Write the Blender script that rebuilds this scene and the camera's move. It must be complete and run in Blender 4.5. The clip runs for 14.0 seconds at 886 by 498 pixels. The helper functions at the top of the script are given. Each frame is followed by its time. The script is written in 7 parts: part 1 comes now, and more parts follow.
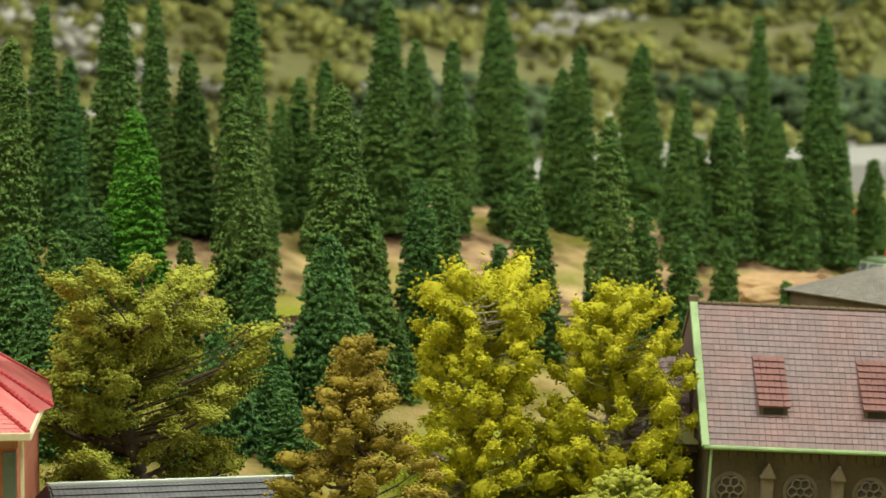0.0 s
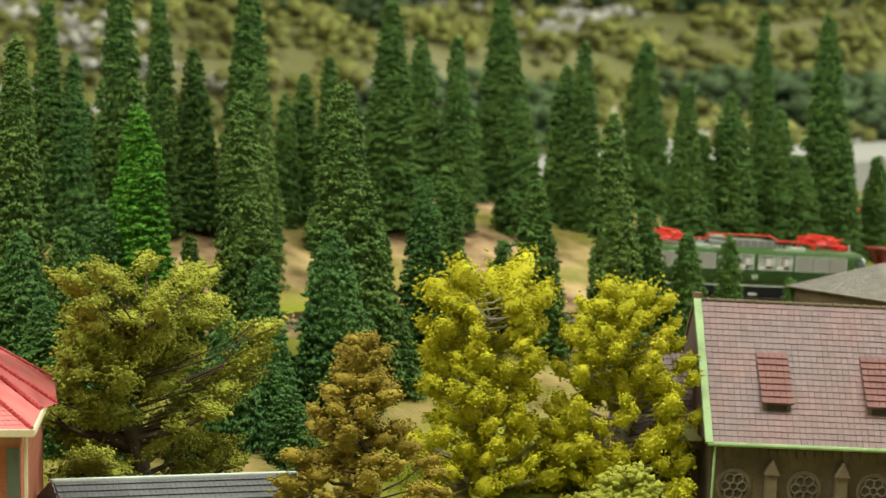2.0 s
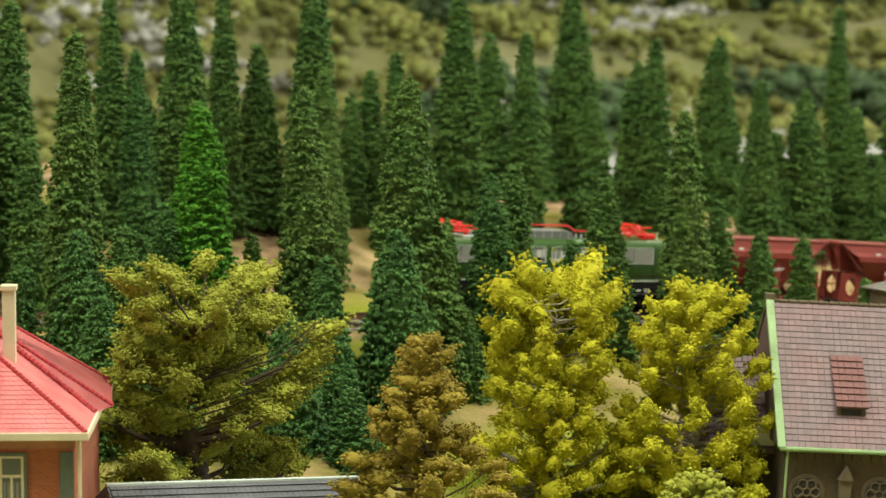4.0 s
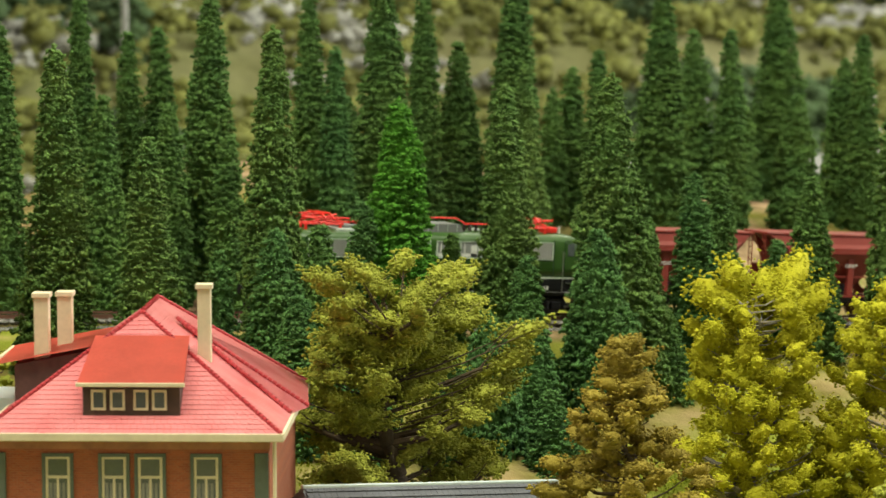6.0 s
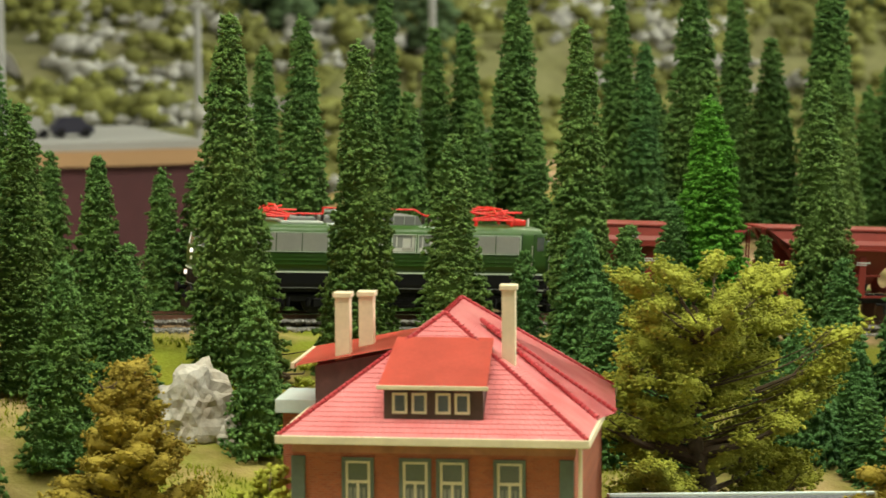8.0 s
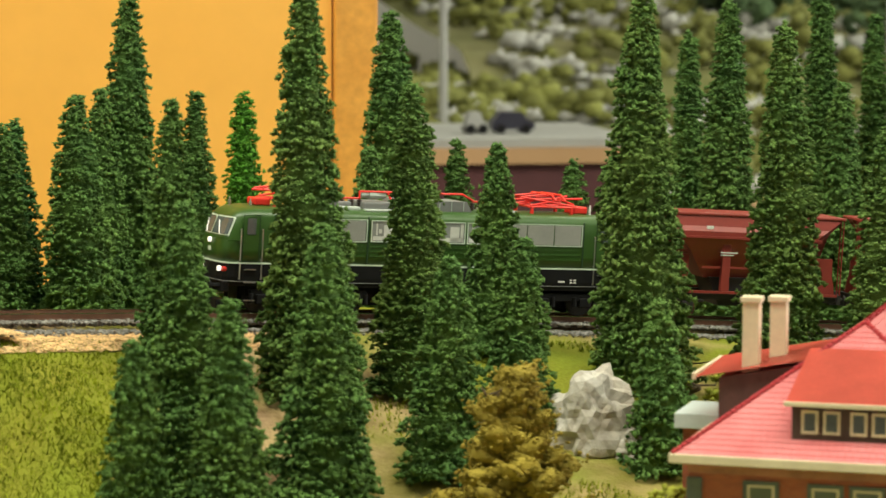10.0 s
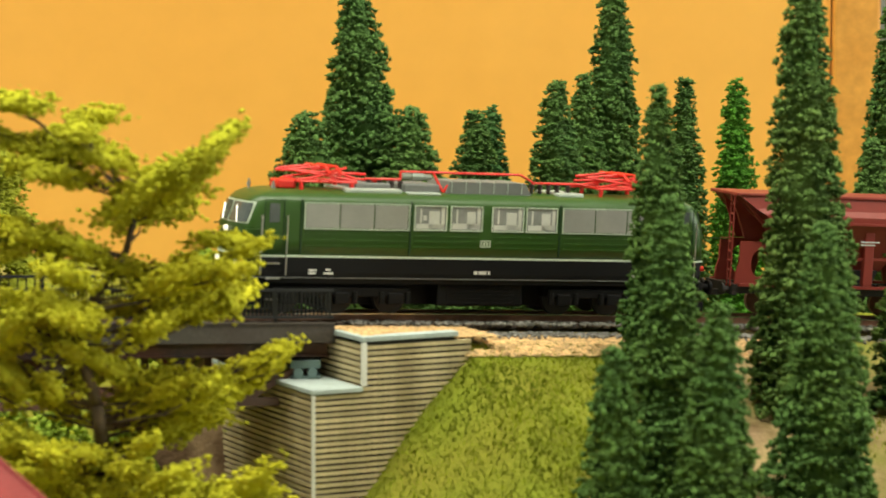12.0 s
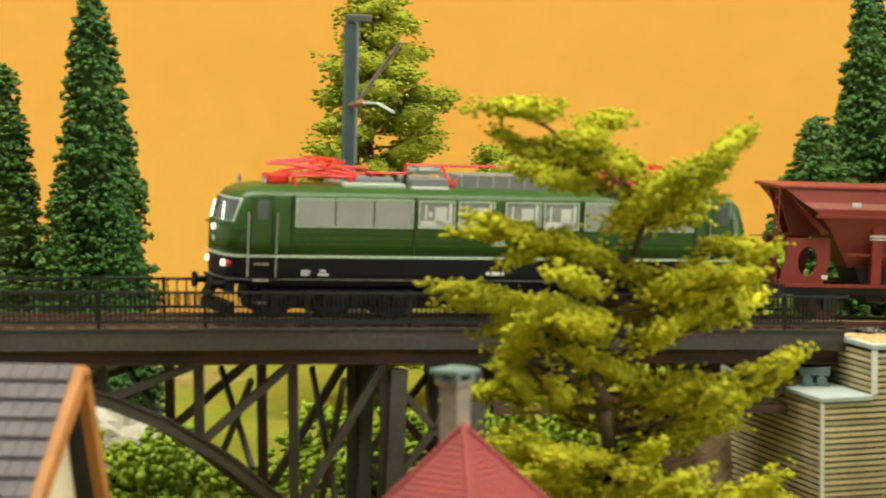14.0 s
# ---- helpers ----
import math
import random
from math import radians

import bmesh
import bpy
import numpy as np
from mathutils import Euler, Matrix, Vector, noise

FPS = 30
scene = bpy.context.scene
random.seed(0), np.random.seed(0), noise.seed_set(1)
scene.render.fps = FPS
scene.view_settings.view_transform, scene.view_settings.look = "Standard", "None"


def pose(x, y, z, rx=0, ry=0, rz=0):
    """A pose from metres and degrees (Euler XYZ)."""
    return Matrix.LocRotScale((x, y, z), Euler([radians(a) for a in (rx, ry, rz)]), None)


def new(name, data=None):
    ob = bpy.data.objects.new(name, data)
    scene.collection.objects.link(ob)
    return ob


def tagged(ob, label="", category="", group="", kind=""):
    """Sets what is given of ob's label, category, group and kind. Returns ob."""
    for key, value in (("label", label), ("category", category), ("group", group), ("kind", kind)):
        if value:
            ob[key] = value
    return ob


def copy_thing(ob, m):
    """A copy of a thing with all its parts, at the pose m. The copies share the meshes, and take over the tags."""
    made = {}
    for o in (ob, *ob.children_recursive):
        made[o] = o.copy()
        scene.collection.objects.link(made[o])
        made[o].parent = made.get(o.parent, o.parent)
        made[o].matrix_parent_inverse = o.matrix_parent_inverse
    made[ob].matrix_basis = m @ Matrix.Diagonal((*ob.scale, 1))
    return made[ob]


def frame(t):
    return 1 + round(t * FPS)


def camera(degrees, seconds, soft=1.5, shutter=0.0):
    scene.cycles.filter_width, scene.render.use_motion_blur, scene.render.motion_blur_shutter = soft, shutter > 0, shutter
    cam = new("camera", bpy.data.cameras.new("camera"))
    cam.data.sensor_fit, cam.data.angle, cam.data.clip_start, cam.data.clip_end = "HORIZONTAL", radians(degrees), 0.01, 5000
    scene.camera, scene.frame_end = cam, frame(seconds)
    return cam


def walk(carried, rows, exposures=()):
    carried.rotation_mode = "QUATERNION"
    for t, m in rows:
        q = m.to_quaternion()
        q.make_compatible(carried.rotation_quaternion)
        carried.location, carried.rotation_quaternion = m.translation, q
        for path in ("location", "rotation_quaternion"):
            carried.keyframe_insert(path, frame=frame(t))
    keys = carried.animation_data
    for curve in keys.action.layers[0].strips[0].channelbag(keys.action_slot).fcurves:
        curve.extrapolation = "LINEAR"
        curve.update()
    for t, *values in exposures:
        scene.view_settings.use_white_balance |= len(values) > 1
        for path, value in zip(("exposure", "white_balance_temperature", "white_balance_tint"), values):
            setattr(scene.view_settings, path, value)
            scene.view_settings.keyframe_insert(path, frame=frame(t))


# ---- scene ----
# The camera: long lens, pans after the train and creeps forward.
cam = camera(17.153, 14.0, soft=1.5, shutter=0.2)
cam.data.dof.use_dof = True
cam.data.dof.focus_distance = 1.42
cam.data.dof.aperture_fstop = 25.0


def cam_pose(x, y, z, pan, tilt, roll):
    return pose(x, y, z, 90, 0, -pan) @ pose(0, 0, 0, tilt, 0, 0) @ pose(0, 0, 0, 0, 0, -roll)


walk(cam, [
    (0.0, cam_pose(-0.1126, -0.1840, 0.1923, 31.939, -5.666, -0.210)),
    (0.5, cam_pose(-0.1122, -0.1847, 0.1924, 31.919, -5.668, -0.251)),
    (1.0, cam_pose(-0.1114, -0.1859, 0.1921, 31.874, -5.670, -0.236)),
    (1.5, cam_pose(-0.1118, -0.1848, 0.1923, 31.874, -5.697, -0.232)),
    (2.0, cam_pose(-0.1123, -0.1849, 0.1926, 31.836, -5.740, -0.244)),
    (2.2, cam_pose(-0.1112, -0.1837, 0.1922, 31.796, -5.732, -0.204)),
    (4.3, cam_pose(-0.0877, -0.1561, 0.1887, 29.878, -5.741, -0.157)),
    (4.5, cam_pose(-0.0858, -0.1545, 0.1882, 29.495, -5.729, -0.121)),
    (5.0, cam_pose(-0.0803, -0.1414, 0.1867, 28.482, -5.746, -0.023)),
    (5.5, cam_pose(-0.0776, -0.1353, 0.1862, 27.524, -5.740, -0.066)),
    (6.0, cam_pose(-0.0774, -0.1371, 0.1865, 26.393, -5.761, 0.055)),
    (6.5, cam_pose(-0.0780, -0.1396, 0.1868, 25.202, -5.753, 0.069)),
    (7.0, cam_pose(-0.0812, -0.1499, 0.1882, 23.776, -5.731, 0.150)),
    (7.5, cam_pose(-0.0792, -0.1432, 0.1874, 22.138, -5.710, 0.142)),
    (8.0, cam_pose(-0.0616, -0.0993, 0.1818, 20.392, -5.710, 0.280)),
    (8.2, cam_pose(-0.0581, -0.0956, 0.1816, 19.522, -5.719, 0.381)),
    (10.3, cam_pose(0.0001, 0.0345, 0.1651, 10.207, -5.661, -0.292)),
    (10.5, cam_pose(0.0005, 0.0504, 0.1650, 9.471, -5.728, -0.276)),
    (11.0, cam_pose(0.0030, 0.0800, 0.1613, 6.809, -5.714, -0.247)),
    (11.5, cam_pose(0.0053, 0.1065, 0.1586, 4.487, -5.742, -0.153)),
    (12.0, cam_pose(0.0066, 0.1107, 0.1577, 1.857, -5.724, -0.126)),
    (12.5, cam_pose(0.0068, 0.1105, 0.1578, -0.133, -5.736, 0.048)),
    (13.0, cam_pose(0.0082, 0.1117, 0.1576, -2.790, -5.696, 0.184)),
    (13.5, cam_pose(0.0077, 0.1139, 0.1576, -5.383, -5.624, 0.329)),
    (14.0, cam_pose(0.0085, 0.1137, 0.1583, -8.196, -5.628, 0.513)),
])

# ---- world and light: a closed exhibition hall with ceiling lights ----
world = bpy.data.worlds.new("hall_air")
scene.world = world
world.use_nodes = True
world.node_tree.nodes["Background"].inputs[0].default_value = (0.97, 0.97, 0.82, 1)
world.node_tree.nodes["Background"].inputs[1].default_value = 0.17
scene.view_settings.exposure = 0.0


def ceiling_lamp(x, y, sx, sy, watts, colour=(0.96, 0.96, 0.76)):
    data = bpy.data.lights.new("ceiling_lamp", "AREA")
    data.shape, data.size, data.size_y, data.energy, data.color = "RECTANGLE", sx, sy, watts, colour
    ob = new("ceiling_lamp", data)
    ob.matrix_world = pose(x, y, 2.35)
    return ob


ceiling_lamp(0.9, 0.4, 2.4, 0.5, 78)
ceiling_lamp(-1.3, 1.0, 2.0, 0.5, 77)
ceiling_lamp(2.8, 3.4, 2.6, 0.6, 62)


def east_fill_light(x, y, z, sx, sz, watts):
    """Fill light from the right for the roof slopes, added at an unseen window."""
    data = bpy.data.lights.new("east_fill_light", "AREA")
    data.shape, data.size, data.size_y, data.energy, data.color = "RECTANGLE", sz, sx, watts, (0.96, 0.98, 0.88)
    ob = new("east_fill_light", data)
    ob.matrix_world = pose(x, y, z, 0, 90, 0)


east_fill_light(6.92, 1.2, 1.25, 3.2, 1.1, 260)


# ---- materials ----
def mat(name, colour, rough=0.6, metal=0.0, vary=0.25, scale=60.0, fine=600.0, bump=0.0, bump_scale=None,
        dark=None, spread=(0.35, 0.65), per=None, per_amount=0.25, emit=0.0, spec=None, sub=0.0):
    """A procedural surface: base colour broken up by noise at two scales, a worn second colour, fine relief, and a shade per piece."""
    m = bpy.data.materials.new(name)
    m.use_nodes = True
    nt = m.node_tree
    b = nt.nodes["Principled BSDF"]
    b.inputs["Roughness"].default_value, b.inputs["Metallic"].default_value = rough, metal
    if spec is not None:
        b.inputs["Specular IOR Level"].default_value = spec

    def node(kind, **kw):
        n = nt.nodes.new(kind)
        for k, val in kw.items():
            n.inputs[k].default_value = val
        return n
    co = node("ShaderNodeTexCoord")
    big, small = node("ShaderNodeTexNoise", Scale=scale, Detail=4.0), node("ShaderNodeTexNoise", Scale=fine, Detail=3.0)
    for n in (big, small):
        nt.links.new(co.outputs["Object"], n.inputs["Vector"])
    ramp = node("ShaderNodeMapRange")
    ramp.inputs["From Min"].default_value, ramp.inputs["From Max"].default_value = spread
    nt.links.new(big.outputs["Fac"], ramp.inputs["Value"])
    mix = nt.nodes.new("ShaderNodeMix")
    mix.data_type = "RGBA"
    second = dark if dark else tuple(c * (1 - vary) for c in colour)
    mix.inputs["A"].default_value, mix.inputs["B"].default_value = (*colour, 1), (*second, 1)
    nt.links.new(ramp.outputs["Result"], mix.inputs["Factor"])
    hsv = node("ShaderNodeHueSaturation")
    nt.links.new(mix.outputs["Result"], hsv.inputs["Color"])
    val = node("ShaderNodeMapRange")
    val.inputs["To Min"].default_value, val.inputs["To Max"].default_value = 1 - vary * 0.8, 1 + vary * 0.8
    nt.links.new(small.outputs["Fac"], val.inputs["Value"])
    last = val.outputs["Result"]
    if per:
        if per == "island":
            r = nt.nodes.new("ShaderNodeNewGeometry").outputs["Random Per Island"]
        else:
            r = nt.nodes.new("ShaderNodeObjectInfo").outputs["Random"]
        pr = node("ShaderNodeMapRange")
        pr.inputs["To Min"].default_value, pr.inputs["To Max"].default_value = 1 - per_amount, 1 + per_amount
        nt.links.new(r, pr.inputs["Value"])
        mul = nt.nodes.new("ShaderNodeMath")
        mul.operation = "MULTIPLY"
        nt.links.new(last, mul.inputs[0])
        nt.links.new(pr.outputs["Result"], mul.inputs[1])
        last = mul.outputs[0]
    nt.links.new(last, hsv.inputs["Value"])
    nt.links.new(hsv.outputs["Color"], b.inputs["Base Color"])
    if sub:
        b.inputs["Subsurface Weight"].default_value = sub
        b.inputs["Subsurface Radius"].default_value = (0.002, 0.002, 0.001)
    if bump:
        bn = node("ShaderNodeTexNoise", Scale=bump_scale or fine, Detail=4.0)
        nt.links.new(co.outputs["Object"], bn.inputs["Vector"])
        bm_ = node("ShaderNodeBump", Strength=min(1.0, bump), Distance=0.001)
        nt.links.new(bn.outputs["Fac"], bm_.inputs["Height"])
        nt.links.new(bm_.outputs["Normal"], b.inputs["Normal"])
    if emit:
        b.inputs["Emission Color"].default_value, b.inputs["Emission Strength"].default_value = (*colour, 1), emit
    return m


M = dict(
    spruce=mat("spruce_flock", (0.1277, 0.2337, 0.0524), 0.85, vary=0.3, scale=25, fine=900, per="island", per_amount=0.22, dark=(0.0821, 0.1801, 0.0456), spec=0.2, bump=1.0, bump_scale=1500),
    spruce_olive=mat("spruce_flock_olive", (0.158, 0.252, 0.058), 0.85, vary=0.3, scale=25, fine=900, per="island", per_amount=0.22, dark=(0.100, 0.200, 0.048), spec=0.2, bump=1.0, bump_scale=1500),
    spruce_blue=mat("spruce_flock_blue", (0.1026, 0.2189, 0.057), 0.85, vary=0.3, scale=25, fine=900, per="island", per_amount=0.22, dark=(0.0684, 0.1687, 0.0479), spec=0.2, bump=1.0, bump_scale=1500),
    spruce_bright=mat("spruce_flock_bright", (0.1197, 0.3534, 0.0342), 0.85, vary=0.3, scale=25, fine=900, per="island", per_amount=0.22, spec=0.2, bump=1.0, bump_scale=1500),
    leaf_olive=mat("leaf_olive", (0.41, 0.43, 0.060), 0.85, vary=0.35, scale=30, fine=700, per="island", per_amount=0.13, dark=(0.31, 0.34, 0.048), spec=0.2, bump=1.0, bump_scale=1500),
    leaf_yellow=mat("leaf_yellow", (0.60, 0.56, 0.035), 0.85, vary=0.25, scale=30, fine=700, per="island", per_amount=0.13, dark=(0.49, 0.48, 0.025), spec=0.2, bump=1.0, bump_scale=1500),
    leaf_brown=mat("leaf_brown", (0.40, 0.31, 0.05), 0.85, vary=0.3, scale=30, fine=700, per="island", per_amount=0.13, dark=(0.29, 0.225, 0.038), spec=0.2, bump=1.0, bump_scale=1500),
    leaf_lime=mat("leaf_lime", (0.66, 0.62, 0.032), 0.85, vary=0.3, scale=30, fine=700, per="island", per_amount=0.13, dark=(0.50, 0.50, 0.027), spec=0.2, bump=1.0, bump_scale=1500),
    leaf_fresh=mat("leaf_fresh", (0.48, 0.50, 0.045), 0.8, vary=0.3, scale=40, fine=700, per="island", per_amount=0.13, dark=(0.35, 0.39, 0.035), spec=0.2, bump=1.0, bump_scale=1500),
    leaf_creeper=mat("leaf_creeper", (0.36, 0.46, 0.045), 0.8, vary=0.3, scale=40, fine=700, per="island", per_amount=0.2, dark=(0.22, 0.32, 0.03), spec=0.2),
    bark=mat("bark", (0.12, 0.085, 0.05), 0.9, vary=0.4, scale=150, fine=1200, bump=0.6),
    bark_pale=mat("bark_pale", (0.42, 0.38, 0.32), 0.85, vary=0.4, scale=150, fine=1200, bump=0.5, dark=(0.2, 0.17, 0.13)),
    wall_orange=mat("backdrop_paint", (0.95, 0.49, 0.10), 0.75, vary=0.06, scale=3.5, fine=60, dark=(0.90, 0.43, 0.075)),
    post_wood=mat("varnished_pine", (0.78, 0.38, 0.08), 0.45, vary=0.3, scale=14, fine=200, dark=(0.6, 0.25, 0.04)),
    soil=mat("soil", (0.50, 0.33, 0.17), 0.95, vary=0.3, scale=22, fine=500, bump=0.8, bump_scale=180, dark=(0.36, 0.22, 0.12)),
    ballast=mat("ballast_stone", (0.25, 0.24, 0.22), 0.9, vary=0.4, scale=200, fine=1500, per="island", per_amount=0.5),
    sand=mat("pale_straw_scatter", (0.82, 0.55, 0.27), 0.9, vary=0.3, scale=120, fine=900, per="island", per_amount=0.35),
    rail=mat("rusty_rail", (0.22, 0.11, 0.07), 0.5, 0.3, vary=0.3, scale=100, fine=900),
    railhead=mat("polished_railhead", (0.75, 0.73, 0.70), 0.2, 1.0, vary=0.1),
    sleeper=mat("sleeper_plastic", (0.075, 0.055, 0.045), 0.75, vary=0.3, scale=150, fine=1200, per="island", per_amount=0.3),
    steel=mat("bridge_steel", (0.075, 0.066, 0.058), 0.65, 0.1, vary=0.4, scale=35, fine=600, dark=(0.060, 0.044, 0.036), bump=0.2),
    steel_rust=mat("bridge_rust", (0.13, 0.055, 0.035), 0.8, 0.0, vary=0.4, scale=45, fine=600, dark=(0.065, 0.05, 0.045)),
    railing=mat("railing_black", (0.012, 0.013, 0.014), 0.65, vary=0.3, scale=80),
    blue_steel=mat("bearing_blue_grey", (0.16, 0.24, 0.24), 0.6, vary=0.25, scale=80),
    cap=mat("cap_stone", (0.48, 0.55, 0.54), 0.8, vary=0.25, scale=60, fine=700, bump=0.3),
    slat=mat("cream_layered_stone", (0.62, 0.52, 0.31), 0.85, vary=0.3, scale=70, fine=900, per="object", per_amount=0.18, dark=(0.44, 0.35, 0.19), bump=0.3),
    core=mat("mortar_dark", (0.05, 0.045, 0.04), 0.95, vary=0.3, scale=80),
    white=mat("white_paint", (0.78, 0.77, 0.72), 0.7, vary=0.12, scale=80),
    rock=mat("plaster_rock", (0.52, 0.49, 0.44), 0.9, vary=0.3, scale=55, fine=500, bump=1.0, bump_scale=220, dark=(0.36, 0.31, 0.25)),
    tile_red=mat("red_roof_tile", (0.74, 0.25, 0.26), 0.24, vary=0.16, scale=60, fine=800, per="object", per_amount=0.12, dark=(0.66, 0.18, 0.19)),
    red_plain=mat("red_sheet", (0.76, 0.145, 0.105), 0.26, vary=0.12, scale=60, fine=700),
    red_old=mat("weathered_red_tile", (0.34, 0.055, 0.055), 0.6, vary=0.2, scale=60, fine=700, dark=(0.27, 0.05, 0.05), spec=0.3),
    ridge_red=mat("red_ridge", (0.44, 0.035, 0.045), 0.4, vary=0.2, scale=80),
    cream=mat("cream_trim", (0.72, 0.63, 0.44), 0.55, vary=0.12, scale=60),
    mortar=mat("brick_mortar", (0.44, 0.20, 0.12), 0.9, vary=0.25, scale=120),
    shutter=mat("shutter_green_grey", (0.12, 0.15, 0.12), 0.6, vary=0.2, scale=100),
    dormer_dark=mat("dormer_wood", (0.085, 0.05, 0.042), 0.7, vary=0.3, scale=100),
    pane=mat("pane_grey", (0.10, 0.12, 0.12), 0.12, vary=0.2, scale=50, spec=0.8),
    curtain=mat("curtain", (0.26, 0.26, 0.24), 0.8, vary=0.3, scale=120),
    zinc=mat("pale_zinc", (0.58, 0.66, 0.66), 0.5, vary=0.12, scale=60),
    slate=mat("slate_purple", (0.145, 0.100, 0.115), 0.68, vary=0.22, scale=50, fine=700, per="object", per_amount=0.14, dark=(0.165, 0.103, 0.114)),
    slate_red=mat("dormer_tile", (0.235, 0.105, 0.105), 0.6, vary=0.25, scale=60, fine=700),
    copper=mat("copper_green", (0.36, 0.52, 0.27), 0.6, vary=0.25, scale=60, fine=500),
    church_stone=mat("church_sandstone", (0.125, 0.088, 0.052), 0.85, vary=0.35, scale=50, fine=500, bump=0.4, dark=(0.08, 0.058, 0.036), per="object", per_amount=0.15),
    church_trim=mat("church_trim", (0.16, 0.12, 0.078), 0.85, vary=0.3, scale=60),
    pale_slate=mat("pale_slate", (0.30, 0.28, 0.265), 0.6, vary=0.2, scale=60, fine=700, per="island", per_amount=0.12),
    grey_slate=mat("grey_slate", (0.12, 0.125, 0.145), 0.6, vary=0.25, scale=60, fine=700, per="object", per_amount=0.2),
    grey_roof=mat("grey_shingle", (0.125, 0.106, 0.118), 0.7, vary=0.2, scale=60, fine=700, per="object", per_amount=0.12),
    barge=mat("orange_barge_board", (0.46, 0.18, 0.04), 0.6, vary=0.25, scale=70),
    chimney_stone=mat("chimney_render", (0.3, 0.255, 0.21), 0.85, vary=0.3, scale=80, bump=0.3),
    loco_green=mat("loco_green", (0.033, 0.088, 0.013), 0.36, vary=0.08, scale=30, fine=300),
    loco_black=mat("loco_black", (0.006, 0.006, 0.007), 0.55, vary=0.2, scale=40, spec=0.22),
    loco_grey=mat("louvre_grey", (0.42, 0.42, 0.40), 0.5, vary=0.1, scale=80),
    loco_line=mat("pale_green_line", (0.60, 0.70, 0.58), 0.45, vary=0.05),
    loco_seam=mat("panel_seam", (0.010, 0.040, 0.010), 0.5, vary=0.1),
    loco_roof_grey=mat("roof_unit_grey", (0.20, 0.205, 0.20), 0.55, vary=0.15, scale=60),
    roof_pale=mat("roof_hatch_pale", (0.42, 0.47, 0.42), 0.45, vary=0.12, scale=60),
    panto=mat("pantograph_red", (0.85, 0.035, 0.025), 0.38, vary=0.1, scale=60),
    insul=mat("insulator_dark", (0.06, 0.04, 0.035), 0.35, vary=0.2),
    chrome=mat("bare_metal", (0.72, 0.72, 0.70), 0.28, 1.0, vary=0.1),
    interior=mat("cab_interior", (0.66, 0.66, 0.62), 0.7, vary=0.15, scale=60),
    machine_room=mat("machine_room_grey", (0.30, 0.31, 0.30), 0.15, vary=0.25, scale=90, spec=0.7),
    lettering=mat("white_lettering", (0.75, 0.75, 0.72), 0.6, vary=0.05),
    headlight=mat("headlight", (1.0, 0.93, 0.80), 0.3, vary=0.0, emit=1.1),
    redlight=mat("red_lens", (0.65, 0.04, 0.03), 0.25, vary=0.05),
    wagon_red=mat("wagon_oxide_red", (0.27, 0.040, 0.030), 0.45, vary=0.12, scale=40, fine=400),
    wagon_dark=mat("wagon_underframe", (0.020, 0.018, 0.018), 0.55, vary=0.2, scale=60),
    mast=mat("mast_grey_blue", (0.13, 0.20, 0.23), 0.55, vary=0.15, scale=60),
    copper_wire=mat("arm_copper", (0.42, 0.20, 0.10), 0.5, vary=0.2),
    maroon=mat("maroon_fascia", (0.085, 0.024, 0.028), 0.6, vary=0.2, scale=3, fine=60),
    board_tan=mat("fascia_tan", (0.50, 0.30, 0.15), 0.7, vary=0.15, scale=4),
    far_rock=mat("far_grey_rock", (0.43, 0.425, 0.40), 0.9, vary=0.3, scale=5, fine=40, per="island", per_amount=0.22, bump=0.5, bump_scale=30),
    far_ground=mat("far_meadow", (0.14, 0.15, 0.045), 0.95, vary=0.4, scale=4, fine=40, dark=(0.20, 0.19, 0.09)),
    far_green=mat("far_dark_green", (0.060, 0.105, 0.038), 0.9, vary=0.35, scale=8, fine=60, per="island", per_amount=0.22),
    far_yellow=mat("far_yellow_green", (0.195, 0.205, 0.048), 0.9, vary=0.35, scale=8, fine=60, per="island", per_amount=0.22),
    far_grey=mat("far_grey_road", (0.36, 0.36, 0.35), 0.85, vary=0.2, scale=3),
    car_dark=mat("far_car_paint", (0.03, 0.03, 0.05), 0.3, vary=0.1),
    hall_wall=mat("hall_wall", (0.72, 0.70, 0.65), 0.9, vary=0.06, scale=1.5, fine=40),
    hall_floor=mat("hall_floor", (0.28, 0.26, 0.24), 0.6, vary=0.15, scale=2, fine=40),
)


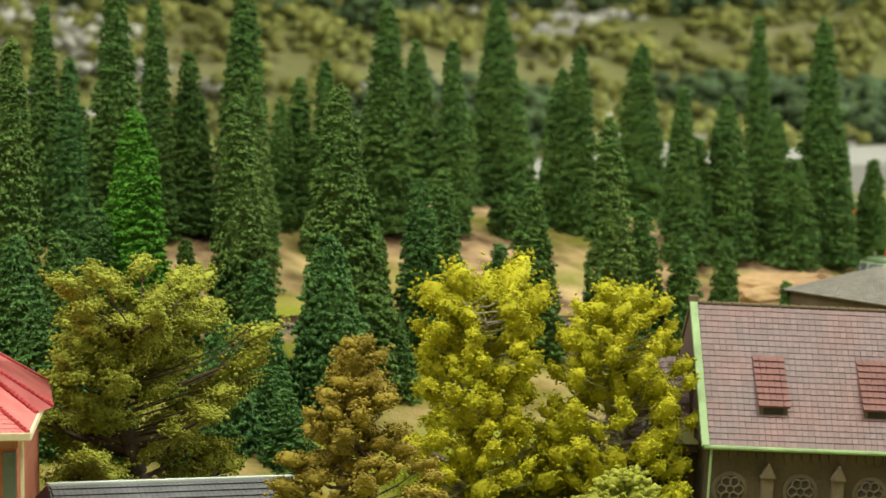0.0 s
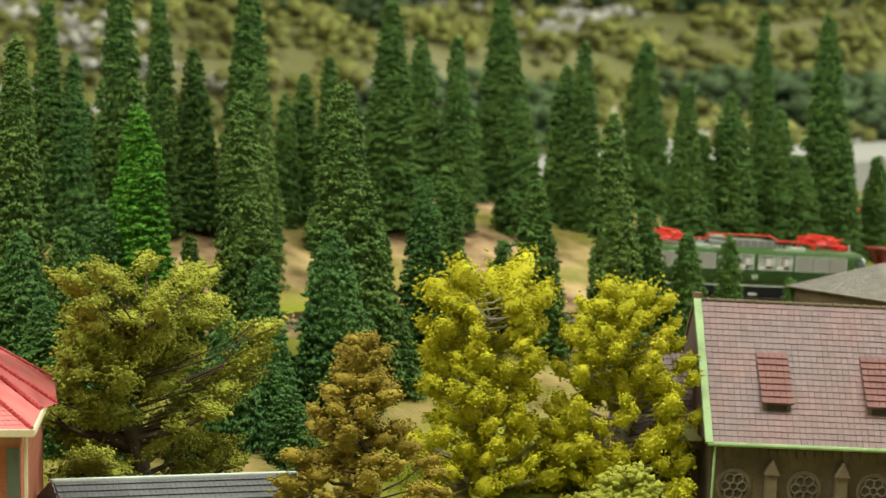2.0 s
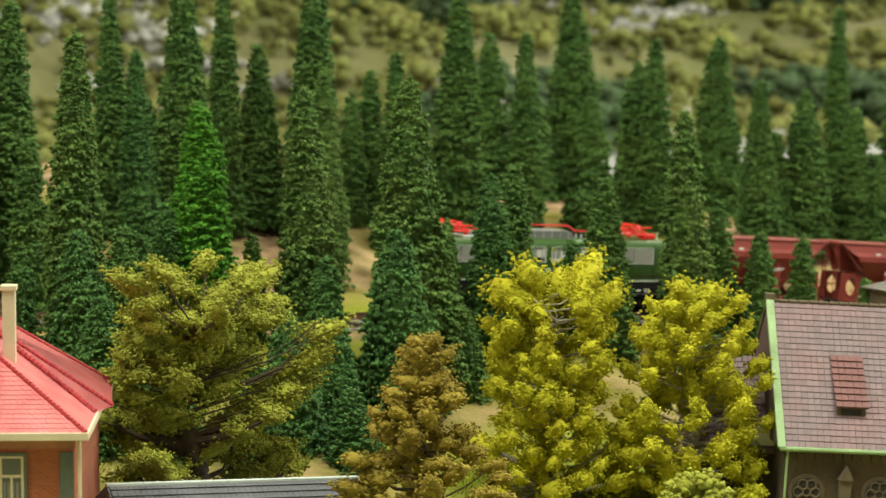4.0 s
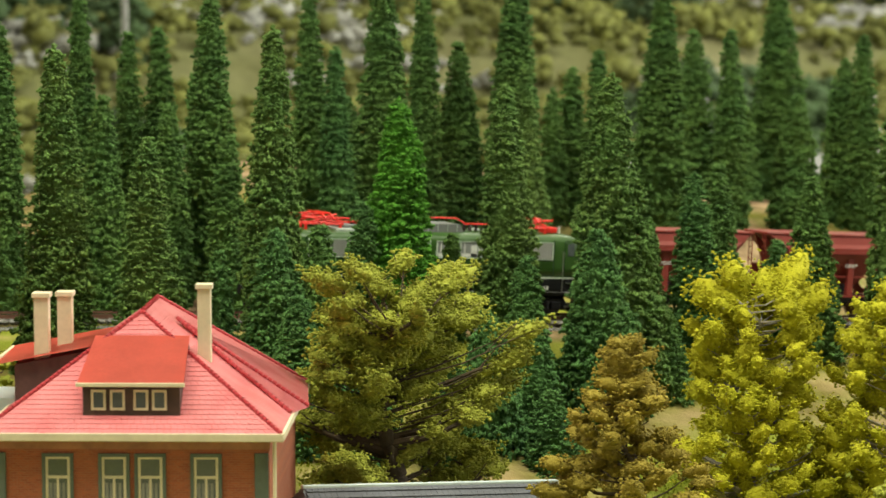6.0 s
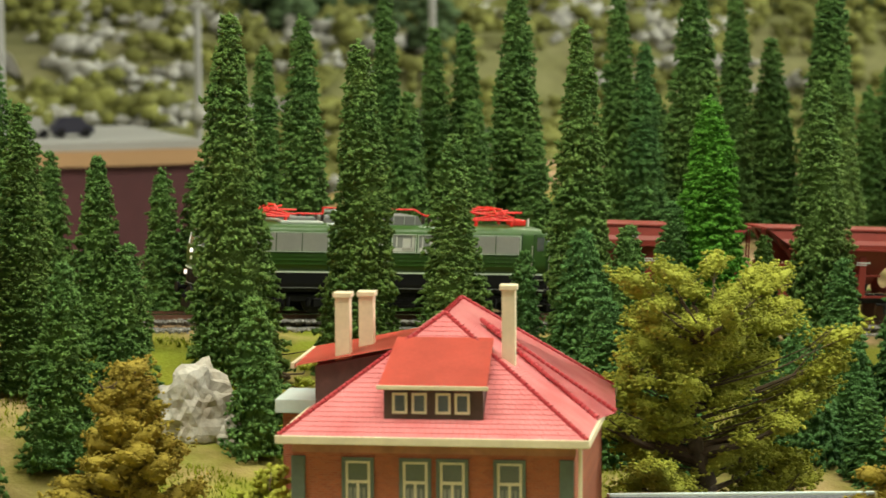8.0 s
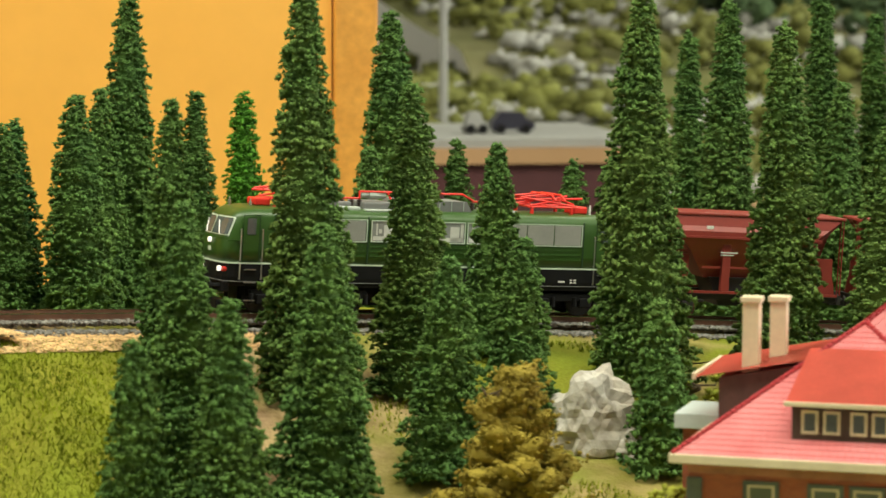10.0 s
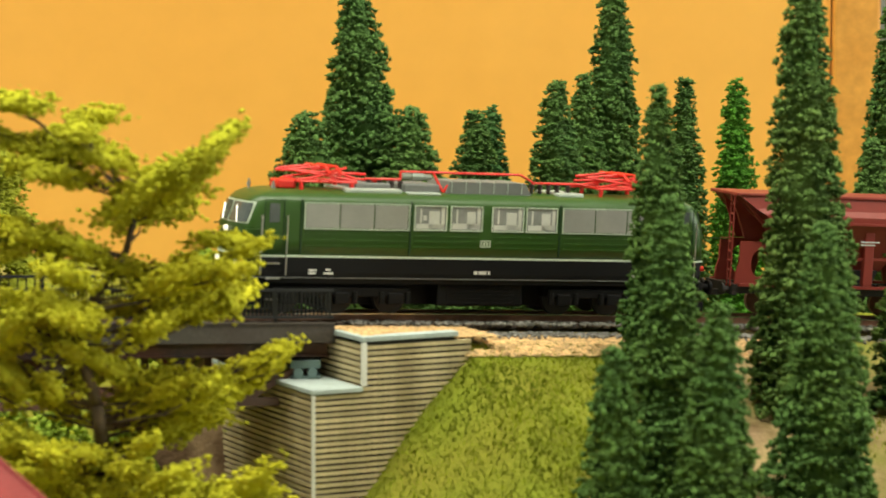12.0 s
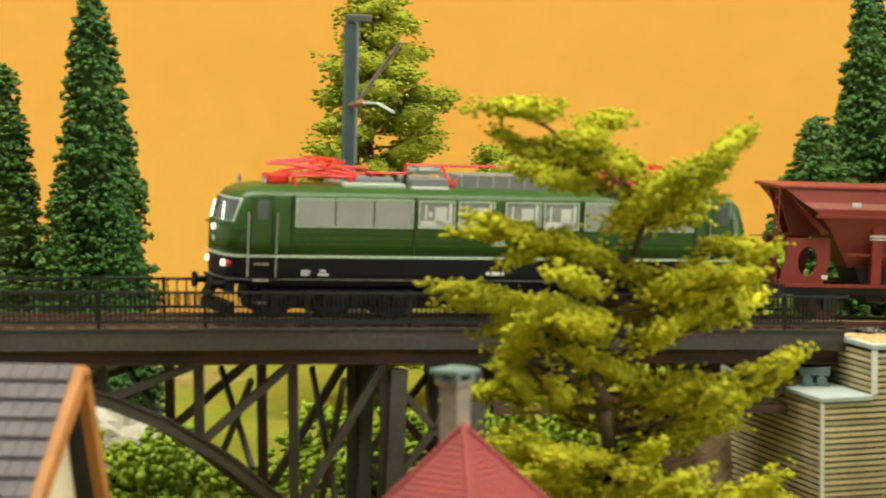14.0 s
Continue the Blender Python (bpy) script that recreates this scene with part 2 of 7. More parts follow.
def grass_ground():
    """The scenery sheet: grass flock, bare earth and dusty patches mixed by broad noise, with fine tufts in the relief."""
    m = mat("scenery_ground", (0.20, 0.235, 0.024), 0.95, vary=0.35, scale=28, fine=700, bump=1.0, bump_scale=420, dark=(0.24, 0.23, 0.03), spec=0.1)
    nt = m.node_tree
    b = nt.nodes["Principled BSDF"]
    old = b.inputs["Base Color"].links[0].from_socket
    co = nt.nodes.new("ShaderNodeTexCoord")
    n1 = nt.nodes.new("ShaderNodeTexNoise")
    n1.inputs["Scale"].default_value, n1.inputs["Detail"].default_value = 7.0, 5.0
    nt.links.new(co.outputs["Object"], n1.inputs["Vector"])
    sep = nt.nodes.new("ShaderNodeAttribute")
    sep.attribute_name = "soil"
    add = nt.nodes.new("ShaderNodeMath")
    add.operation = "ADD"
    nt.links.new(n1.outputs["Fac"], add.inputs[0])
    nt.links.new(sep.outputs["Fac"], add.inputs[1])
    r = nt.nodes.new("ShaderNodeMapRange")
    r.inputs["From Min"].default_value, r.inputs["From Max"].default_value = 0.58, 0.78
    nt.links.new(add.outputs[0], r.inputs["Value"])
    n2 = nt.nodes.new("ShaderNodeTexNoise")
    n2.inputs["Scale"].default_value, n2.inputs["Detail"].default_value = 34.0, 8.0
    nt.links.new(co.outputs["Object"], n2.inputs["Vector"])
    soil = nt.nodes.new("ShaderNodeMix")
    soil.data_type = "RGBA"
    soil.inputs["A"].default_value, soil.inputs["B"].default_value = (0.13, 0.080, 0.045, 1), (0.52, 0.36, 0.21, 1)
    n3 = nt.nodes.new("ShaderNodeMapRange")
    n3.inputs["From Min"].default_value, n3.inputs["From Max"].default_value = 0.36, 0.66
    nt.links.new(n2.outputs["Fac"], n3.inputs["Value"])
    nt.links.new(n3.outputs["Result"], soil.inputs["Factor"])
    mix = nt.nodes.new("ShaderNodeMix")
    mix.data_type = "RGBA"
    nt.links.new(r.outputs["Result"], mix.inputs["Factor"])
    nt.links.new(old, mix.inputs["A"])
    nt.links.new(soil.outputs["Result"], mix.inputs["B"])
    nt.links.new(mix.outputs["Result"], b.inputs["Base Color"])
    return m


M["ground"] = grass_ground()

# ---- helpers ----
rng = random.Random(7)


def mesh_from(bm, name, material, smooth=False):
    me = bpy.data.meshes.new(name)
    bm.normal_update()
    bm.to_mesh(me)
    bm.free()
    for m in (material if isinstance(material, (list, tuple)) else [material]):
        me.materials.append(m)
    if smooth:
        for p in me.polygons:
            p.use_smooth = True
    return me


def part(name, bm, material, parent=None, label="", smooth=False, m=None):
    ob = new(name, mesh_from(bm, name, material, smooth))
    if parent:
        ob.parent = parent
    if m is not None:
        ob.matrix_basis = m
    return tagged(ob, label)


def piece(name, me, parent, m):
    ob = new(name, me)
    ob.parent = parent
    ob.matrix_basis = m
    return ob


def thing(name, label, category, m=None, group="", kind=""):
    ob = new(name)
    ob.empty_display_size = 0.01
    if m is not None:
        ob.matrix_basis = m
    return tagged(ob, label, category, group, kind)


def box(bm, x0, x1, y0, y1, z0, z1, bevel=0.0):
    vs = bmesh.ops.create_cube(bm, size=1, matrix=Matrix.Translation(((x0 + x1) / 2, (y0 + y1) / 2, (z0 + z1) / 2)) @ Matrix.Diagonal((x1 - x0, y1 - y0, z1 - z0, 1)))["verts"]
    if bevel:
        es = list({e for v in vs for e in v.link_edges})
        bmesh.ops.bevel(bm, geom=es, offset=bevel, segments=2, profile=0.5, affect="EDGES")
    return bm


def rod(bm, a, b, r0, r1=None, seg=6, caps=True):
    """A tapered round bar from a to b."""
    a, b = Vector(a), Vector(b)
    r1 = r0 if r1 is None else r1
    d = b - a
    if d.length < 1e-9:
        return
    q = d.to_track_quat("Z", "Y").to_matrix()
    ra, rb = [], []
    for k in range(seg):
        u = 2 * math.pi * k / seg
        o = q @ Vector((math.cos(u), math.sin(u), 0))
        ra.append(bm.verts.new(a + o * r0))
        rb.append(bm.verts.new(b + o * r1))
    for k in range(seg):
        bm.faces.new((ra[k], ra[(k + 1) % seg], rb[(k + 1) % seg], rb[k]))
    if caps:
        bm.faces.new(ra[::-1])
        bm.faces.new(rb)


def bar(bm, a, b, w, h):
    """A rectangular bar from a to b, w wide across and h high."""
    a, b = Vector(a), Vector(b)
    d = (b - a).normalized()
    side = d.cross(Vector((0, 0, 1)))
    side = side.normalized() if side.length > 1e-4 else Vector((0, 1, 0))
    up = side.cross(d).normalized()
    c = []
    for p in (a, b):
        c.append([bm.verts.new(p + side * (sx * w / 2) + up * (sz * h / 2)) for sx, sz in ((-1, -1), (1, -1), (1, 1), (-1, 1))])
    for k in range(4):
        bm.faces.new((c[0][k], c[0][(k + 1) % 4], c[1][(k + 1) % 4], c[1][k]))
    bm.faces.new(c[0][::-1])
    bm.faces.new(c[1])


def prism(bm, pts, y0, y1):
    """Extrudes an outline of (x, z) points from y0 to y1."""
    f = [bm.verts.new((x, y0, z)) for x, z in pts]
    g = [bm.verts.new((x, y1, z)) for x, z in pts]
    n = len(pts)
    for k in range(n):
        bm.faces.new((f[k], g[k], g[(k + 1) % n], f[(k + 1) % n]))
    bm.faces.new(f)
    bm.faces.new(g[::-1])
    bmesh.ops.recalc_face_normals(bm, faces=bm.faces)


TETRA = ((1, 0, -0.45), (-0.5, 0.87, -0.45), (-0.5, -0.87, -0.45), (0, 0, 1.1))
TETRA_F = ((0, 1, 3), (1, 2, 3), (2, 0, 3), (1, 0, 2))

OCTA = [Vector(v) for v in ((1, 0, 0), (0, 1, 0), (-1, 0, 0), (0, -1, 0), (0, 0, 1), (0, 0, -1))]
OCTA_F = [(0, 1, 4), (1, 2, 4), (2, 3, 4), (3, 0, 4), (1, 0, 5), (2, 1, 5), (3, 2, 5), (0, 3, 5)]


def tuft_shapes(shape, lo, hi, squash, seed):
    """Many turned and dented versions of one small flock shape."""
    g = random.Random(seed)
    out = []
    for _ in range(160):
        turn = Euler((g.uniform(0, 6.3), g.uniform(0, 6.3), g.uniform(0, 6.3))).to_matrix()
        vs = [turn @ Vector(v) * g.uniform(lo, hi) for v in shape]
        out.append([(v.x, v.y, v.z * squash) for v in vs])
    return np.array(out)


PUFFS = tuft_shapes(OCTA, 0.70, 1.40, 0.78, 1)
BITS = tuft_shapes(TETRA, 0.75, 1.60, 1.0, 2)


def clumps(name, spots, material, r):
    """One mesh of many small irregular flock clumps. spots: place, size, and outward lean, or "puff" for a rounded tuft."""
    pick = np.random.default_rng(r.randrange(1 << 30))
    all_v, all_f, base = [], [], 0
    for shapes, fs, group in ((PUFFS, OCTA_F, [q for q in spots if q[2] == "puff"]), (BITS, TETRA_F, [q for q in spots if q[2] != "puff"])):
        if not group:
            continue
        p = np.array([tuple(q[0]) for q in group])
        size = np.array([q[1] for q in group])
        v = shapes[pick.integers(0, len(shapes), len(group))] * size[:, None, None] + p[:, None, :]
        if shapes is BITS:
            lean = np.array([tuple(q[2]) if q[2] else (0.0, 0.0, 0.0) for q in group])
            v += lean[:, None, :] * (size[:, None, None] * 0.5 * pick.random((len(group), 4, 1)))
        k = v.shape[1]
        f = np.array(fs)[None] + (base + k * np.arange(len(group)))[:, None, None]
        all_v.append(v.reshape(-1, 3))
        all_f.append(f.reshape(-1, 3))
        base += k * len(group)
    me = bpy.data.meshes.new(name)
    me.from_pydata(np.concatenate(all_v).tolist(), [], np.concatenate(all_f).tolist())
    me.polygons.foreach_set("use_smooth", [True] * len(me.polygons))
    me.materials.append(material)
    return me


# ---- the lie of the land ----
XS = np.arange(-1.0, 2.2, 0.005)
YS = np.cumsum(0.66 * (1 - np.exp(-np.clip((0.58 - XS) / 0.5, 0, None) ** 1.5))) * 0.005
YS += 1.43 - YS[-1]


def track_y(x):
    """The track runs straight on the right and swings towards the aisle on the left."""
    return float(np.interp(x, XS, YS))


def track_z(x):
    return 0.0135 - 0.0605 * x - 0.055 * max(0.0, x - 0.9) ** 2


def sstep(a, b, v):
    u = min(1.0, max(0.0, (v - a) / (b - a)))
    return u * u * (3 - 2 * u)


def ground_z(x, y):
    """Height of the scenery: a ledge for the track, a bank falling to a lower terrace, a hill behind, a gorge under the bridge."""
    zt = track_z(x) - 0.0075
    d = y - track_y(x)
    floor = -0.066 - 0.0605 * x - 0.02 * sstep(1.15, 0.8, y)
    if d < -0.050:
        slope = 0.50 - 0.24 * sstep(0.10, 0.32, x)
        z = zt - slope * (-d - 0.050)
        z = max(z, floor) if z > floor + 0.01 else floor + 0.01 * math.exp((z - floor - 0.01) / 0.01)
    elif d > 0.05:
        rise = 0.30 * sstep(0.48, 0.74, x)
        u = d - 0.05
        z = zt + rise * (u if u < 0.17 else 0.17 + 0.35 * (u - 0.17) if u < 0.3 else 0.2155)
        z -= 0.035 * sstep(0.01, 0.10, u) * (1 - sstep(0.40, 0.60, x))
    else:
        z = zt
    # the gorge, left of the abutment
    u = x * 0.894 + (y - 1.2965) * 0.447
    gorge = min(1.0, max(0.0, (0.034 - u) / 0.085))
    if d > 0.04:
        gorge = min(1.0, max(0.0, (-0.02 - u) / 0.05))
    z = z * (1 - gorge) + min(z, -0.10 + 0.045 * sstep(0.0, 0.085, d)) * gorge
    n = noise.noise((x * 14, y * 14, 1.7)) * 0.006 + noise.noise((x * 45, y * 45, 4.1)) * 0.002
    near = sstep(0.045, 0.09, abs(d)) if gorge < 0.2 else 1.0
    return z + n * near


def soil_amount(x, y):
    d = y - track_y(x)
    a = 0.0
    if d > 0.03 and x > 0.3:
        a = 0.26
    if -0.06 < d < 0.06:
        a = 0.22
    if d < -0.06:
        a = 0.02 + 0.13 * sstep(0.09, 0.13, x) - 0.05 * sstep(0.28, 0.36, x)
        if x < 0.09:
            a = -0.12
    return a


def make_ground():
    nx, ny = 300, 170
    xs = np.linspace(-0.75, 2.05, nx)
    ys = np.linspace(0.62, 1.98, ny)
    verts = [(x, y, ground_z(x, y)) for y in ys for x in xs]
    faces = [(j * nx + i, j * nx + i + 1, (j + 1) * nx + i + 1, (j + 1) * nx + i) for j in range(ny - 1) for i in range(nx - 1)]
    # the edge of the baseboard: a skirt to the hall floor
    rim = [i for i in range(nx)] + [j * nx + nx - 1 for j in range(1, ny)] + [(ny - 1) * nx + i for i in range(nx - 2, -1, -1)] + [j * nx for j in range(ny - 2, 0, -1)]
    low = len(verts)
    for k in rim:
        verts.append((verts[k][0], verts[k][1], -1.0))
    n = len(rim)
    for k in range(n):
        faces.append((rim[k], low + k, low + (k + 1) % n, rim[(k + 1) % n]))
    me = bpy.data.meshes.new("ground")
    me.from_pydata(verts, [], faces)
    me.materials.append(M["ground"])
    at = me.attributes.new("soil", "FLOAT", "POINT")
    at.data.foreach_set("value", [soil_amount(v[0], v[1]) for v in verts])
    for p in me.polygons:
        p.use_smooth = True
    return tagged(new("ground", me), "model railway scenery with grass flock, bare soil and a gorge", "ground", kind="structure")


make_ground()


def make_hall():
    def slab(name, label, cat, mt, *b):
        bm = bmesh.new()
        box(bm, *b)
        return tagged(part(name, bm, mt), label, cat, kind="structure")
    slab("floor", "plain grey hall floor", "floor", M["hall_floor"], -4.0, 7.0, -4.0, 8.2, -1.1, -1.002)
    slab("ceiling", "plain pale hall ceiling", "ceiling", M["hall_wall"], -4.0, 7.0, -4.0, 8.2, 2.4, 2.5)
    slab("wall_south", "plain pale hall wall", "wall", M["hall_wall"], -4.0, 7.0, -4.1, -4.002, -1.0, 2.398)
    slab("wall_north", "plain pale hall wall", "wall", M["hall_wall"], -4.0, 7.0, 8.202, 8.3, -1.0, 2.398)
    slab("wall_west", "plain pale hall wall", "wall", M["hall_wall"], -4.1, -4.002, -4.0, 8.2, -1.0, 2.398)
    slab("wall_east", "plain pale hall wall", "wall", M["hall_wall"], 7.002, 7.1, -4.0, 8.2, -1.0, 2.398)
    # unseen window frame, added to go with the fill light from the right
    w = tagged(new("window_1"), "plain white-framed hall window, unseen, added to go with the side fill light", "window", kind="structure")
    for b in ((-0.5, -0.42, 0.62, 1.88), (2.82, 2.90, 0.62, 1.88), (1.16, 1.24, 0.62, 1.88), (-0.42, 2.82, 0.62, 0.68), (-0.42, 2.82, 1.82, 1.88)):
        bm = bmesh.new()
        box(bm, 6.95, 7.0, b[0], b[1], b[2], b[3])
        part("window_frame", bm, M["white"], w)
    bm = bmesh.new()
    box(bm, -0.76, 0.2845, 1.80, 1.815, -0.4, 0.75)
    tagged(part("backdrop_wall", bm, M["wall_orange"]), "orange painted backdrop board behind the railway", "backdrop wall", kind="structure")
    bm = bmesh.new()
    box(bm, 0.2855, 0.3125, 1.793, 1.822, -0.4, 0.78, 0.002)
    tagged(part("post", bm, M["post_wood"]), "varnished pine post at the edge of the backdrop", "post", kind="structure")


make_hall()


# ---- trees ----
def make_spruce(seed, material, h, r):
    """A flocked model spruce: a twisted-wire trunk and a narrow crown of tiered, drooping tufts of flock. Returns its two meshes."""
    r_ = random.Random(seed)
    bm = bmesh.new()
    rod(bm, (0, 0, -0.006), (0, 0, h * 0.93), 0.0016, 0.0005, 6)
    trunk = mesh_from(bm, "trunk", M["bark"])
    lean = r_.uniform(0, 6.3)

    def crown_r(u, ang):
        lump = 1 + 0.10 * math.sin(ang - lean + 5 * u) + 0.24 * noise.noise((math.cos(ang) * 1.3, math.sin(ang) * 1.3 + seed * 1.7, u * h * 70))
        return (r * 0.94 * (1 - u) ** 0.70 + 0.0026) * lump
    spots = []
    z = h * 0.02
    while z < h * 0.985:
        u = z / h
        R = crown_r(u, 0.0)
        wide = min(0.0048, 0.0030 + R * 0.10)
        count = max(3, int(2 * math.pi * R / (wide * 0.98)))
        off = r_.uniform(0, 6.3)
        for k in range(count):
            ang = off + 2 * math.pi * (k + r_.uniform(-0.3, 0.3)) / count
            R = crown_r(u, ang) * r_.uniform(0.84, 1.12)
            tuft = wide * r_.uniform(0.70, 1.40)
            out = Vector((math.cos(ang), math.sin(ang), 0))
            side = Vector((-out.y, out.x, 0))
            c = out * (R - tuft * 0.45) + Vector((0, 0, z + r_.uniform(-0.0016, 0.0016) - 0.10 * R))
            for _ in range(9):
                q, w = r_.uniform(-0.55, 0.60), r_.uniform(-0.58, 0.58)
                p = c + out * (q * tuft) + side * (w * tuft) + Vector((0, 0, (0.34 * r_.random() - 0.38 * max(0, q) - 0.30 * w * w) * tuft))
                spots.append((p, tuft * r_.uniform(0.17, 0.30), (out.x * 0.9, out.y * 0.9, -0.3)))
        z += wide * 0.80
    for _ in range(14):
        spots.append((Vector((r_.gauss(0, 0.0011), r_.gauss(0, 0.0011), h * r_.uniform(0.965, 1.0))), 0.0011, None))
    crown = clumps("crown", spots, material, r_)
    # the dense inner flock, so that no light shows through
    bm = bmesh.new()
    bm.from_mesh(crown)
    rings, seg = 22, 12
    core = [[bm.verts.new((q * math.cos(ang), q * math.sin(ang), h * (0.012 + 0.955 * u) - 0.12 * q)) for ang, q in ((6.2832 * j / seg, crown_r(u, 6.2832 * j / seg) * (0.60 + 0.12 * r_.random())) for j in range(seg))]
            for u in (k / (rings - 1) * 0.985 for k in range(rings))]
    for a, b in zip(core, core[1:]):
        for j in range(seg):
            bm.faces.new((a[j], a[(j + 1) % seg], b[(j + 1) % seg], b[j])).smooth = True
    bm.faces.new(core[-1]).smooth = True
    bm.to_mesh(crown)
    bm.free()
    return trunk, crown


SPRUCE = {}


def spruce_meshes(kind, h, r):
    """Meshes of about this height and width; trees of like build share them."""
    hh = 0.03 * max(2, round(h / 0.03))
    rr = 0.004 * max(2, round(r * 1.06 / 0.004))
    key = (kind, hh, rr)
    if key not in SPRUCE:
        SPRUCE[key] = make_spruce(len(SPRUCE) * 13 + 5, M[kind], hh, rr)
    return SPRUCE[key] + (hh, rr)


SPRUCE_LABEL = dict(spruce="dark green flocked model spruce on the scenery", spruce_olive="olive-tinged flocked model spruce on the scenery",
                    spruce_blue="bluish green flocked model spruce on the scenery", spruce_bright="bright grass-green flocked model spruce on the scenery")
spruce_count = [0]


def spruce(x, y, h, r, kind="spruce", sink=0.0):
    """Plants a spruce of height h and crown radius r on the ground at x, y."""
    k = spruce_count[0]
    spruce_count[0] += 1
    trunk, crown, hh, rr = spruce_meshes(kind, h, r)
    ob = thing("spruce_tree", SPRUCE_LABEL[kind], "tree", group="spruces of the model forest")
    ob.matrix_basis = pose(x, y, ground_z(x, y) - sink, 0, 0, (k * 77) % 360)
    for name, me in (("trunk", trunk), ("crown", crown)):
        o = new(name, me)
        o.parent = ob
        o.matrix_basis = Matrix.Diagonal((r * 1.06 / rr, r * 1.06 / rr, h / hh, 1))
    return ob


# ---- track ----
def track_point(x, side=0.0, up=0.0):
    """A point beside the track's centre line (side > 0: away from the viewer's aisle) and above the rail head."""
    e = 0.002
    d = Vector((2 * e, track_y(x + e) - track_y(x - e), track_z(x + e) - track_z(x - e))).normalized()
    n = Vector((-d.y, d.x, 0)).normalized()
    return Vector((x, track_y(x), track_z(x))) + n * side + Vector((0, 0, up))


def track_turn(x, h=0.075):
    a, b = track_point(x - h), track_point(x + h)
    d = b - a
    return math.degrees(math.atan2(d.y, d.x)), math.degrees(math.atan2(-d.z, math.hypot(d.x, d.y)))


def ribbon(bm, x0, x1, step, s0, s1, z0, z1):
    """A bar of rectangular section that follows the track."""
    n = max(2, int((x1 - x0) / step))
    prev = None
    for i in range(n + 1):
        x = x0 + (x1 - x0) * i / n
        ring = [bm.verts.new(track_point(x, s, z)) for s, z in ((s0, z0), (s1, z0), (s1, z1), (s0, z1))]
        if prev:
            for k in range(4):
                bm.faces.new((prev[k], prev[(k + 1) % 4], ring[(k + 1) % 4], ring[k]))
        else:
            bm.faces.new(ring[::-1])
        prev = ring
    bm.faces.new(prev)


def make_track():
    t = thing("railway_track", "model railway track with rusty rails on dark sleepers", "track")
    for s in (-0.00825, 0.00825):
        bm = bmesh.new()
        ribbon(bm, -0.62, 1.9, 0.02, s - 0.0005, s + 0.0005, -0.0025, -0.0004)
        ribbon(bm, -0.62, 1.9, 0.02, s - 0.0011, s + 0.0011, -0.0028, -0.0023)
        rail = part("rail", bm, M["rail"], t)
        bm = bmesh.new()
        ribbon(bm, -0.62, 1.9, 0.02, s - 0.00045, s + 0.00045, -0.0004, 0.0)
        part("railhead", bm, M["railhead"], rail, "shiny worn rail head")
    bm = bmesh.new()
    box(bm, -0.0014, 0.0014, -0.015, 0.015, -0.0052, -0.0029, 0.0002)
    me = mesh_from(bm, "sleeper", M["sleeper"])
    x = -0.61
    while x < 1.30:
        p = track_point(x)
        yaw, pitch = track_turn(x, 0.01)
        piece("sleeper", me, t, pose(p.x, p.y, p.z, 0, pitch, yaw))
        x += 0.0066
    return t


make_track()


def make_scatter():
    """Grey ballast stones along the track and pale straw-like scatter on the shoulder by the abutment."""
    r = random.Random(3)
    verts, faces = [], []

    def stone(p, s, flat=1.0):
        k = len(verts)
        turn = Euler((r.uniform(0, 6.3), r.uniform(0, 6.3), r.uniform(0, 6.3))).to_matrix()
        for v in OCTA:
            w = turn @ (Vector(v) * s * r.uniform(0.6, 1.2))
            verts.append((p.x + w.x, p.y + w.y, p.z + w.z * flat))
        faces.extend([tuple(k + i for i in f) for f in OCTA_F])
    for _ in range(22000):
        x = r.uniform(0.0, 1.2)
        s = r.uniform(-0.029, 0.03) if r.random() < 0.75 else r.gauss(-0.027, 0.006)
        p = track_point(x, s)
        p.z = max(ground_z(p.x, p.y), track_z(x) - 0.0075) + (0.0018 if abs(s) < 0.0095 else 0.0044 if abs(s) < 0.022 else 0.0012)
        stone(p, r.uniform(0.0006, 0.0013))
    me = bpy.data.meshes.new("ballast")
    me.from_pydata(verts, [], faces)
    me.materials.append(M["ballast"])
    tagged(new("ballast", me), "grey ballast stones under and beside the track", "ballast", kind="stuff")
    verts, faces = [], []
    for _ in range(15000):
        x = r.uniform(-0.008, 0.20)
        s = r.uniform(-0.058, -0.018)
        if x > 0.10 and r.random() < (x - 0.10) / 0.13:
            continue
        p = track_point(x, s)
        p.z = max(ground_z(p.x, p.y) + 0.0006, track_z(x) - 0.0046 if x < 0.045 and s > -0.050 else -1)
        if p.z < track_z(x) - 0.012:
            continue
        k = len(verts)
        a = r.gauss(0, 0.5)
        l, w = r.uniform(0.001, 0.0032), r.uniform(0.0003, 0.0006)
        d, n = Vector((math.cos(a), math.sin(a), r.uniform(-0.3, 0.3))), Vector((-math.sin(a), math.cos(a), 0))
        for q in (p - d * l, p + n * w, p + d * l, p - n * w, p + Vector((0, 0, w * 1.6)), p - Vector((0, 0, w))):
            verts.append(tuple(q))
        faces.extend([tuple(k + i for i in f) for f in ((0, 1, 4), (1, 2, 4), (2, 3, 4), (3, 0, 4), (1, 0, 5), (2, 1, 5), (3, 2, 5), (0, 3, 5))])
    me = bpy.data.meshes.new("straw_scatter")
    me.from_pydata(verts, [], faces)
    me.materials.append(M["sand"])
    tagged(new("straw_scatter", me), "pale straw-coloured wood shavings beside the track", "scatter", kind="stuff")


make_scatter()


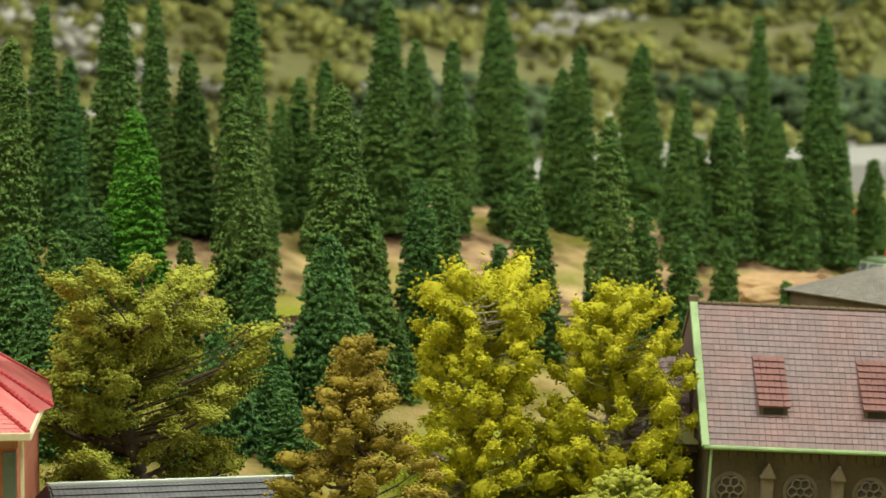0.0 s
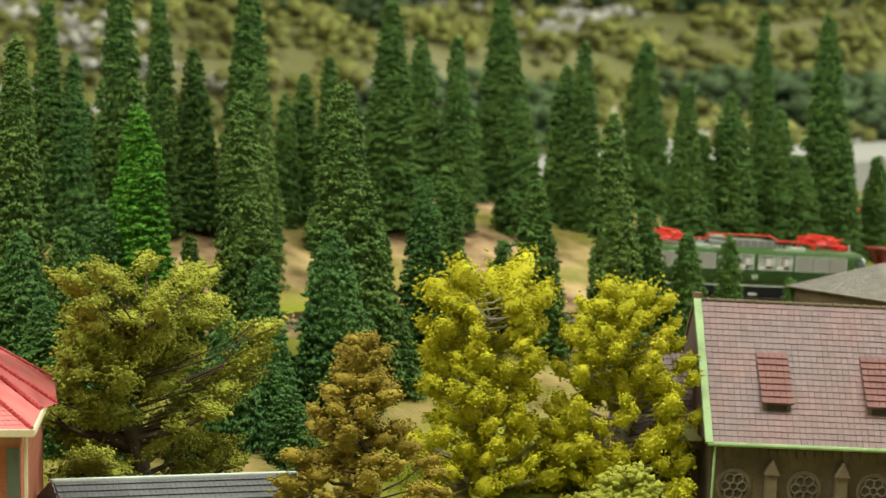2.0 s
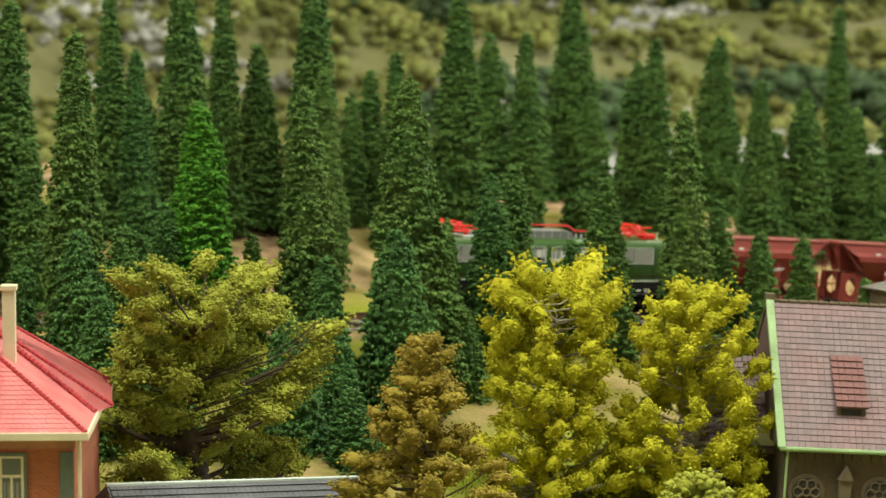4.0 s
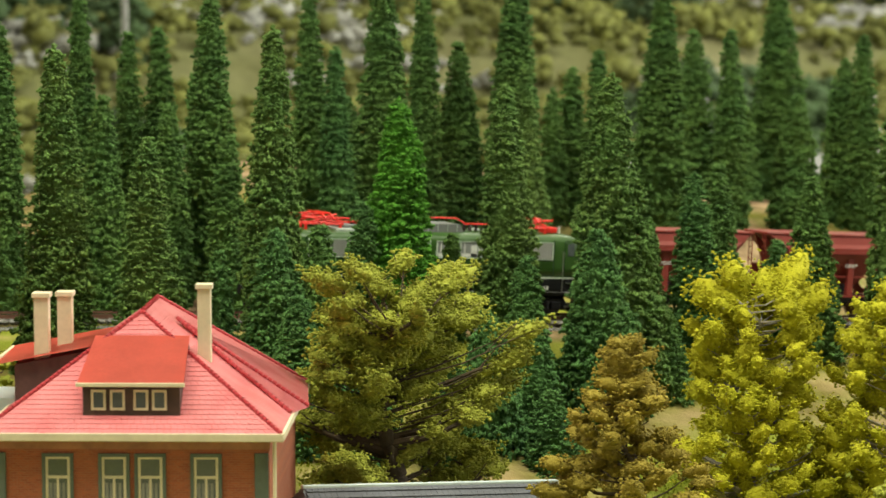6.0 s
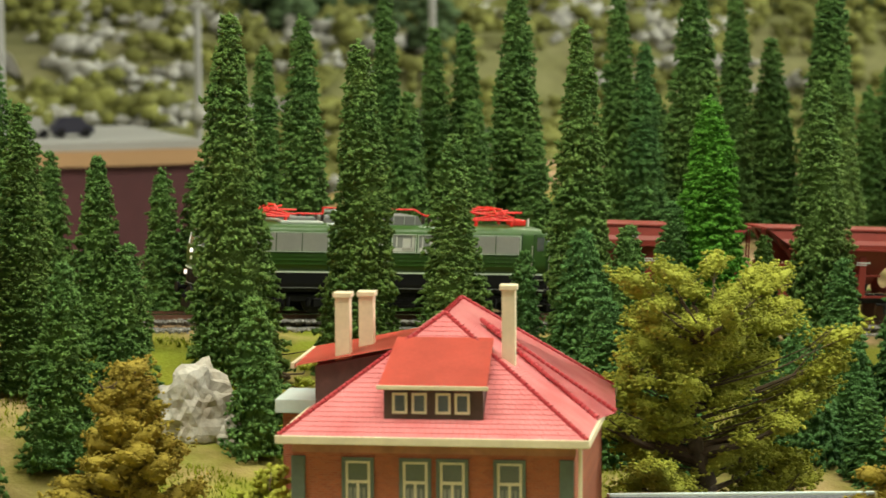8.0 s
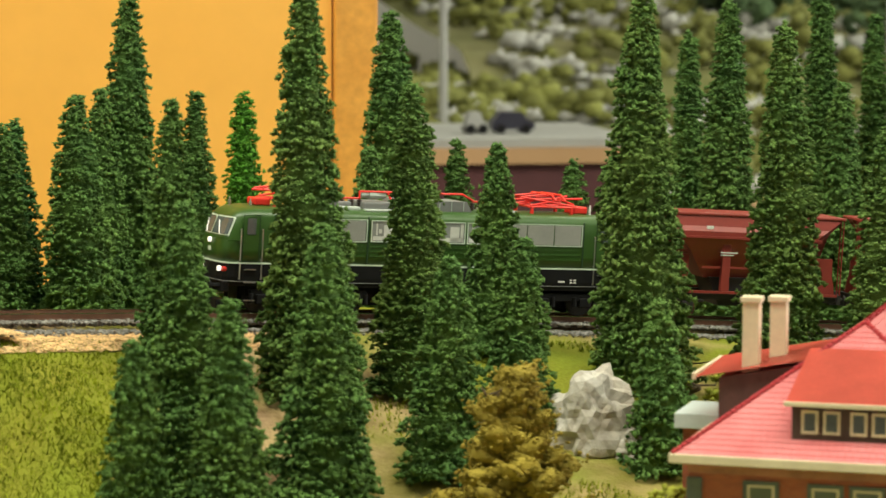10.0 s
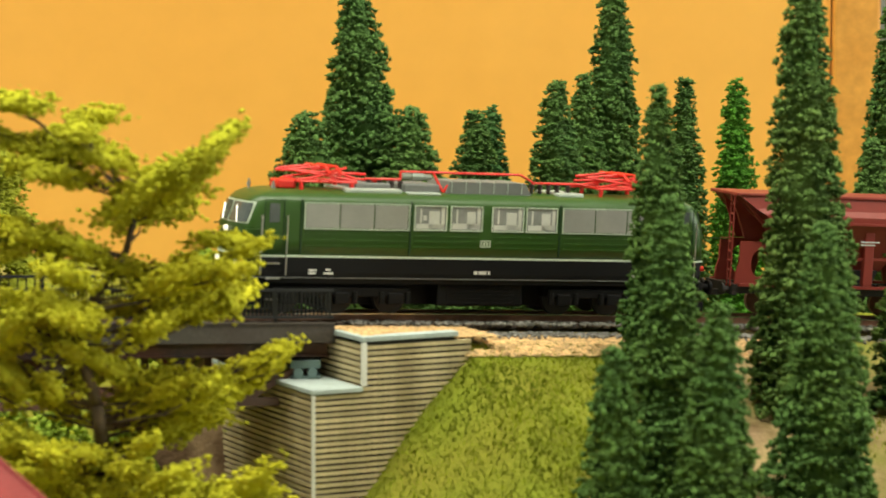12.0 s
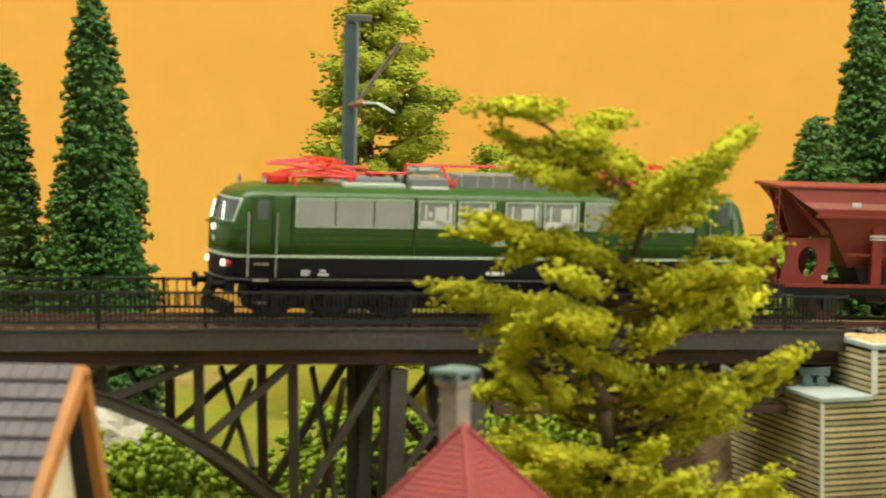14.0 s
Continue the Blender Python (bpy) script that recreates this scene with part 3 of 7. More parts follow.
def make_grass():
    """Short static grass fibres on the steep bank by the abutment and on the terraces."""
    r = random.Random(5)
    verts, faces = [], []

    def tuft(x, y, l, w):
        z = ground_z(x, y)
        k = len(verts)
        a = r.uniform(0, 6.3)
        c, s = math.cos(a) * w, math.sin(a) * w
        lx, ly = r.gauss(0, 0.35) * l, r.gauss(-0.15, 0.35) * l
        verts.extend([(x - c, y - s, z - 0.0005), (x + c, y + s, z - 0.0005), (x + lx, y + ly, z + l)])
        faces.append((k, k + 1, k + 2))
    n = 0
    while n < 46000:
        x = r.uniform(-0.05, 0.17)
        y = track_y(x) - r.uniform(0.05, 0.30)
        if noise.noise((x * 60, y * 60, 0.3)) < -0.6 + 1.1 * sstep(0.09, 0.16, x):
            continue
        tuft(x, y, r.uniform(0.0008, 0.0024), 0.00045)
        n += 1
    n = 0
    while n < 30000:
        x, y = r.uniform(0.15, 1.0), r.uniform(1.0, 1.36)
        if y > track_y(x) - 0.05:
            continue
        if noise.noise((x * 16, y * 16, 2.3)) < 0.05:
            continue
        tuft(x, y, r.uniform(0.0012, 0.003), 0.0005)
        n += 1
    me = bpy.data.meshes.new("grass")
    me.from_pydata(verts, [], faces)
    me.materials.append(mat("static_grass", (0.27, 0.31, 0.018), 0.95, vary=0.3, scale=45, fine=500, per="island", per_amount=0.40, dark=(0.15, 0.19, 0.014), spec=0.05))
    tagged(new("grass", me), "short yellow-green static grass on the banks", "grass", kind="stuff")


make_grass()


# ---- bridge ----
BX0, BX1 = -0.62, -0.0105


def make_bridge():
    t = thing("railway_bridge", "dark rusty steel lattice arch bridge carrying the track", "bridge")
    bm = bmesh.new()
    ribbon(bm, BX0, BX1, 0.02, -0.026, 0.026, -0.0085, -0.0056)
    part("deck", bm, M["steel"], t)
    for s, nm in ((-0.026, "girder"), (0.026, "girder")):
        bm = bmesh.new()
        ribbon(bm, BX0, BX1, 0.02, s - 0.0012, s + 0.0012, -0.0098, -0.0022)
        ribbon(bm, BX0, BX1, 0.02, s - 0.0019, s + 0.0019, -0.0024, -0.0017)
        part("edge_girder", bm, M["steel"], t)
        bm = bmesh.new()
        ribbon(bm, BX0, BX1, 0.02, s * 0.72 - 0.002, s * 0.72 + 0.002, -0.0152, -0.0106)
        ribbon(bm, BX0, BX1, 0.02, s * 0.72 - 0.004, s * 0.72 + 0.004, -0.0158, -0.0151)
        part("top_chord", bm, M["steel_rust"], t, "rust-stained riveted top chord")
    bm = bmesh.new()
    box(bm, -0.002, 0.002, -0.0245, 0.0245, -0.0105, -0.0086)
    me = mesh_from(bm, "cross_beam", M["steel_rust"])
    x = BX0 + 0.01
    while x < BX1:
        p = track_point(x)
        piece("cross_beam", me, t, pose(p.x, p.y, p.z, 0, 0, track_turn(x, 0.01)[0]))
        x += 0.0187
    # railings on both sides
    post = bmesh.new()
    box(post, -0.0006, 0.0006, -0.0006, 0.0006, -0.004, 0.0118)
    post = mesh_from(post, "railing_post", M["railing"])
    for s in (-0.0262, 0.0262):
        bm = bmesh.new()
        for z in (0.0112, 0.0005):
            ribbon(bm, BX0, BX1, 0.02, s - 0.0005, s + 0.0005, z - 0.0006, z + 0.0004)
        rl = part("railing", bm, M["railing"], t, "fine black railing along the bridge")
        bm = bmesh.new()
        x = BX0
        while x < BX1:
            if s < 0:
                bar(bm, track_point(x, s, 0.0005), track_point(x, s, 0.0110), 0.00035, 0.00075)
                x += 0.0016
            else:
                bar(bm, track_point(x, s, 0.0005), track_point(x, s, 0.0110), 0.00035, 0.0005)
                x += 0.0032
        tagged(part("baluster_infill", bm, M["railing"], rl), kind="stuff")
        x = BX0
        while x < BX1 + 0.001:
            p = track_point(min(x, BX1 - 0.0006), s)
            piece("railing_post", post, rl, pose(p.x, p.y, p.z))
            x += 0.0345
    # the arch span: spandrel truss on two planes
    crown, foot = -0.33, -0.172

    def arch_z(x):
        return min(0.0115 - 8.05 * max(0.0, x - crown) ** 2.33, track_z(x) - 0.017)
    for s in (-0.0187, 0.0187):
        bm = bmesh.new()
        n = 22
        pts = [crown - 0.28 + (foot - crown + 0.28) * i / n for i in range(n + 1)]
        for a, b in zip(pts[:-1], pts[1:]):
            pa, pb = track_point(a, s), track_point(b, s)
            za, zb = (arch_z(max(a, 2 * crown - a)), arch_z(max(b, 2 * crown - b)))
            bar(bm, (pa.x, pa.y, za), (pb.x, pb.y, zb), 0.006, 0.0045)
            bar(bm, (pa.x, pa.y, za + 0.003), (pb.x, pb.y, zb + 0.003), 0.0075, 0.0008)
        part("arch_rib", bm, M["steel"], t, "curved riveted arch rib")
        step = 0.0315
        x = foot - 0.006
        k = 0
        while x > crown - 0.2:
            xa = x - step
            pa, pb = track_point(x, s), track_point(xa, s)
            za, zb = arch_z(max(x, 2 * crown - x)), arch_z(max(xa, 2 * crown - xa))
            bm = bmesh.new()
            bar(bm, (pa.x, pa.y, pa.z - 0.0155), (pa.x, pa.y, za), 0.003, 0.0034)
            part("upright", bm, M["steel"], t)
            if pa.z - za > 0.024:
                bm = bmesh.new()
                bar(bm, (pa.x, pa.y - 0.0005, pa.z - 0.0155), (pb.x, pb.y - 0.0005, zb), 0.0024, 0.003)
                part("diagonal", bm, M["steel"], t)
            x = xa
            k += 1
    # cross bracing between the two planes
    for i in range(7):
        x = foot - 0.02 - i * 0.0315
        bm = bmesh.new()
        z = arch_z(x)
        bar(bm, tuple(track_point(x, -0.0187).xy) + (z + 0.004,), tuple(track_point(x, 0.0187).xy) + (track_z(x) - 0.022,), 0.0018, 0.0022)
        bar(bm, tuple(track_point(x, 0.0187).xy) + (z + 0.004,), tuple(track_point(x, -0.0187).xy) + (track_z(x) - 0.022,), 0.0018, 0.0022)
        part("sway_brace", bm, M["steel"], t)
    # the tower beside the arch
    for xt in (-0.174, -0.148):
        for s in (-0.0187, 0.0187):
            p = track_point(xt, s)
            bm = bmesh.new()
            bar(bm, (p.x, p.y, p.z - 0.018), (p.x + (0.006 if xt > -0.161 else -0.006), p.y + s * 0.25, -0.108), 0.007, 0.007)
            part("tower_leg", bm, M["steel"], t)
    for z0, z1 in ((0.0, -0.035), (-0.035, -0.070), (-0.070, -0.100)):
        for s in (-0.02, 0.02):
            a, b = track_point(-0.174, s), track_point(-0.148, s)
            bm = bmesh.new()
            bar(bm, (a.x, a.y, z0), (b.x, b.y, z1), 0.0018, 0.0026)
            bar(bm, (b.x, b.y, z0), (a.x, a.y, z1), 0.0018, 0.0026)
            bar(bm, (a.x - 0.002, a.y, z1), (b.x + 0.002, b.y, z1), 0.0022, 0.003)
            part("tower_brace", bm, M["steel"], t)
    # the short plate span between tower and abutment, rusty cross-braces below
    for s in (-0.0187, 0.0187):
        for i in range(5):
            x = -0.140 + i * 0.0245
            a, b = track_point(x, s), track_point(x + 0.0245, s)
            bm = bmesh.new()
            bar(bm, (a.x, a.y, a.z - 0.034), (b.x, b.y, b.z - 0.034), 0.004, 0.003)
            bar(bm, (a.x, a.y, a.z - 0.018), (b.x, b.y, b.z - 0.033), 0.0018, 0.0026)
            bar(bm, (b.x, b.y, b.z - 0.018), (a.x, a.y, a.z - 0.033), 0.0018, 0.0026)
            bar(bm, (b.x, b.y, b.z - 0.018), (b.x, b.y, b.z - 0.034), 0.0026, 0.003)
            part("truss_panel", bm, M["steel_rust"], t, "rust-brown truss panel")
    for s in (-0.0187, 0.0187):
        p = track_point(-0.0185, s)
        bm = bmesh.new()
        box(bm, p.x - 0.006, p.x + 0.006, p.y - 0.005, p.y + 0.005, p.z - 0.0255, p.z - 0.0232, 0.0005)
        rod(bm, (p.x - 0.0028, p.y - 0.006, p.z - 0.0220), (p.x - 0.0028, p.y + 0.006, p.z - 0.0220), 0.002, seg=10)
        rod(bm, (p.x + 0.0028, p.y - 0.006, p.z - 0.0220), (p.x + 0.0028, p.y + 0.006, p.z - 0.0220), 0.002, seg=10)
        box(bm, p.x - 0.006, p.x + 0.006, p.y - 0.005, p.y + 0.005, p.z - 0.0205, p.z - 0.0170, 0.0005)
        part("bearing", bm, M["blue_steel"], t, "blue-grey roller bearing")
    return t


make_bridge()


def make_abutment():
    o = track_point(0.0)
    t = thing("bridge_abutment", "stepped bridge abutment of cream layered stone with blue-grey caps", "abutment", pose(o.x, o.y, o.z, 0, 0, 25.5))
    y0, y1 = -0.0525, 0.048
    xa, xb, xc = -0.0324, -0.0110, 0.036
    zl, zu, zf, zc = -0.0250, -0.0078, -0.118, -0.0050
    bm = bmesh.new()
    box(bm, xa + 0.0012, xc, y0 + 0.0012, y1, zf, zl - 0.0004)
    box(bm, xb + 0.0012, xc, y0 + 0.0012, y1, zl - 0.0002, zu - 0.0012)
    box(bm, xb + 0.0014, 0.0295, y0 + 0.0014, y0 + 0.0048, zu - 0.0012, zc - 0.0008)
    part("core", bm, M["core"], t)
    h = 0.0023

    def layer(x0, x1, ya, yb, z):
        bm_ = bmesh.new()
        box(bm_, x0, x1, ya, yb, 0.0, h * 0.62)
        return piece("stone_layer", mesh_from(bm_, "stone_layer", M["slat"]), t, pose(0, 0, z))
    r = random.Random(8)
    z = zf + 0.001
    while z < zc - h:
        j = r.uniform(-0.0002, 0.0002)
        left = xa if z < zl - h * 0.7 else xb
        cut = xc if z > -0.05 else xc - 0.02
        layer(left - 0.0006 + j, cut, y0 - 0.0004 + j, y0 + 0.0020, z)
        layer(left - 0.0006 + j, left + 0.0020, y0 + 0.0024, y1, z)
        z += h
    for name, b in (("ledge_cap", (xa - 0.0014, xb - 0.0009, y0 - 0.0014, y1 - 0.002, zl - 0.0002, zl + 0.0017)),
                    ("top_cap", (xb - 0.0014, 0.0300, y0 - 0.0012, y0 + 0.0050, zc - 0.0008, zc + 0.0012)),
                    ("side_cap", (xb - 0.0014, xb + 0.0050, y0 + 0.0052, -0.028, zc - 0.0008, zc + 0.0012)),
                    ("edge_strip", (xa - 0.0012, xa + 0.0002, y0 - 0.0011, y0 + 0.0004, zf, zl - 0.0004)),
                    ("edge_strip", (xb - 0.0012, xb + 0.0010, y0 - 0.0011, y0 + 0.0006, zl + 0.0018, zc - 0.0010))):
        bm = bmesh.new()
        box(bm, *b, 0.0003)
        part(name, bm, M["cap"] if "cap" in name else M["white"], t)
    bm = bmesh.new()
    box(bm, xb - 0.001, xc, -0.0275, 0.0275, zu - 0.001, zu + 0.0010)
    part("trackbed_slab", bm, M["core"], t)
    return t


make_abutment()


# ---- the train ----
W = 0.0172
LEVELS = ((0.0130, 0.0166, 0.0008), (0.0175, 0.0171, 0.0), (0.0236, 0.0172, 0.0), (0.0300, 0.0172, 0.0), (0.0352, 0.0172, 0.0001),
          (0.0400, 0.0171, 0.0018), (0.0450, 0.0169, 0.0038), (0.0470, 0.0161, 0.0056), (0.0487, 0.0140, 0.0086), (0.0497, 0.0100, 0.0130), (0.0502, 0.0045, 0.018))


def loco_ring(bm, z, w, dx, L=0.1066):
    xs = ((0.0, 0.0), (0.0004, 0.45), (0.0013, 0.70), (0.0030, 0.88), (0.0058, 0.97), (0.0100, 1.0))
    xf = -L + dx
    half = [(xf + a, w * b) for a, b in xs] + [(x, w) for x in (-0.07, -0.034, 0.0, 0.034, 0.07)]
    left = half + [(-x, y) for x, y in half[:6][::-1]]
    ring = [(x, -y) for x, y in left] + [(x, y) for x, y in left[1:-1][::-1]]
    return [bm.verts.new((x, y, z)) for x, y in ring]


def loco_shell(levels, cap):
    bm = bmesh.new()
    rings = [loco_ring(bm, *lv) for lv in levels]
    n = len(rings[0])
    for a, b in zip(rings[:-1], rings[1:]):
        for k in range(n):
            bm.faces.new((a[k], a[(k + 1) % n], b[(k + 1) % n], b[k]))
    if cap:
        bm.faces.new(rings[-1])
    bm.faces.new(rings[0][::-1])
    return bm


def frame_box(bm, x0, x1, z0, z1, y, t, d):
    """A thin rectangular border of width t on the plane y, d deep."""
    for b in ((x0 - t, x1 + t, z0 - t, z0), (x0 - t, x1 + t, z1, z1 + t), (x0 - t, x0, z0, z1), (x1, x1 + t, z0, z1)):
        box(bm, b[0], b[1], min(y, y + d), max(y, y + d), b[2], b[3])


def make_loco():
    t = thing("electric_locomotive", "green and black model electric locomotive with red pantographs", "locomotive")
    part("body", loco_shell(LEVELS[2:], True), M["loco_green"], t, "bottle-green body shell", smooth=True)
    sk = part("skirt", loco_shell([(0.0130, 0.0165, 0.0010), (0.0172, 0.0171, 0.0002), (0.0234, 0.0171, 0.0002)], False), M["loco_black"], t, "black lower body band")
    part("waist_line", loco_shell([(0.0233, 0.01735, -0.0003), (0.0241, 0.01735, -0.0003)], True), M["loco_line"], t, "pale green dividing line")
    part("skirt_edge", loco_shell([(0.0150, 0.01725, 0.0), (0.0153, 0.01725, 0.0)], True), M["loco_roof_grey"], t)
    for sgn in (-1, 1):
        y = sgn * W
        d = sgn * 0.00035
        # seams
        for x in (-0.0817, -0.0340, 0.0339, 0.0817):
            bm = bmesh.new()
            box(bm, x - 0.0004, x + 0.0004, min(y, y + d), max(y, y + d), 0.0242, 0.0465)
            part("seam", bm, M["loco_seam"], t)
        # louvre banks
        for x0 in (-0.0802, 0.0354):
            for k in range(3):
                xa = x0 + k * 0.01505
                bm = bmesh.new()
                box(bm, xa + 0.0003, xa + 0.0147, min(y - d, y + d * 0.6), max(y - d, y + d * 0.6), 0.0352, 0.0447)
                lv = part("louvre", bm, M["loco_grey"], t, "grey ventilation louvre")
                bm = bmesh.new()
                for j in range(9):
                    z = 0.0357 + j * 0.00102
                    box(bm, xa + 0.0007, xa + 0.0143, min(y, y + d * 1.3), max(y, y + d * 1.3), z, z + 0.00045)
                part("louvre_slats", bm, M["loco_grey"], lv)
            bm = bmesh.new()
            frame_box(bm, x0, x0 + 0.0452, 0.0350, 0.0449, y, 0.0004, d * 1.5)
            part("louvre_frame", bm, M["loco_line"], t, "pale metal frame")
            bm = bmesh.new()
            for z in (0.0278, 0.0300, 0.0322):
                box(bm, x0 + 0.0002, x0 + 0.0450, min(y, y + d), max(y, y + d), z, z + 0.0005)
            part("rib", bm, M["loco_green"], t)
        bm = bmesh.new()
        for z in (0.0278, 0.0300, 0.0322):
            box(bm, -0.0325, -0.0035, min(y, y + d), max(y, y + d), z, z + 0.0005)
            box(bm, 0.0035, 0.0325, min(y, y + d), max(y, y + d), z, z + 0.0005)
        part("rib", bm, M["loco_green"], t)
        # machine room windows
        for x0 in (-0.0322, -0.0160, 0.0028, 0.0184):
            bm = bmesh.new()
            box(bm, x0, x0 + 0.0138, min(y - d, y + d * 0.3), max(y - d, y + d * 0.3), 0.0352, 0.0447)
            wn = part("window", bm, M["machine_room"], t, "window with pale machine room behind")
            bm = bmesh.new()
            frame_box(bm, x0, x0 + 0.0138, 0.0352, 0.0447, y, 0.0004, d * 1.6)
            part("window_frame", bm, M["loco_line"], wn)
            bm = bmesh.new()
            e = y + d * 0.45
            k_ = int((x0 + 0.04) * 1000)
            box(bm, x0 + 0.0006, x0 + 0.0132, min(y, e), max(y, e), 0.0356, 0.0372 + 0.0002 * (k_ % 5))
            box(bm, x0 + 0.0062 + 0.0003 * (k_ % 7), x0 + 0.0110, min(y, e), max(y, e), 0.0356, 0.0428)
            box(bm, x0 + 0.0117, x0 + 0.0132, min(y, e), max(y, e), 0.0356, 0.0443)
            box(bm, x0 + 0.0022, x0 + 0.0030, min(y, e), max(y, e), 0.0380, 0.0436)
            if k_ % 2:
                box(bm, x0 + 0.0036, x0 + 0.0052, min(y, e), max(y, e), 0.0390, 0.0410)
            part("interior", bm, M["interior"], wn, "pale machine room fittings")
        # cab doors with grab rails and steps
        for c in (-0.0933, 0.0933):
            bm = bmesh.new()
            frame_box(bm, c - 0.0040, c + 0.0040, 0.0245, 0.0458, y, 0.0003, d * 0.8)
            dr = part("door", bm, M["loco_seam"], t, "green cab door outline")
            bm = bmesh.new()
            box(bm, c - 0.0022, c + 0.0022, min(y, y + d * 0.6), max(y, y + d * 0.6), 0.0370, 0.0445, 0.0001)
            part("door_window", bm, M["pane"], dr)
            bm = bmesh.new()
            for s in (-0.0054, 0.0054):
                rod(bm, (c + s, y + sgn * 0.0010, 0.0247), (c + s, y + sgn * 0.0010, 0.0398), 0.00035)
                rod(bm, (c + s, y + sgn * 0.0010, 0.0162), (c + s, y + sgn * 0.0010, 0.0236), 0.00035)
                for z in (0.0250, 0.0395, 0.0164, 0.0234):
                    rod(bm, (c + s, y, z), (c + s, y + sgn * 0.0010, z), 0.0003)
            part("grab_rail", bm, M["chrome"], dr, "bright metal grab rails")
            bm = bmesh.new()
            for z in (0.0205, 0.0145, 0.0062):
                box(bm, c - 0.0028, c + 0.0028, min(y, y + sgn * 0.0010), max(y, y + sgn * 0.0010), z, z + 0.0005)
            part("step", bm, M["chrome"], dr)
            bm = bmesh.new()
            q = c + (0.012 if c < 0 else -0.012) * -1
            box(bm, min(q, q + 0.010), max(q, q + 0.010), min(y - d, y + d), max(y - d, y + d), 0.0338, 0.0343)
            part("cab_moulding", bm, M["loco_green"], t)
        # lettering as plain bars, badge as a plain rounded plate
        for xx, ww, z in ((-0.0778, 0.0036, 0.0178), (-0.0778, 0.0032, 0.0166), (-0.0712, 0.0042, 0.0166), (-0.0704, 0.0022, 0.0180), (-0.0045, 0.0016, 0.0172), (-0.0024, 0.0036, 0.0172), (0.0018, 0.0010, 0.0172),
                          (0.0690, 0.0036, 0.0170), (0.0755, 0.0012, 0.0178), (0.0755, 0.0012, 0.0166), (0.0775, 0.0014, 0.0178), (0.0775, 0.0014, 0.0166)):
            hh = 0.0014 if abs(xx) < 0.01 else 0.0008
            bm = bmesh.new()
            box(bm, xx, xx + ww, min(y, y + d * 0.5), max(y, y + d * 0.5), z, z + hh)
            part("lettering", bm, M["lettering"], sk, "small white lettering")
        bm = bmesh.new()
        frame_box(bm, -0.0018, 0.0018, 0.0288, 0.0308, y, 0.0004, d * 1.2)
        box(bm, -0.0011, -0.0003, min(y, y + d), max(y, y + d), 0.0291, 0.0305)
        box(bm, 0.0003, 0.0011, min(y, y + d), max(y, y + d), 0.0291, 0.0305)
        part("badge", bm, M["loco_line"], t, "pale rectangular badge")
    # cab fronts
    for sx in (-1, 1):
        bm = bmesh.new()
        L = 0.1066

        def front(yy, z):
            """x of the nose surface at this half-width and height."""
            lv = sorted(LEVELS, key=lambda q: abs(q[0] - z))[:2]
            lv.sort()
            f = 0 if lv[1][0] == lv[0][0] else (z - lv[0][0]) / (lv[1][0] - lv[0][0])
            dx, w = lv[0][2] + f * (lv[1][2] - lv[0][2]), lv[0][1] + f * (lv[1][1] - lv[0][1])
            b, a = abs(yy) / w, ((0.0, 0.0), (0.45, 0.0004), (0.70, 0.0013), (0.88, 0.0030), (0.97, 0.0058), (1.0, 0.0100))
            for (b0, a0), (b1, a1) in zip(a[:-1], a[1:]):
                if b <= b1:
                    return L - dx - (a0 + (a1 - a0) * (b - b0) / (b1 - b0))
            return L - dx - 0.01

        def sheet(name, ya, yb, za, zb, mt, lift, parent, label="", n=6):
            bm_ = bmesh.new()
            cols = []
            for i in range(n + 1):
                yy = ya + (yb - ya) * i / n
                cols.append([[bm_.verts.new((sx * (front(yy, z) + o), yy, z)) for o in (lift, -0.0006)] for z in (za, (za + zb) / 2, zb)])
            for c0, c1 in zip(cols[:-1], cols[1:]):
                for k in range(2):
                    for o in range(2):
                        bm_.faces.new((c0[k][o], c1[k][o], c1[k + 1][o], c0[k + 1][o]))
            bmesh.ops.recalc_face_normals(bm_, faces=bm_.faces)
            return part(name, bm_, mt, parent, label)
        for ya, yb in ((-0.0142, -0.0010), (0.0010, 0.0142)):
            ws = sheet("windscreen_frame", ya - 0.0006, yb + 0.0006, 0.0361, 0.0448, M["loco_line"], 0.0001, t, "pale windscreen frame")
            sheet("windscreen", ya, yb, 0.0366, 0.0443, M["pane"], 0.0004, ws, "dark windscreen")
            bm = bmesh.new()
            ym = (ya + yb) / 2
            rod(bm, (sx * (front(ym, 0.0366) + 0.0008), ym - 0.002, 0.0364), (sx * (front(ym + 0.003, 0.0425) + 0.0009), ym + 0.003, 0.0425), 0.00028)
            part("wiper", bm, M["chrome"], ws)
        sheet("front_moulding", -0.0165, 0.0165, 0.0346, 0.0350, M["loco_green"], 0.0005, t, n=12)
        bm = bmesh.new()
        rod(bm, (sx * (L - 0.001), 0, 0.0332), (sx * (L + 0.0010), 0, 0.0332), 0.0012, seg=12)
        part("top_lamp", bm, M["headlight"], t, "lit white headlamp")
        sheet("front_badge", -0.0018, 0.0018, 0.0282, 0.0302, M["loco_line"], 0.0004, t)
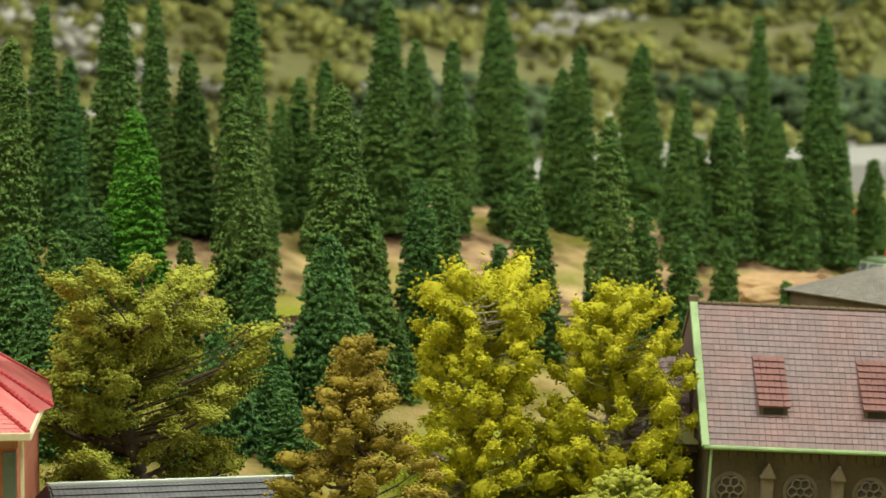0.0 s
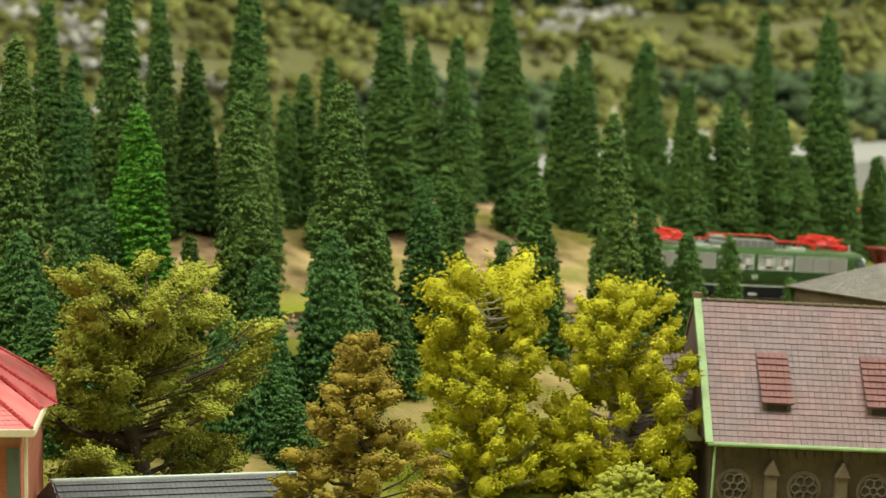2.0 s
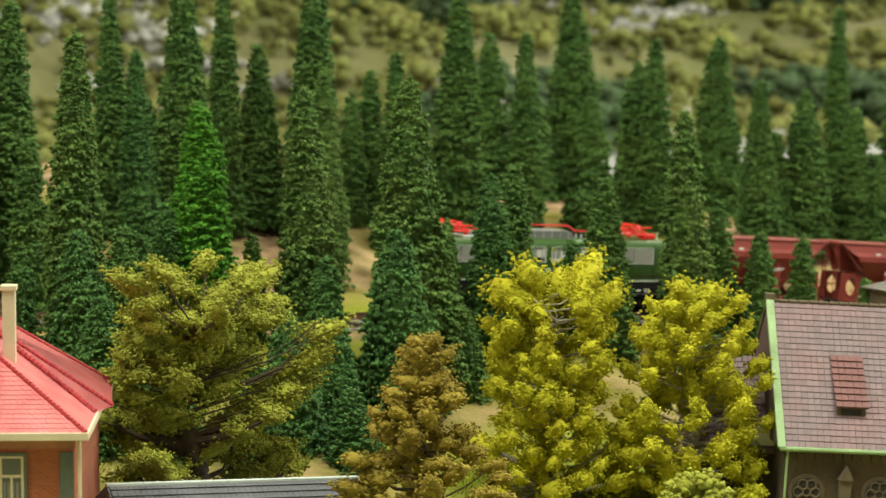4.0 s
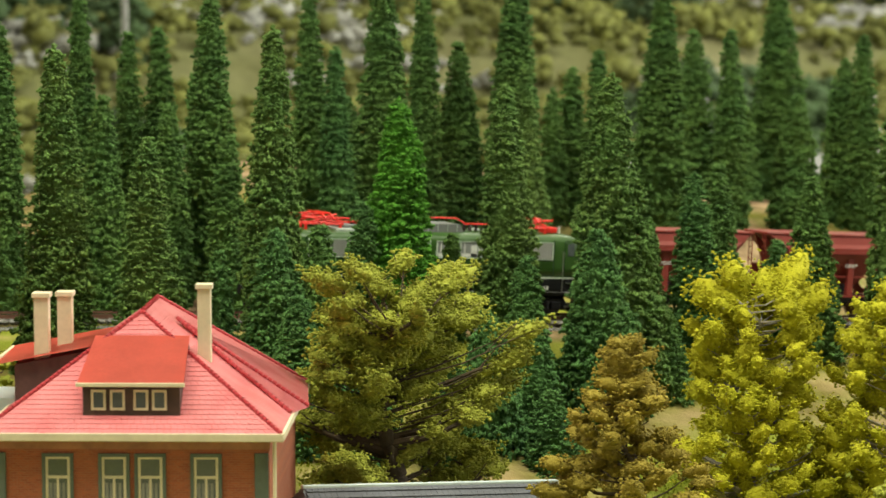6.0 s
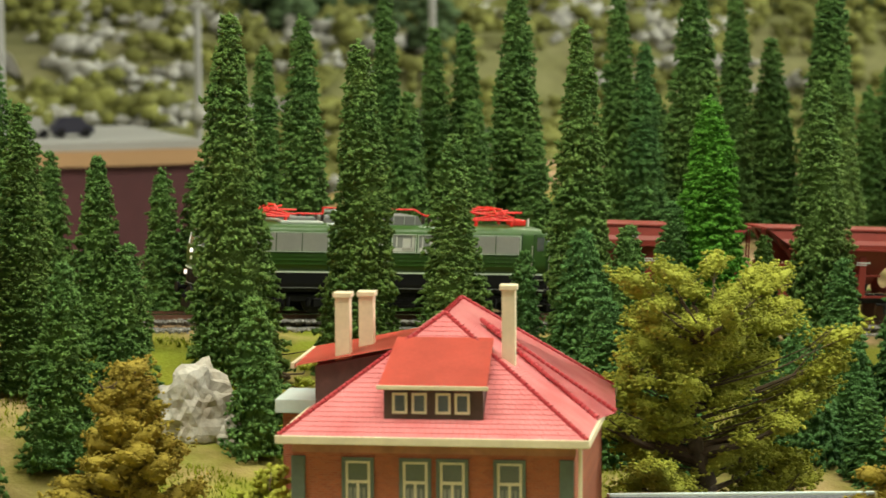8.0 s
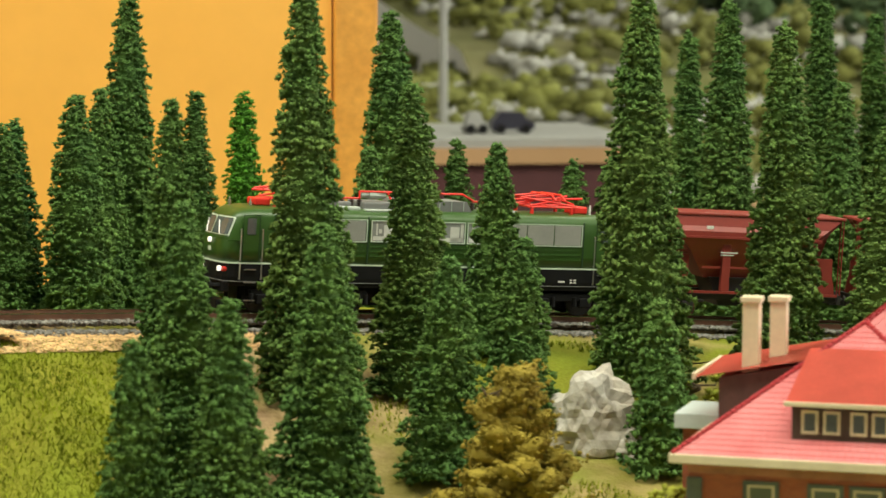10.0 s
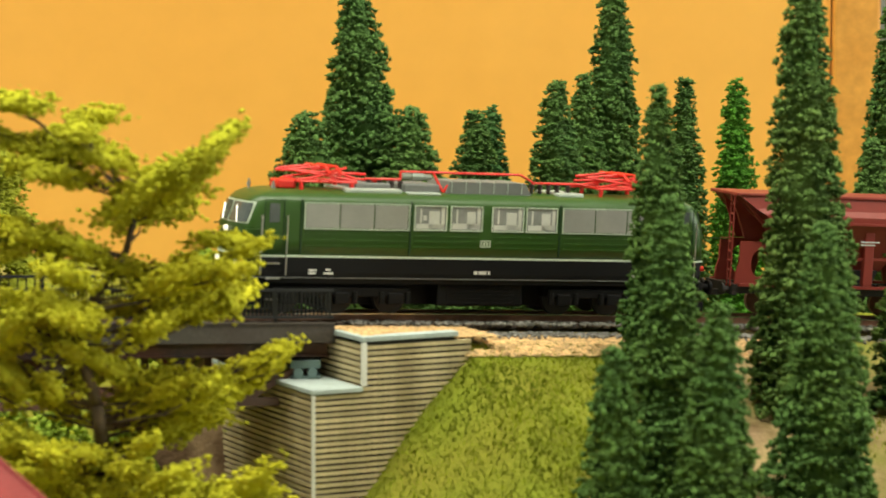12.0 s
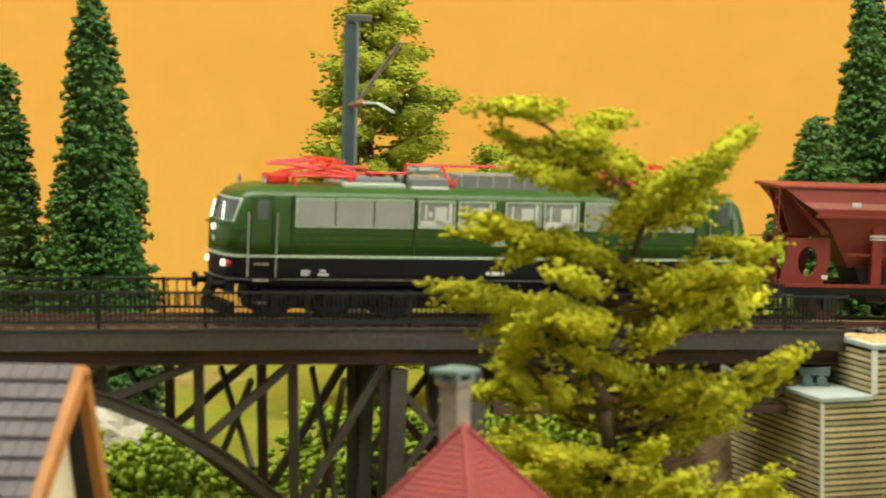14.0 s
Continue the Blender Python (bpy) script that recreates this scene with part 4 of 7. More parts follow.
        for yy in (-0.0105, 0.0105):
            x = front(yy, 0.0205)
            bm = bmesh.new()
            rod(bm, (sx * (x - 0.001), yy, 0.0206), (sx * (x + 0.0010), yy, 0.0206), 0.0012, seg=12)
            part("headlamp", bm, M["headlight"] if sx < 0 else M["pane"], t, "lit lower headlamp")
            bm = bmesh.new()
            yo = yy + (0.0028 if yy > 0 else -0.0028)
            rod(bm, (sx * (front(yo, 0.0205) - 0.001), yo, 0.0206), (sx * (front(yo, 0.0205) + 0.0010), yo, 0.0206), 0.0012, seg=12)
            part("tail_lamp", bm, M["redlight"], t)
            # buffers
            bm = bmesh.new()
            rod(bm, (sx * 0.1045, yy * 0.96, 0.0125), (sx * 0.1100, yy * 0.96, 0.0125), 0.0013, seg=10)
            rod(bm, (sx * 0.1100, yy * 0.96, 0.0125), (sx * 0.1112, yy * 0.96, 0.0125), 0.0028, 0.0030, seg=14)
            part("buffer", bm, M["loco_black"], t)
        bm = bmesh.new()
        box(bm, min(sx * 0.1022, sx * 0.1052), max(sx * 0.1022, sx * 0.1052), -0.0150, 0.0150, 0.0100, 0.0148, 0.0004)
        box(bm, min(sx * 0.1030, sx * 0.1075), max(sx * 0.1030, sx * 0.1075), -0.0105, 0.0105, 0.0146, 0.0152)
        part("buffer_beam", bm, M["loco_black"], t)
        bm = bmesh.new()
        for yy in (-0.006, -0.003, 0.0, 0.004, 0.0075):
            rod(bm, (sx * 0.1055, yy, 0.0125), (sx * 0.1088, yy * 0.8, 0.0078), 0.00055)
            rod(bm, (sx * 0.1088, yy * 0.8, 0.0078), (sx * 0.1062, yy * 0.7, 0.0055), 0.00055)
        box(bm, min(sx * 0.101, sx * 0.1075), max(sx * 0.101, sx * 0.1075), -0.0125, 0.0125, 0.0020, 0.0062, 0.0006)
        part("coupling_gear", bm, M["loco_black"], t, "black hoses, coupling and rail guard")
    bm = bmesh.new()
    box(bm, -0.094, 0.094, -0.0052, 0.0052, 0.0036, 0.0130)
    part("frame_beam", bm, M["loco_black"], t, "black frame beam between the wheels")
    # bogies and wheels
    for c in (-0.0620, 0.0620):
        bm = bmesh.new()
        for s in (-1, 1):
            box(bm, c - 0.030, c + 0.030, s * 0.0142 - 0.001, s * 0.0142 + 0.001, 0.0075, 0.0112, 0.0004)
            for w_ in (-0.0235, 0.0, 0.0235):
                box(bm, c + w_ - 0.0032, c + w_ + 0.0032, s * 0.0148 - 0.0014, s * 0.0148 + 0.0014, 0.0045, 0.0092, 0.0005)
                for k in (-0.0058, 0.0058):
                    rod(bm, (c + w_ + k, s * 0.0150, 0.0050), (c + w_ + k, s * 0.0150, 0.0096), 0.0013, seg=8)
        box(bm, c - 0.031, c + 0.031, -0.012, 0.012, 0.0080, 0.0128)
        part("bogie", bm, M["loco_black"], t, "black three-axle bogie")
        for w_ in (-0.0235, 0.0, 0.0235):
            for s in (-0.0085, 0.0085):
                bm = bmesh.new()
                rod(bm, (0, s - 0.0013, 0), (0, s + 0.0013, 0), 0.0072, seg=20)
                rod(bm, (0, s + (0.0017 if s > 0 else -0.0017), 0), (0, s, 0), 0.0060, seg=20)
                part("wheel", bm, M["wagon_dark"], t, m=pose(c + w_, 0, 0.0072))
    bm = bmesh.new()
    box(bm, -0.0195, 0.0195, -0.0150, 0.0150, 0.0040, 0.0132, 0.0008)
    tank = part("transformer_tank", bm, M["loco_black"], t)
    for k in range(5):
        for s in (-0.0153, 0.0150):
            bm = bmesh.new()
            box(bm, -0.0155, 0.0155, s, s + 0.0003, 0.0050 + k * 0.0015, 0.0057 + k * 0.0015)
            part("tank_rib", bm, M["loco_black"], tank)
    # roof
    bm = bmesh.new()
    prism(bm, ((-0.0160, 0.0494), (0.0235, 0.0494), (0.0205, 0.0545), (-0.0140, 0.0545)), -0.0105, 0.0105)
    hd = part("roof_hood", bm, M["loco_roof_grey"], t, "grey ribbed roof hood")
    bm = bmesh.new()
    for k in range(6):
        x = -0.0135 + k * 0.0064
        box(bm, x, x + 0.0004, -0.0107, 0.0107, 0.0500, 0.0547)
    part("hood_rib", bm, M["roof_pale"], hd)
    for x0, x1, w_, z1, mt in ((-0.0560, -0.0395, 0.0085, 0.0530, "loco_roof_grey"), (-0.0340, -0.0180, 0.0095, 0.0532, "loco_roof_grey"), (-0.0610, -0.0360, 0.0120, 0.0509, "roof_pale"), (0.0360, 0.0480, 0.0110, 0.0509, "roof_pale"), (-0.034, -0.019, 0.0135, 0.0499, "roof_pale")):
        bm = bmesh.new()
        box(bm, x0, x1, -w_, w_, 0.0485, z1, 0.0008)
        part("roof_hatch", bm, M[mt], t)
    bm = bmesh.new()
    rod(bm, (-0.0330, -0.004, 0.0560), (-0.0200, -0.004, 0.0558), 0.0013, seg=8)
    rod(bm, (-0.0290, -0.004, 0.0560), (-0.0240, -0.004, 0.0560), 0.0019, seg=8)
    part("main_switch", bm, M["roof_pale"], t, "pale roof switch")
    for x in (-0.048, -0.043, -0.038, -0.034, 0.026, 0.030, 0.034, 0.038, 0.043):
        bm = bmesh.new()
        rod(bm, (x, -0.005, 0.0495), (x, -0.005, 0.0540), 0.0008, seg=8)
        for z in (0.0508, 0.0520, 0.0532):
            rod(bm, (x, -0.005, z), (x, -0.005, z + 0.0005), 0.0014, seg=8)
        part("insulator", bm, M["insul"], t)
    bm = bmesh.new()
    for a, b in (((-0.034, -0.005, 0.0578), (0.0205, -0.005, 0.0578)), ((0.0205, -0.005, 0.0578), (0.027, -0.005, 0.0545)), ((0.026, -0.005, 0.0545), (0.050, -0.005, 0.0545)), ((-0.050, -0.005, 0.0545), (-0.034, -0.005, 0.0545)),
                 ((-0.034, -0.005, 0.0545), (-0.034, -0.005, 0.0580)), ((-0.0195, -0.005, 0.0578), (-0.0165, -0.009, 0.0500)), ((-0.0165, -0.009, 0.0500), (-0.0145, -0.009, 0.0530))):
        rod(bm, a, b, 0.00055)
    part("roof_cable", bm, M["panto"], t, "red high-voltage roof line")
    # folded pantographs
    for c, sx in ((-0.068, 1), (0.068, -1)):
        def bars(name, parent, label, *pairs, r_=0.00055):
            bm_ = bmesh.new()
            for a, b in pairs:
                rod(bm_, a, b, r_)
            return part(name, bm_, M["panto"], parent, label)
        bs = bars("pantograph", t, "folded red pantograph", *[((c - 0.013, y, 0.0530), (c + 0.013, y, 0.0530)) for y in (-0.0085, 0.0085)],
                  *[((x, -0.0085, 0.0532), (x, 0.0085, 0.0532)) for x in (c - 0.013, c + 0.013, c - 0.004, c + 0.005)], *[((c - 0.013, y, 0.0532), (c + 0.013, -y, 0.0534)) for y in (-0.0085, 0.0085)])
        for y in (-0.0085, 0.0085):
            for k in (-0.011, 0.011):
                bars("post_insulator", bs, "", ((c + k, y, 0.0492), (c + k, y, 0.0530)), r_=0.0010)
            bars("lower_arm", bs, "", ((c - 0.012, y, 0.0537), (c + 0.006, y * 0.7, 0.0565)), ((c + 0.006, y * 0.7, 0.0565), (c + 0.013, y * 0.8, 0.0545)))
            bars("upper_arm", bs, "", ((c + 0.012, y, 0.0537), (c - 0.006, y * 0.7, 0.0565)), ((c + 0.013, y, 0.0537), (c - 0.016, y * 0.6, 0.0575)), ((c - 0.016, y * 0.6, 0.0575), (c - 0.0015, y * 0.6, 0.0590)))
            bars("link", bs, "", ((c + 0.0, y, 0.0570), (c + 0.010, y * 0.5, 0.0585)))
        for x, z in ((c - 0.0015, 0.0592), (c + 0.0035, 0.0592)):
            bars("contact_strip", bs, "", ((x, -0.0155, z - 0.0028), (x, -0.010, z)), ((x, -0.010, z), (x, 0.010, z)), ((x, 0.010, z), (x, 0.0155, z - 0.0028)), r_=0.0006)
        bars("control_rod", bs, "", ((c - 0.020 * sx, -0.002, 0.0572), (c + 0.020 * sx, -0.001, 0.0560)), r_=0.0006)
        bars("control_rod", bs, "", ((c + 0.010 * sx, -0.004, 0.0546), (c + 0.024 * sx, -0.004, 0.0535)), r_=0.0006)
        bm = bmesh.new()
        q = c - 0.0165 * sx
        box(bm, q - 0.0040, q + 0.0040, -0.0075, 0.0025, 0.0500, 0.0535, 0.0007)
        part("panto_drive", bm, M["panto"], t, "red pantograph drive box")
    for x, yy in ((-0.0965, 0.004), (-0.090, -0.006), (0.0960, 0.006)):
        bm = bmesh.new()
        rod(bm, (x, yy, 0.0480), (x, yy, 0.0530), 0.0004)
        rod(bm, (x, yy, 0.0500), (x, yy, 0.0516), 0.0009, seg=8)
        part("horn", bm, M["chrome"], t)
    bm = bmesh.new()
    rod(bm, (0.0895, -0.008, 0.0470), (0.0895, -0.008, 0.0545), 0.0005)
    part("aerial", bm, M["lettering"], t, "white aerial rod")
    return t


def make_wagon():
    t = thing("hopper_wagon", "oxide-red model hopper wagon with sloping ends on a black underframe", "wagon", group="hopper wagons of the train")
    bm = bmesh.new()
    # hopper: stacked outlines (half length, half width, height)
    secs = ((0.0200, 0.0075, 0.0210), (0.0300, 0.0135, 0.0350), (0.0365, 0.0166, 0.0420), (0.0400, 0.0166, 0.0448), (0.0440, 0.0150, 0.0472), (0.0515, 0.0135, 0.0526))
    rings = [[bm.verts.new((x, y, z)) for x, y in ((-a, -b), (a, -b), (a, b), (-a, b))] for a, b, z in secs]
    for p, q in zip(rings[:-1], rings[1:]):
        for k in range(4):
            bm.faces.new((p[k], p[(k + 1) % 4], q[(k + 1) % 4], q[k]))
    bm.faces.new(rings[0][::-1])
    bm.faces.new(rings[-1])
    part("hopper", bm, M["wagon_red"], t)
    bm = bmesh.new()
    box(bm, -0.0530, 0.0530, -0.0142, 0.0142, 0.0523, 0.0537, 0.0004)
    part("roof_rim", bm, M["wagon_red"], t)
    for s in (-1, 1):
        bm = bmesh.new()
        box(bm, -0.0390, 0.0390, min(s * 0.0163, s * 0.0174), max(s * 0.0163, s * 0.0174), 0.0414, 0.0424)
        part("side_rail", bm, M["wagon_red"], t)
        for x in (-0.011, 0.011):
            bm = bmesh.new()
            box(bm, x - 0.0022, x + 0.0022, min(s * 0.0120, s * 0.0150), max(s * 0.0120, s * 0.0150), 0.0150, 0.0405, 0.0003)
            part("side_post", bm, M["wagon_red"], t)
        bm = bmesh.new()
        box(bm, -0.0235, 0.0235, min(s * 0.0130, s * 0.0138), max(s * 0.0130, s * 0.0138), 0.0262, 0.0272)
        box(bm, -0.050, 0.050, min(s * 0.0140, s * 0.0155), max(s * 0.0140, s * 0.0155), 0.0138, 0.0150)
        part("hand_rail", bm, M["wagon_red"], t)
        bm = bmesh.new()
        for x in (-0.0145, 0.0065):
            box(bm, x, x + 0.009, min(s * 0.0150, s * 0.0153), max(s * 0.0150, s * 0.0153), 0.0340, 0.0346)
            box(bm, x, x + 0.007, min(s * 0.0150, s * 0.0153), max(s * 0.0150, s * 0.0153), 0.0328, 0.0333)
        part("lettering", bm, M["lettering"], t, "small white lettering")
        bm = bmesh.new()
        box(bm, -0.0230, -0.0195, min(s * 0.0152, s * 0.0161), max(s * 0.0152, s * 0.0161), 0.0459, 0.0475)
        part("badge", bm, M["lettering"], t, "small white badge")
        bm = bmesh.new()
        box(bm, -0.0345, -0.0320, min(s * 0.0150, s * 0.0153), max(s * 0.0150, s * 0.0153), 0.0170, 0.0186)
        part("label_plate", bm, M["lettering"], t, "white data plate")
        # wheels guards, axle boxes
        for x in (-0.0300, 0.0300):
            bm = bmesh.new()
            box(bm, x - 0.0030, x + 0.0030, s * 0.0135 - 0.0010, s * 0.0135 + 0.0010, 0.0040, 0.0095, 0.0004)
            box(bm, x - 0.0085, x + 0.0085, s * 0.0135 - 0.0008, s * 0.0135 + 0.0008, 0.0092, 0.0106, 0.0003)
            part("axle_box", bm, M["wagon_dark"], t)
    for e in (-1, 1):
        # end frames with oval openings, gussets, ladder
        for s in (-0.0105, 0.0105):
            bm = bmesh.new()
            outer = [(e * -0.0300 + 0 * e, 0.0300), (e * -0.0300, 0.0150), (e * -0.0500, 0.0150), (e * -0.0440, 0.0345)]
            hole = []
            cx, cz = e * -0.0390, 0.0235
            loop_o, loop_i = [], []
            for k in range(16):
                a = 2 * math.pi * k / 16
                c_, s_ = math.cos(a), math.sin(a)
                f = 1 / max(abs(c_) / 0.0095, abs(s_) / 0.0092)
                shift = (0.0030 if s_ < -0.3 else 0.0) * -e
                loop_o.append((cx + c_ * f + shift * abs(s_), cz + s_ * f))
                loop_i.append((cx + c_ * 0.0042, cz + s_ * 0.0060))
            for yy in (s - 0.0006, s + 0.0006):
                vo = [bm.verts.new((x, yy, z)) for x, z in loop_o]
                vi = [bm.verts.new((x, yy, z)) for x, z in loop_i]
                for k in range(16):
                    bm.faces.new((vo[k], vo[(k + 1) % 16], vi[(k + 1) % 16], vi[k]))
                hole.append((vo, vi))
            for j in (0, 1):
                for k in range(16):
                    bm.faces.new((hole[0][j][k], hole[0][j][(k + 1) % 16], hole[1][j][(k + 1) % 16], hole[1][j][k]))
            bmesh.ops.recalc_face_normals(bm, faces=bm.faces)
            part("end_plate", bm, M["wagon_red"], t, "red end plate with an oval opening")
        for s in (-0.0128, -0.0045, 0.0045, 0.0128):
            bm = bmesh.new()
            v = [(e * -0.0512, 0.0522), (e * -0.0290, 0.0335), (e * -0.0440, 0.0335)]
            if abs(s) > 0.01:
                v = [(e * -0.0512, 0.0522), (e * -0.0310, 0.0350), (e * -0.0345, 0.0345)]
            prism(bm, v, s - 0.0005, s + 0.0005)
            part("gusset", bm, M["wagon_red"], t)
        bm = bmesh.new()
        x = e * -0.0528
        for s in (-0.0120, -0.0085):
            rod(bm, (x, s, 0.0135), (x, s, 0.0530), 0.0004)
        for k in range(10):
            z = 0.0165 + k * 0.0040
            rod(bm, (x, -0.0120, z), (x, -0.0085, z), 0.0003)
        part("ladder", bm, M["wagon_red"], t, "thin red end ladder")
        bm = bmesh.new()
        for s in (-0.0105, 0.0105):
            rod(bm, (e * -0.0520, s, 0.0122), (e * -0.0552, s, 0.0122), 0.0011, seg=8)
            rod(bm, (e * -0.0552, s, 0.0122), (e * -0.0562, s, 0.0122), 0.0025, seg=12)
        box(bm, min(e * -0.0505, e * -0.0525), max(e * -0.0505, e * -0.0525), -0.0145, 0.0145, 0.0100, 0.0145)
        part("buffer_beam", bm, M["wagon_dark"], t)
        bm = bmesh.new()
        box(bm, min(e * -0.0525, e * -0.057), max(e * -0.0525, e * -0.057), -0.0015, 0.0015, 0.0085, 0.0110)
        part("coupling", bm, M["wagon_dark"], t)
    bm = bmesh.new()
    for s in (-0.0122, 0.0122):
        box(bm, -0.0510, 0.0510, s - 0.0011, s + 0.0011, 0.0106, 0.0138, 0.0003)
    for x in (-0.045, -0.030, -0.012, 0.012, 0.030, 0.045):
        box(bm, x - 0.0010, x + 0.0010, -0.0122, 0.0122, 0.0108, 0.0135)
    part("underframe", bm, M["wagon_dark"], t, "black underframe")
    bm = bmesh.new()
    prism(bm, ((-0.018, 0.0215), (0.018, 0.0215), (0.012, 0.0075), (-0.012, 0.0075)), -0.010, 0.010)
    part("chute", bm, M["wagon_dark"], t, "dark discharge chute")
    for x in (-0.0300, 0.0300):
        for s in (-0.0085, 0.0085):
            bm = bmesh.new()
            rod(bm, (0, s - 0.0012, 0), (0, s + 0.0012, 0), 0.0058, seg=18)
            part("wheel", bm, M["rail"], t, m=pose(x, 0, 0.0058))
    return t


loco = make_loco()
wagon = make_wagon()
wagons = [wagon] + [copy_thing(wagon, pose(2, 1.43, 0)) for _ in range(3)]


# ---- buildings ----
def quad(bm, *pts):
    return bm.faces.new([bm.verts.new(p) for p in pts])


def tiles(bl, br, tr, tl, rows, cols, lift=0.0006, thick=0.0005):
    """Courses of single overlapping tiles over a sloping face given by its four corners."""
    bl, br, tr, tl = (Vector(p) for p in (bl, br, tr, tl))
    n = (br - bl).cross(tl - bl).normalized()
    verts, faces = [], []
    for j in range(rows):
        v0, v1 = j / rows, (j + 1.12) / rows
        a0, b0 = bl.lerp(tl, v0), br.lerp(tr, v0)
        a1, b1 = bl.lerp(tl, min(1, v1)), br.lerp(tr, min(1, v1))
        wide = (b0 - a0).length / max(1e-6, (br - bl).length)
        c = max(1, round(cols * max(0.04, wide)))
        for i in range(c):
            u0, u1 = (i + 0.03) / c, (i + 0.97) / c
            p, q, r, s = a0.lerp(b0, u0), a0.lerp(b0, u1), a1.lerp(b1, u1), a1.lerp(b1, u0)
            k = len(verts)
            verts += [tuple(w) for w in (p + n * (lift + thick), q + n * (lift + thick), r + n * (lift * 0.2 + thick * 0.4), s + n * (lift * 0.2 + thick * 0.4), p, q)]
            faces += [(k, k + 1, k + 2, k + 3), (k + 4, k + 5, k + 1, k), (k + 4, k, k + 3), (k + 1, k + 5, k + 2)]
    return verts, faces


def tile_part(name, groups, material, parent, label=""):
    verts, faces = [], []
    for v, f in groups:
        k = len(verts)
        verts += v
        faces += [tuple(i + k for i in q) for q in f]
    me = bpy.data.meshes.new(name)
    me.from_pydata(verts, [], faces)
    me.materials.append(material)
    ob = new(name, me)
    ob.parent = parent
    return tagged(ob, label, kind="stuff")


def brick_mat():
    m = mat("house_brick", (0.50, 0.165, 0.075), 0.8, vary=0.3, scale=80, fine=800)
    nt = m.node_tree
    b = nt.nodes["Principled BSDF"]
    co = nt.nodes.new("ShaderNodeTexCoord")
    mp = nt.nodes.new("ShaderNodeMapping")
    mp.inputs["Rotation"].default_value = (radians(90), 0, 0)
    br = nt.nodes.new("ShaderNodeTexBrick")
    br.inputs["Scale"].default_value = 1.0
    br.inputs["Brick Width"].default_value, br.inputs["Row Height"].default_value, br.inputs["Mortar Size"].default_value = 0.0030, 0.0010, 0.00012
    br.inputs["Color1"].default_value, br.inputs["Color2"].default_value, br.inputs["Mortar"].default_value = (0.42, 0.105, 0.040, 1), (0.30, 0.072, 0.032, 1), (0.36, 0.17, 0.095, 1)
    nt.links.new(co.outputs["Object"], mp.inputs["Vector"])
    nt.links.new(mp.outputs["Vector"], br.inputs["Vector"])
    nt.links.new(br.outputs["Color"], b.inputs["Base Color"])
    return m


M["house_brick"] = brick_mat()


def wall_box(bm, x0, x1, y0, y1, z0, z1):
    box(bm, x0, x1, y0, y1, z0, z1)


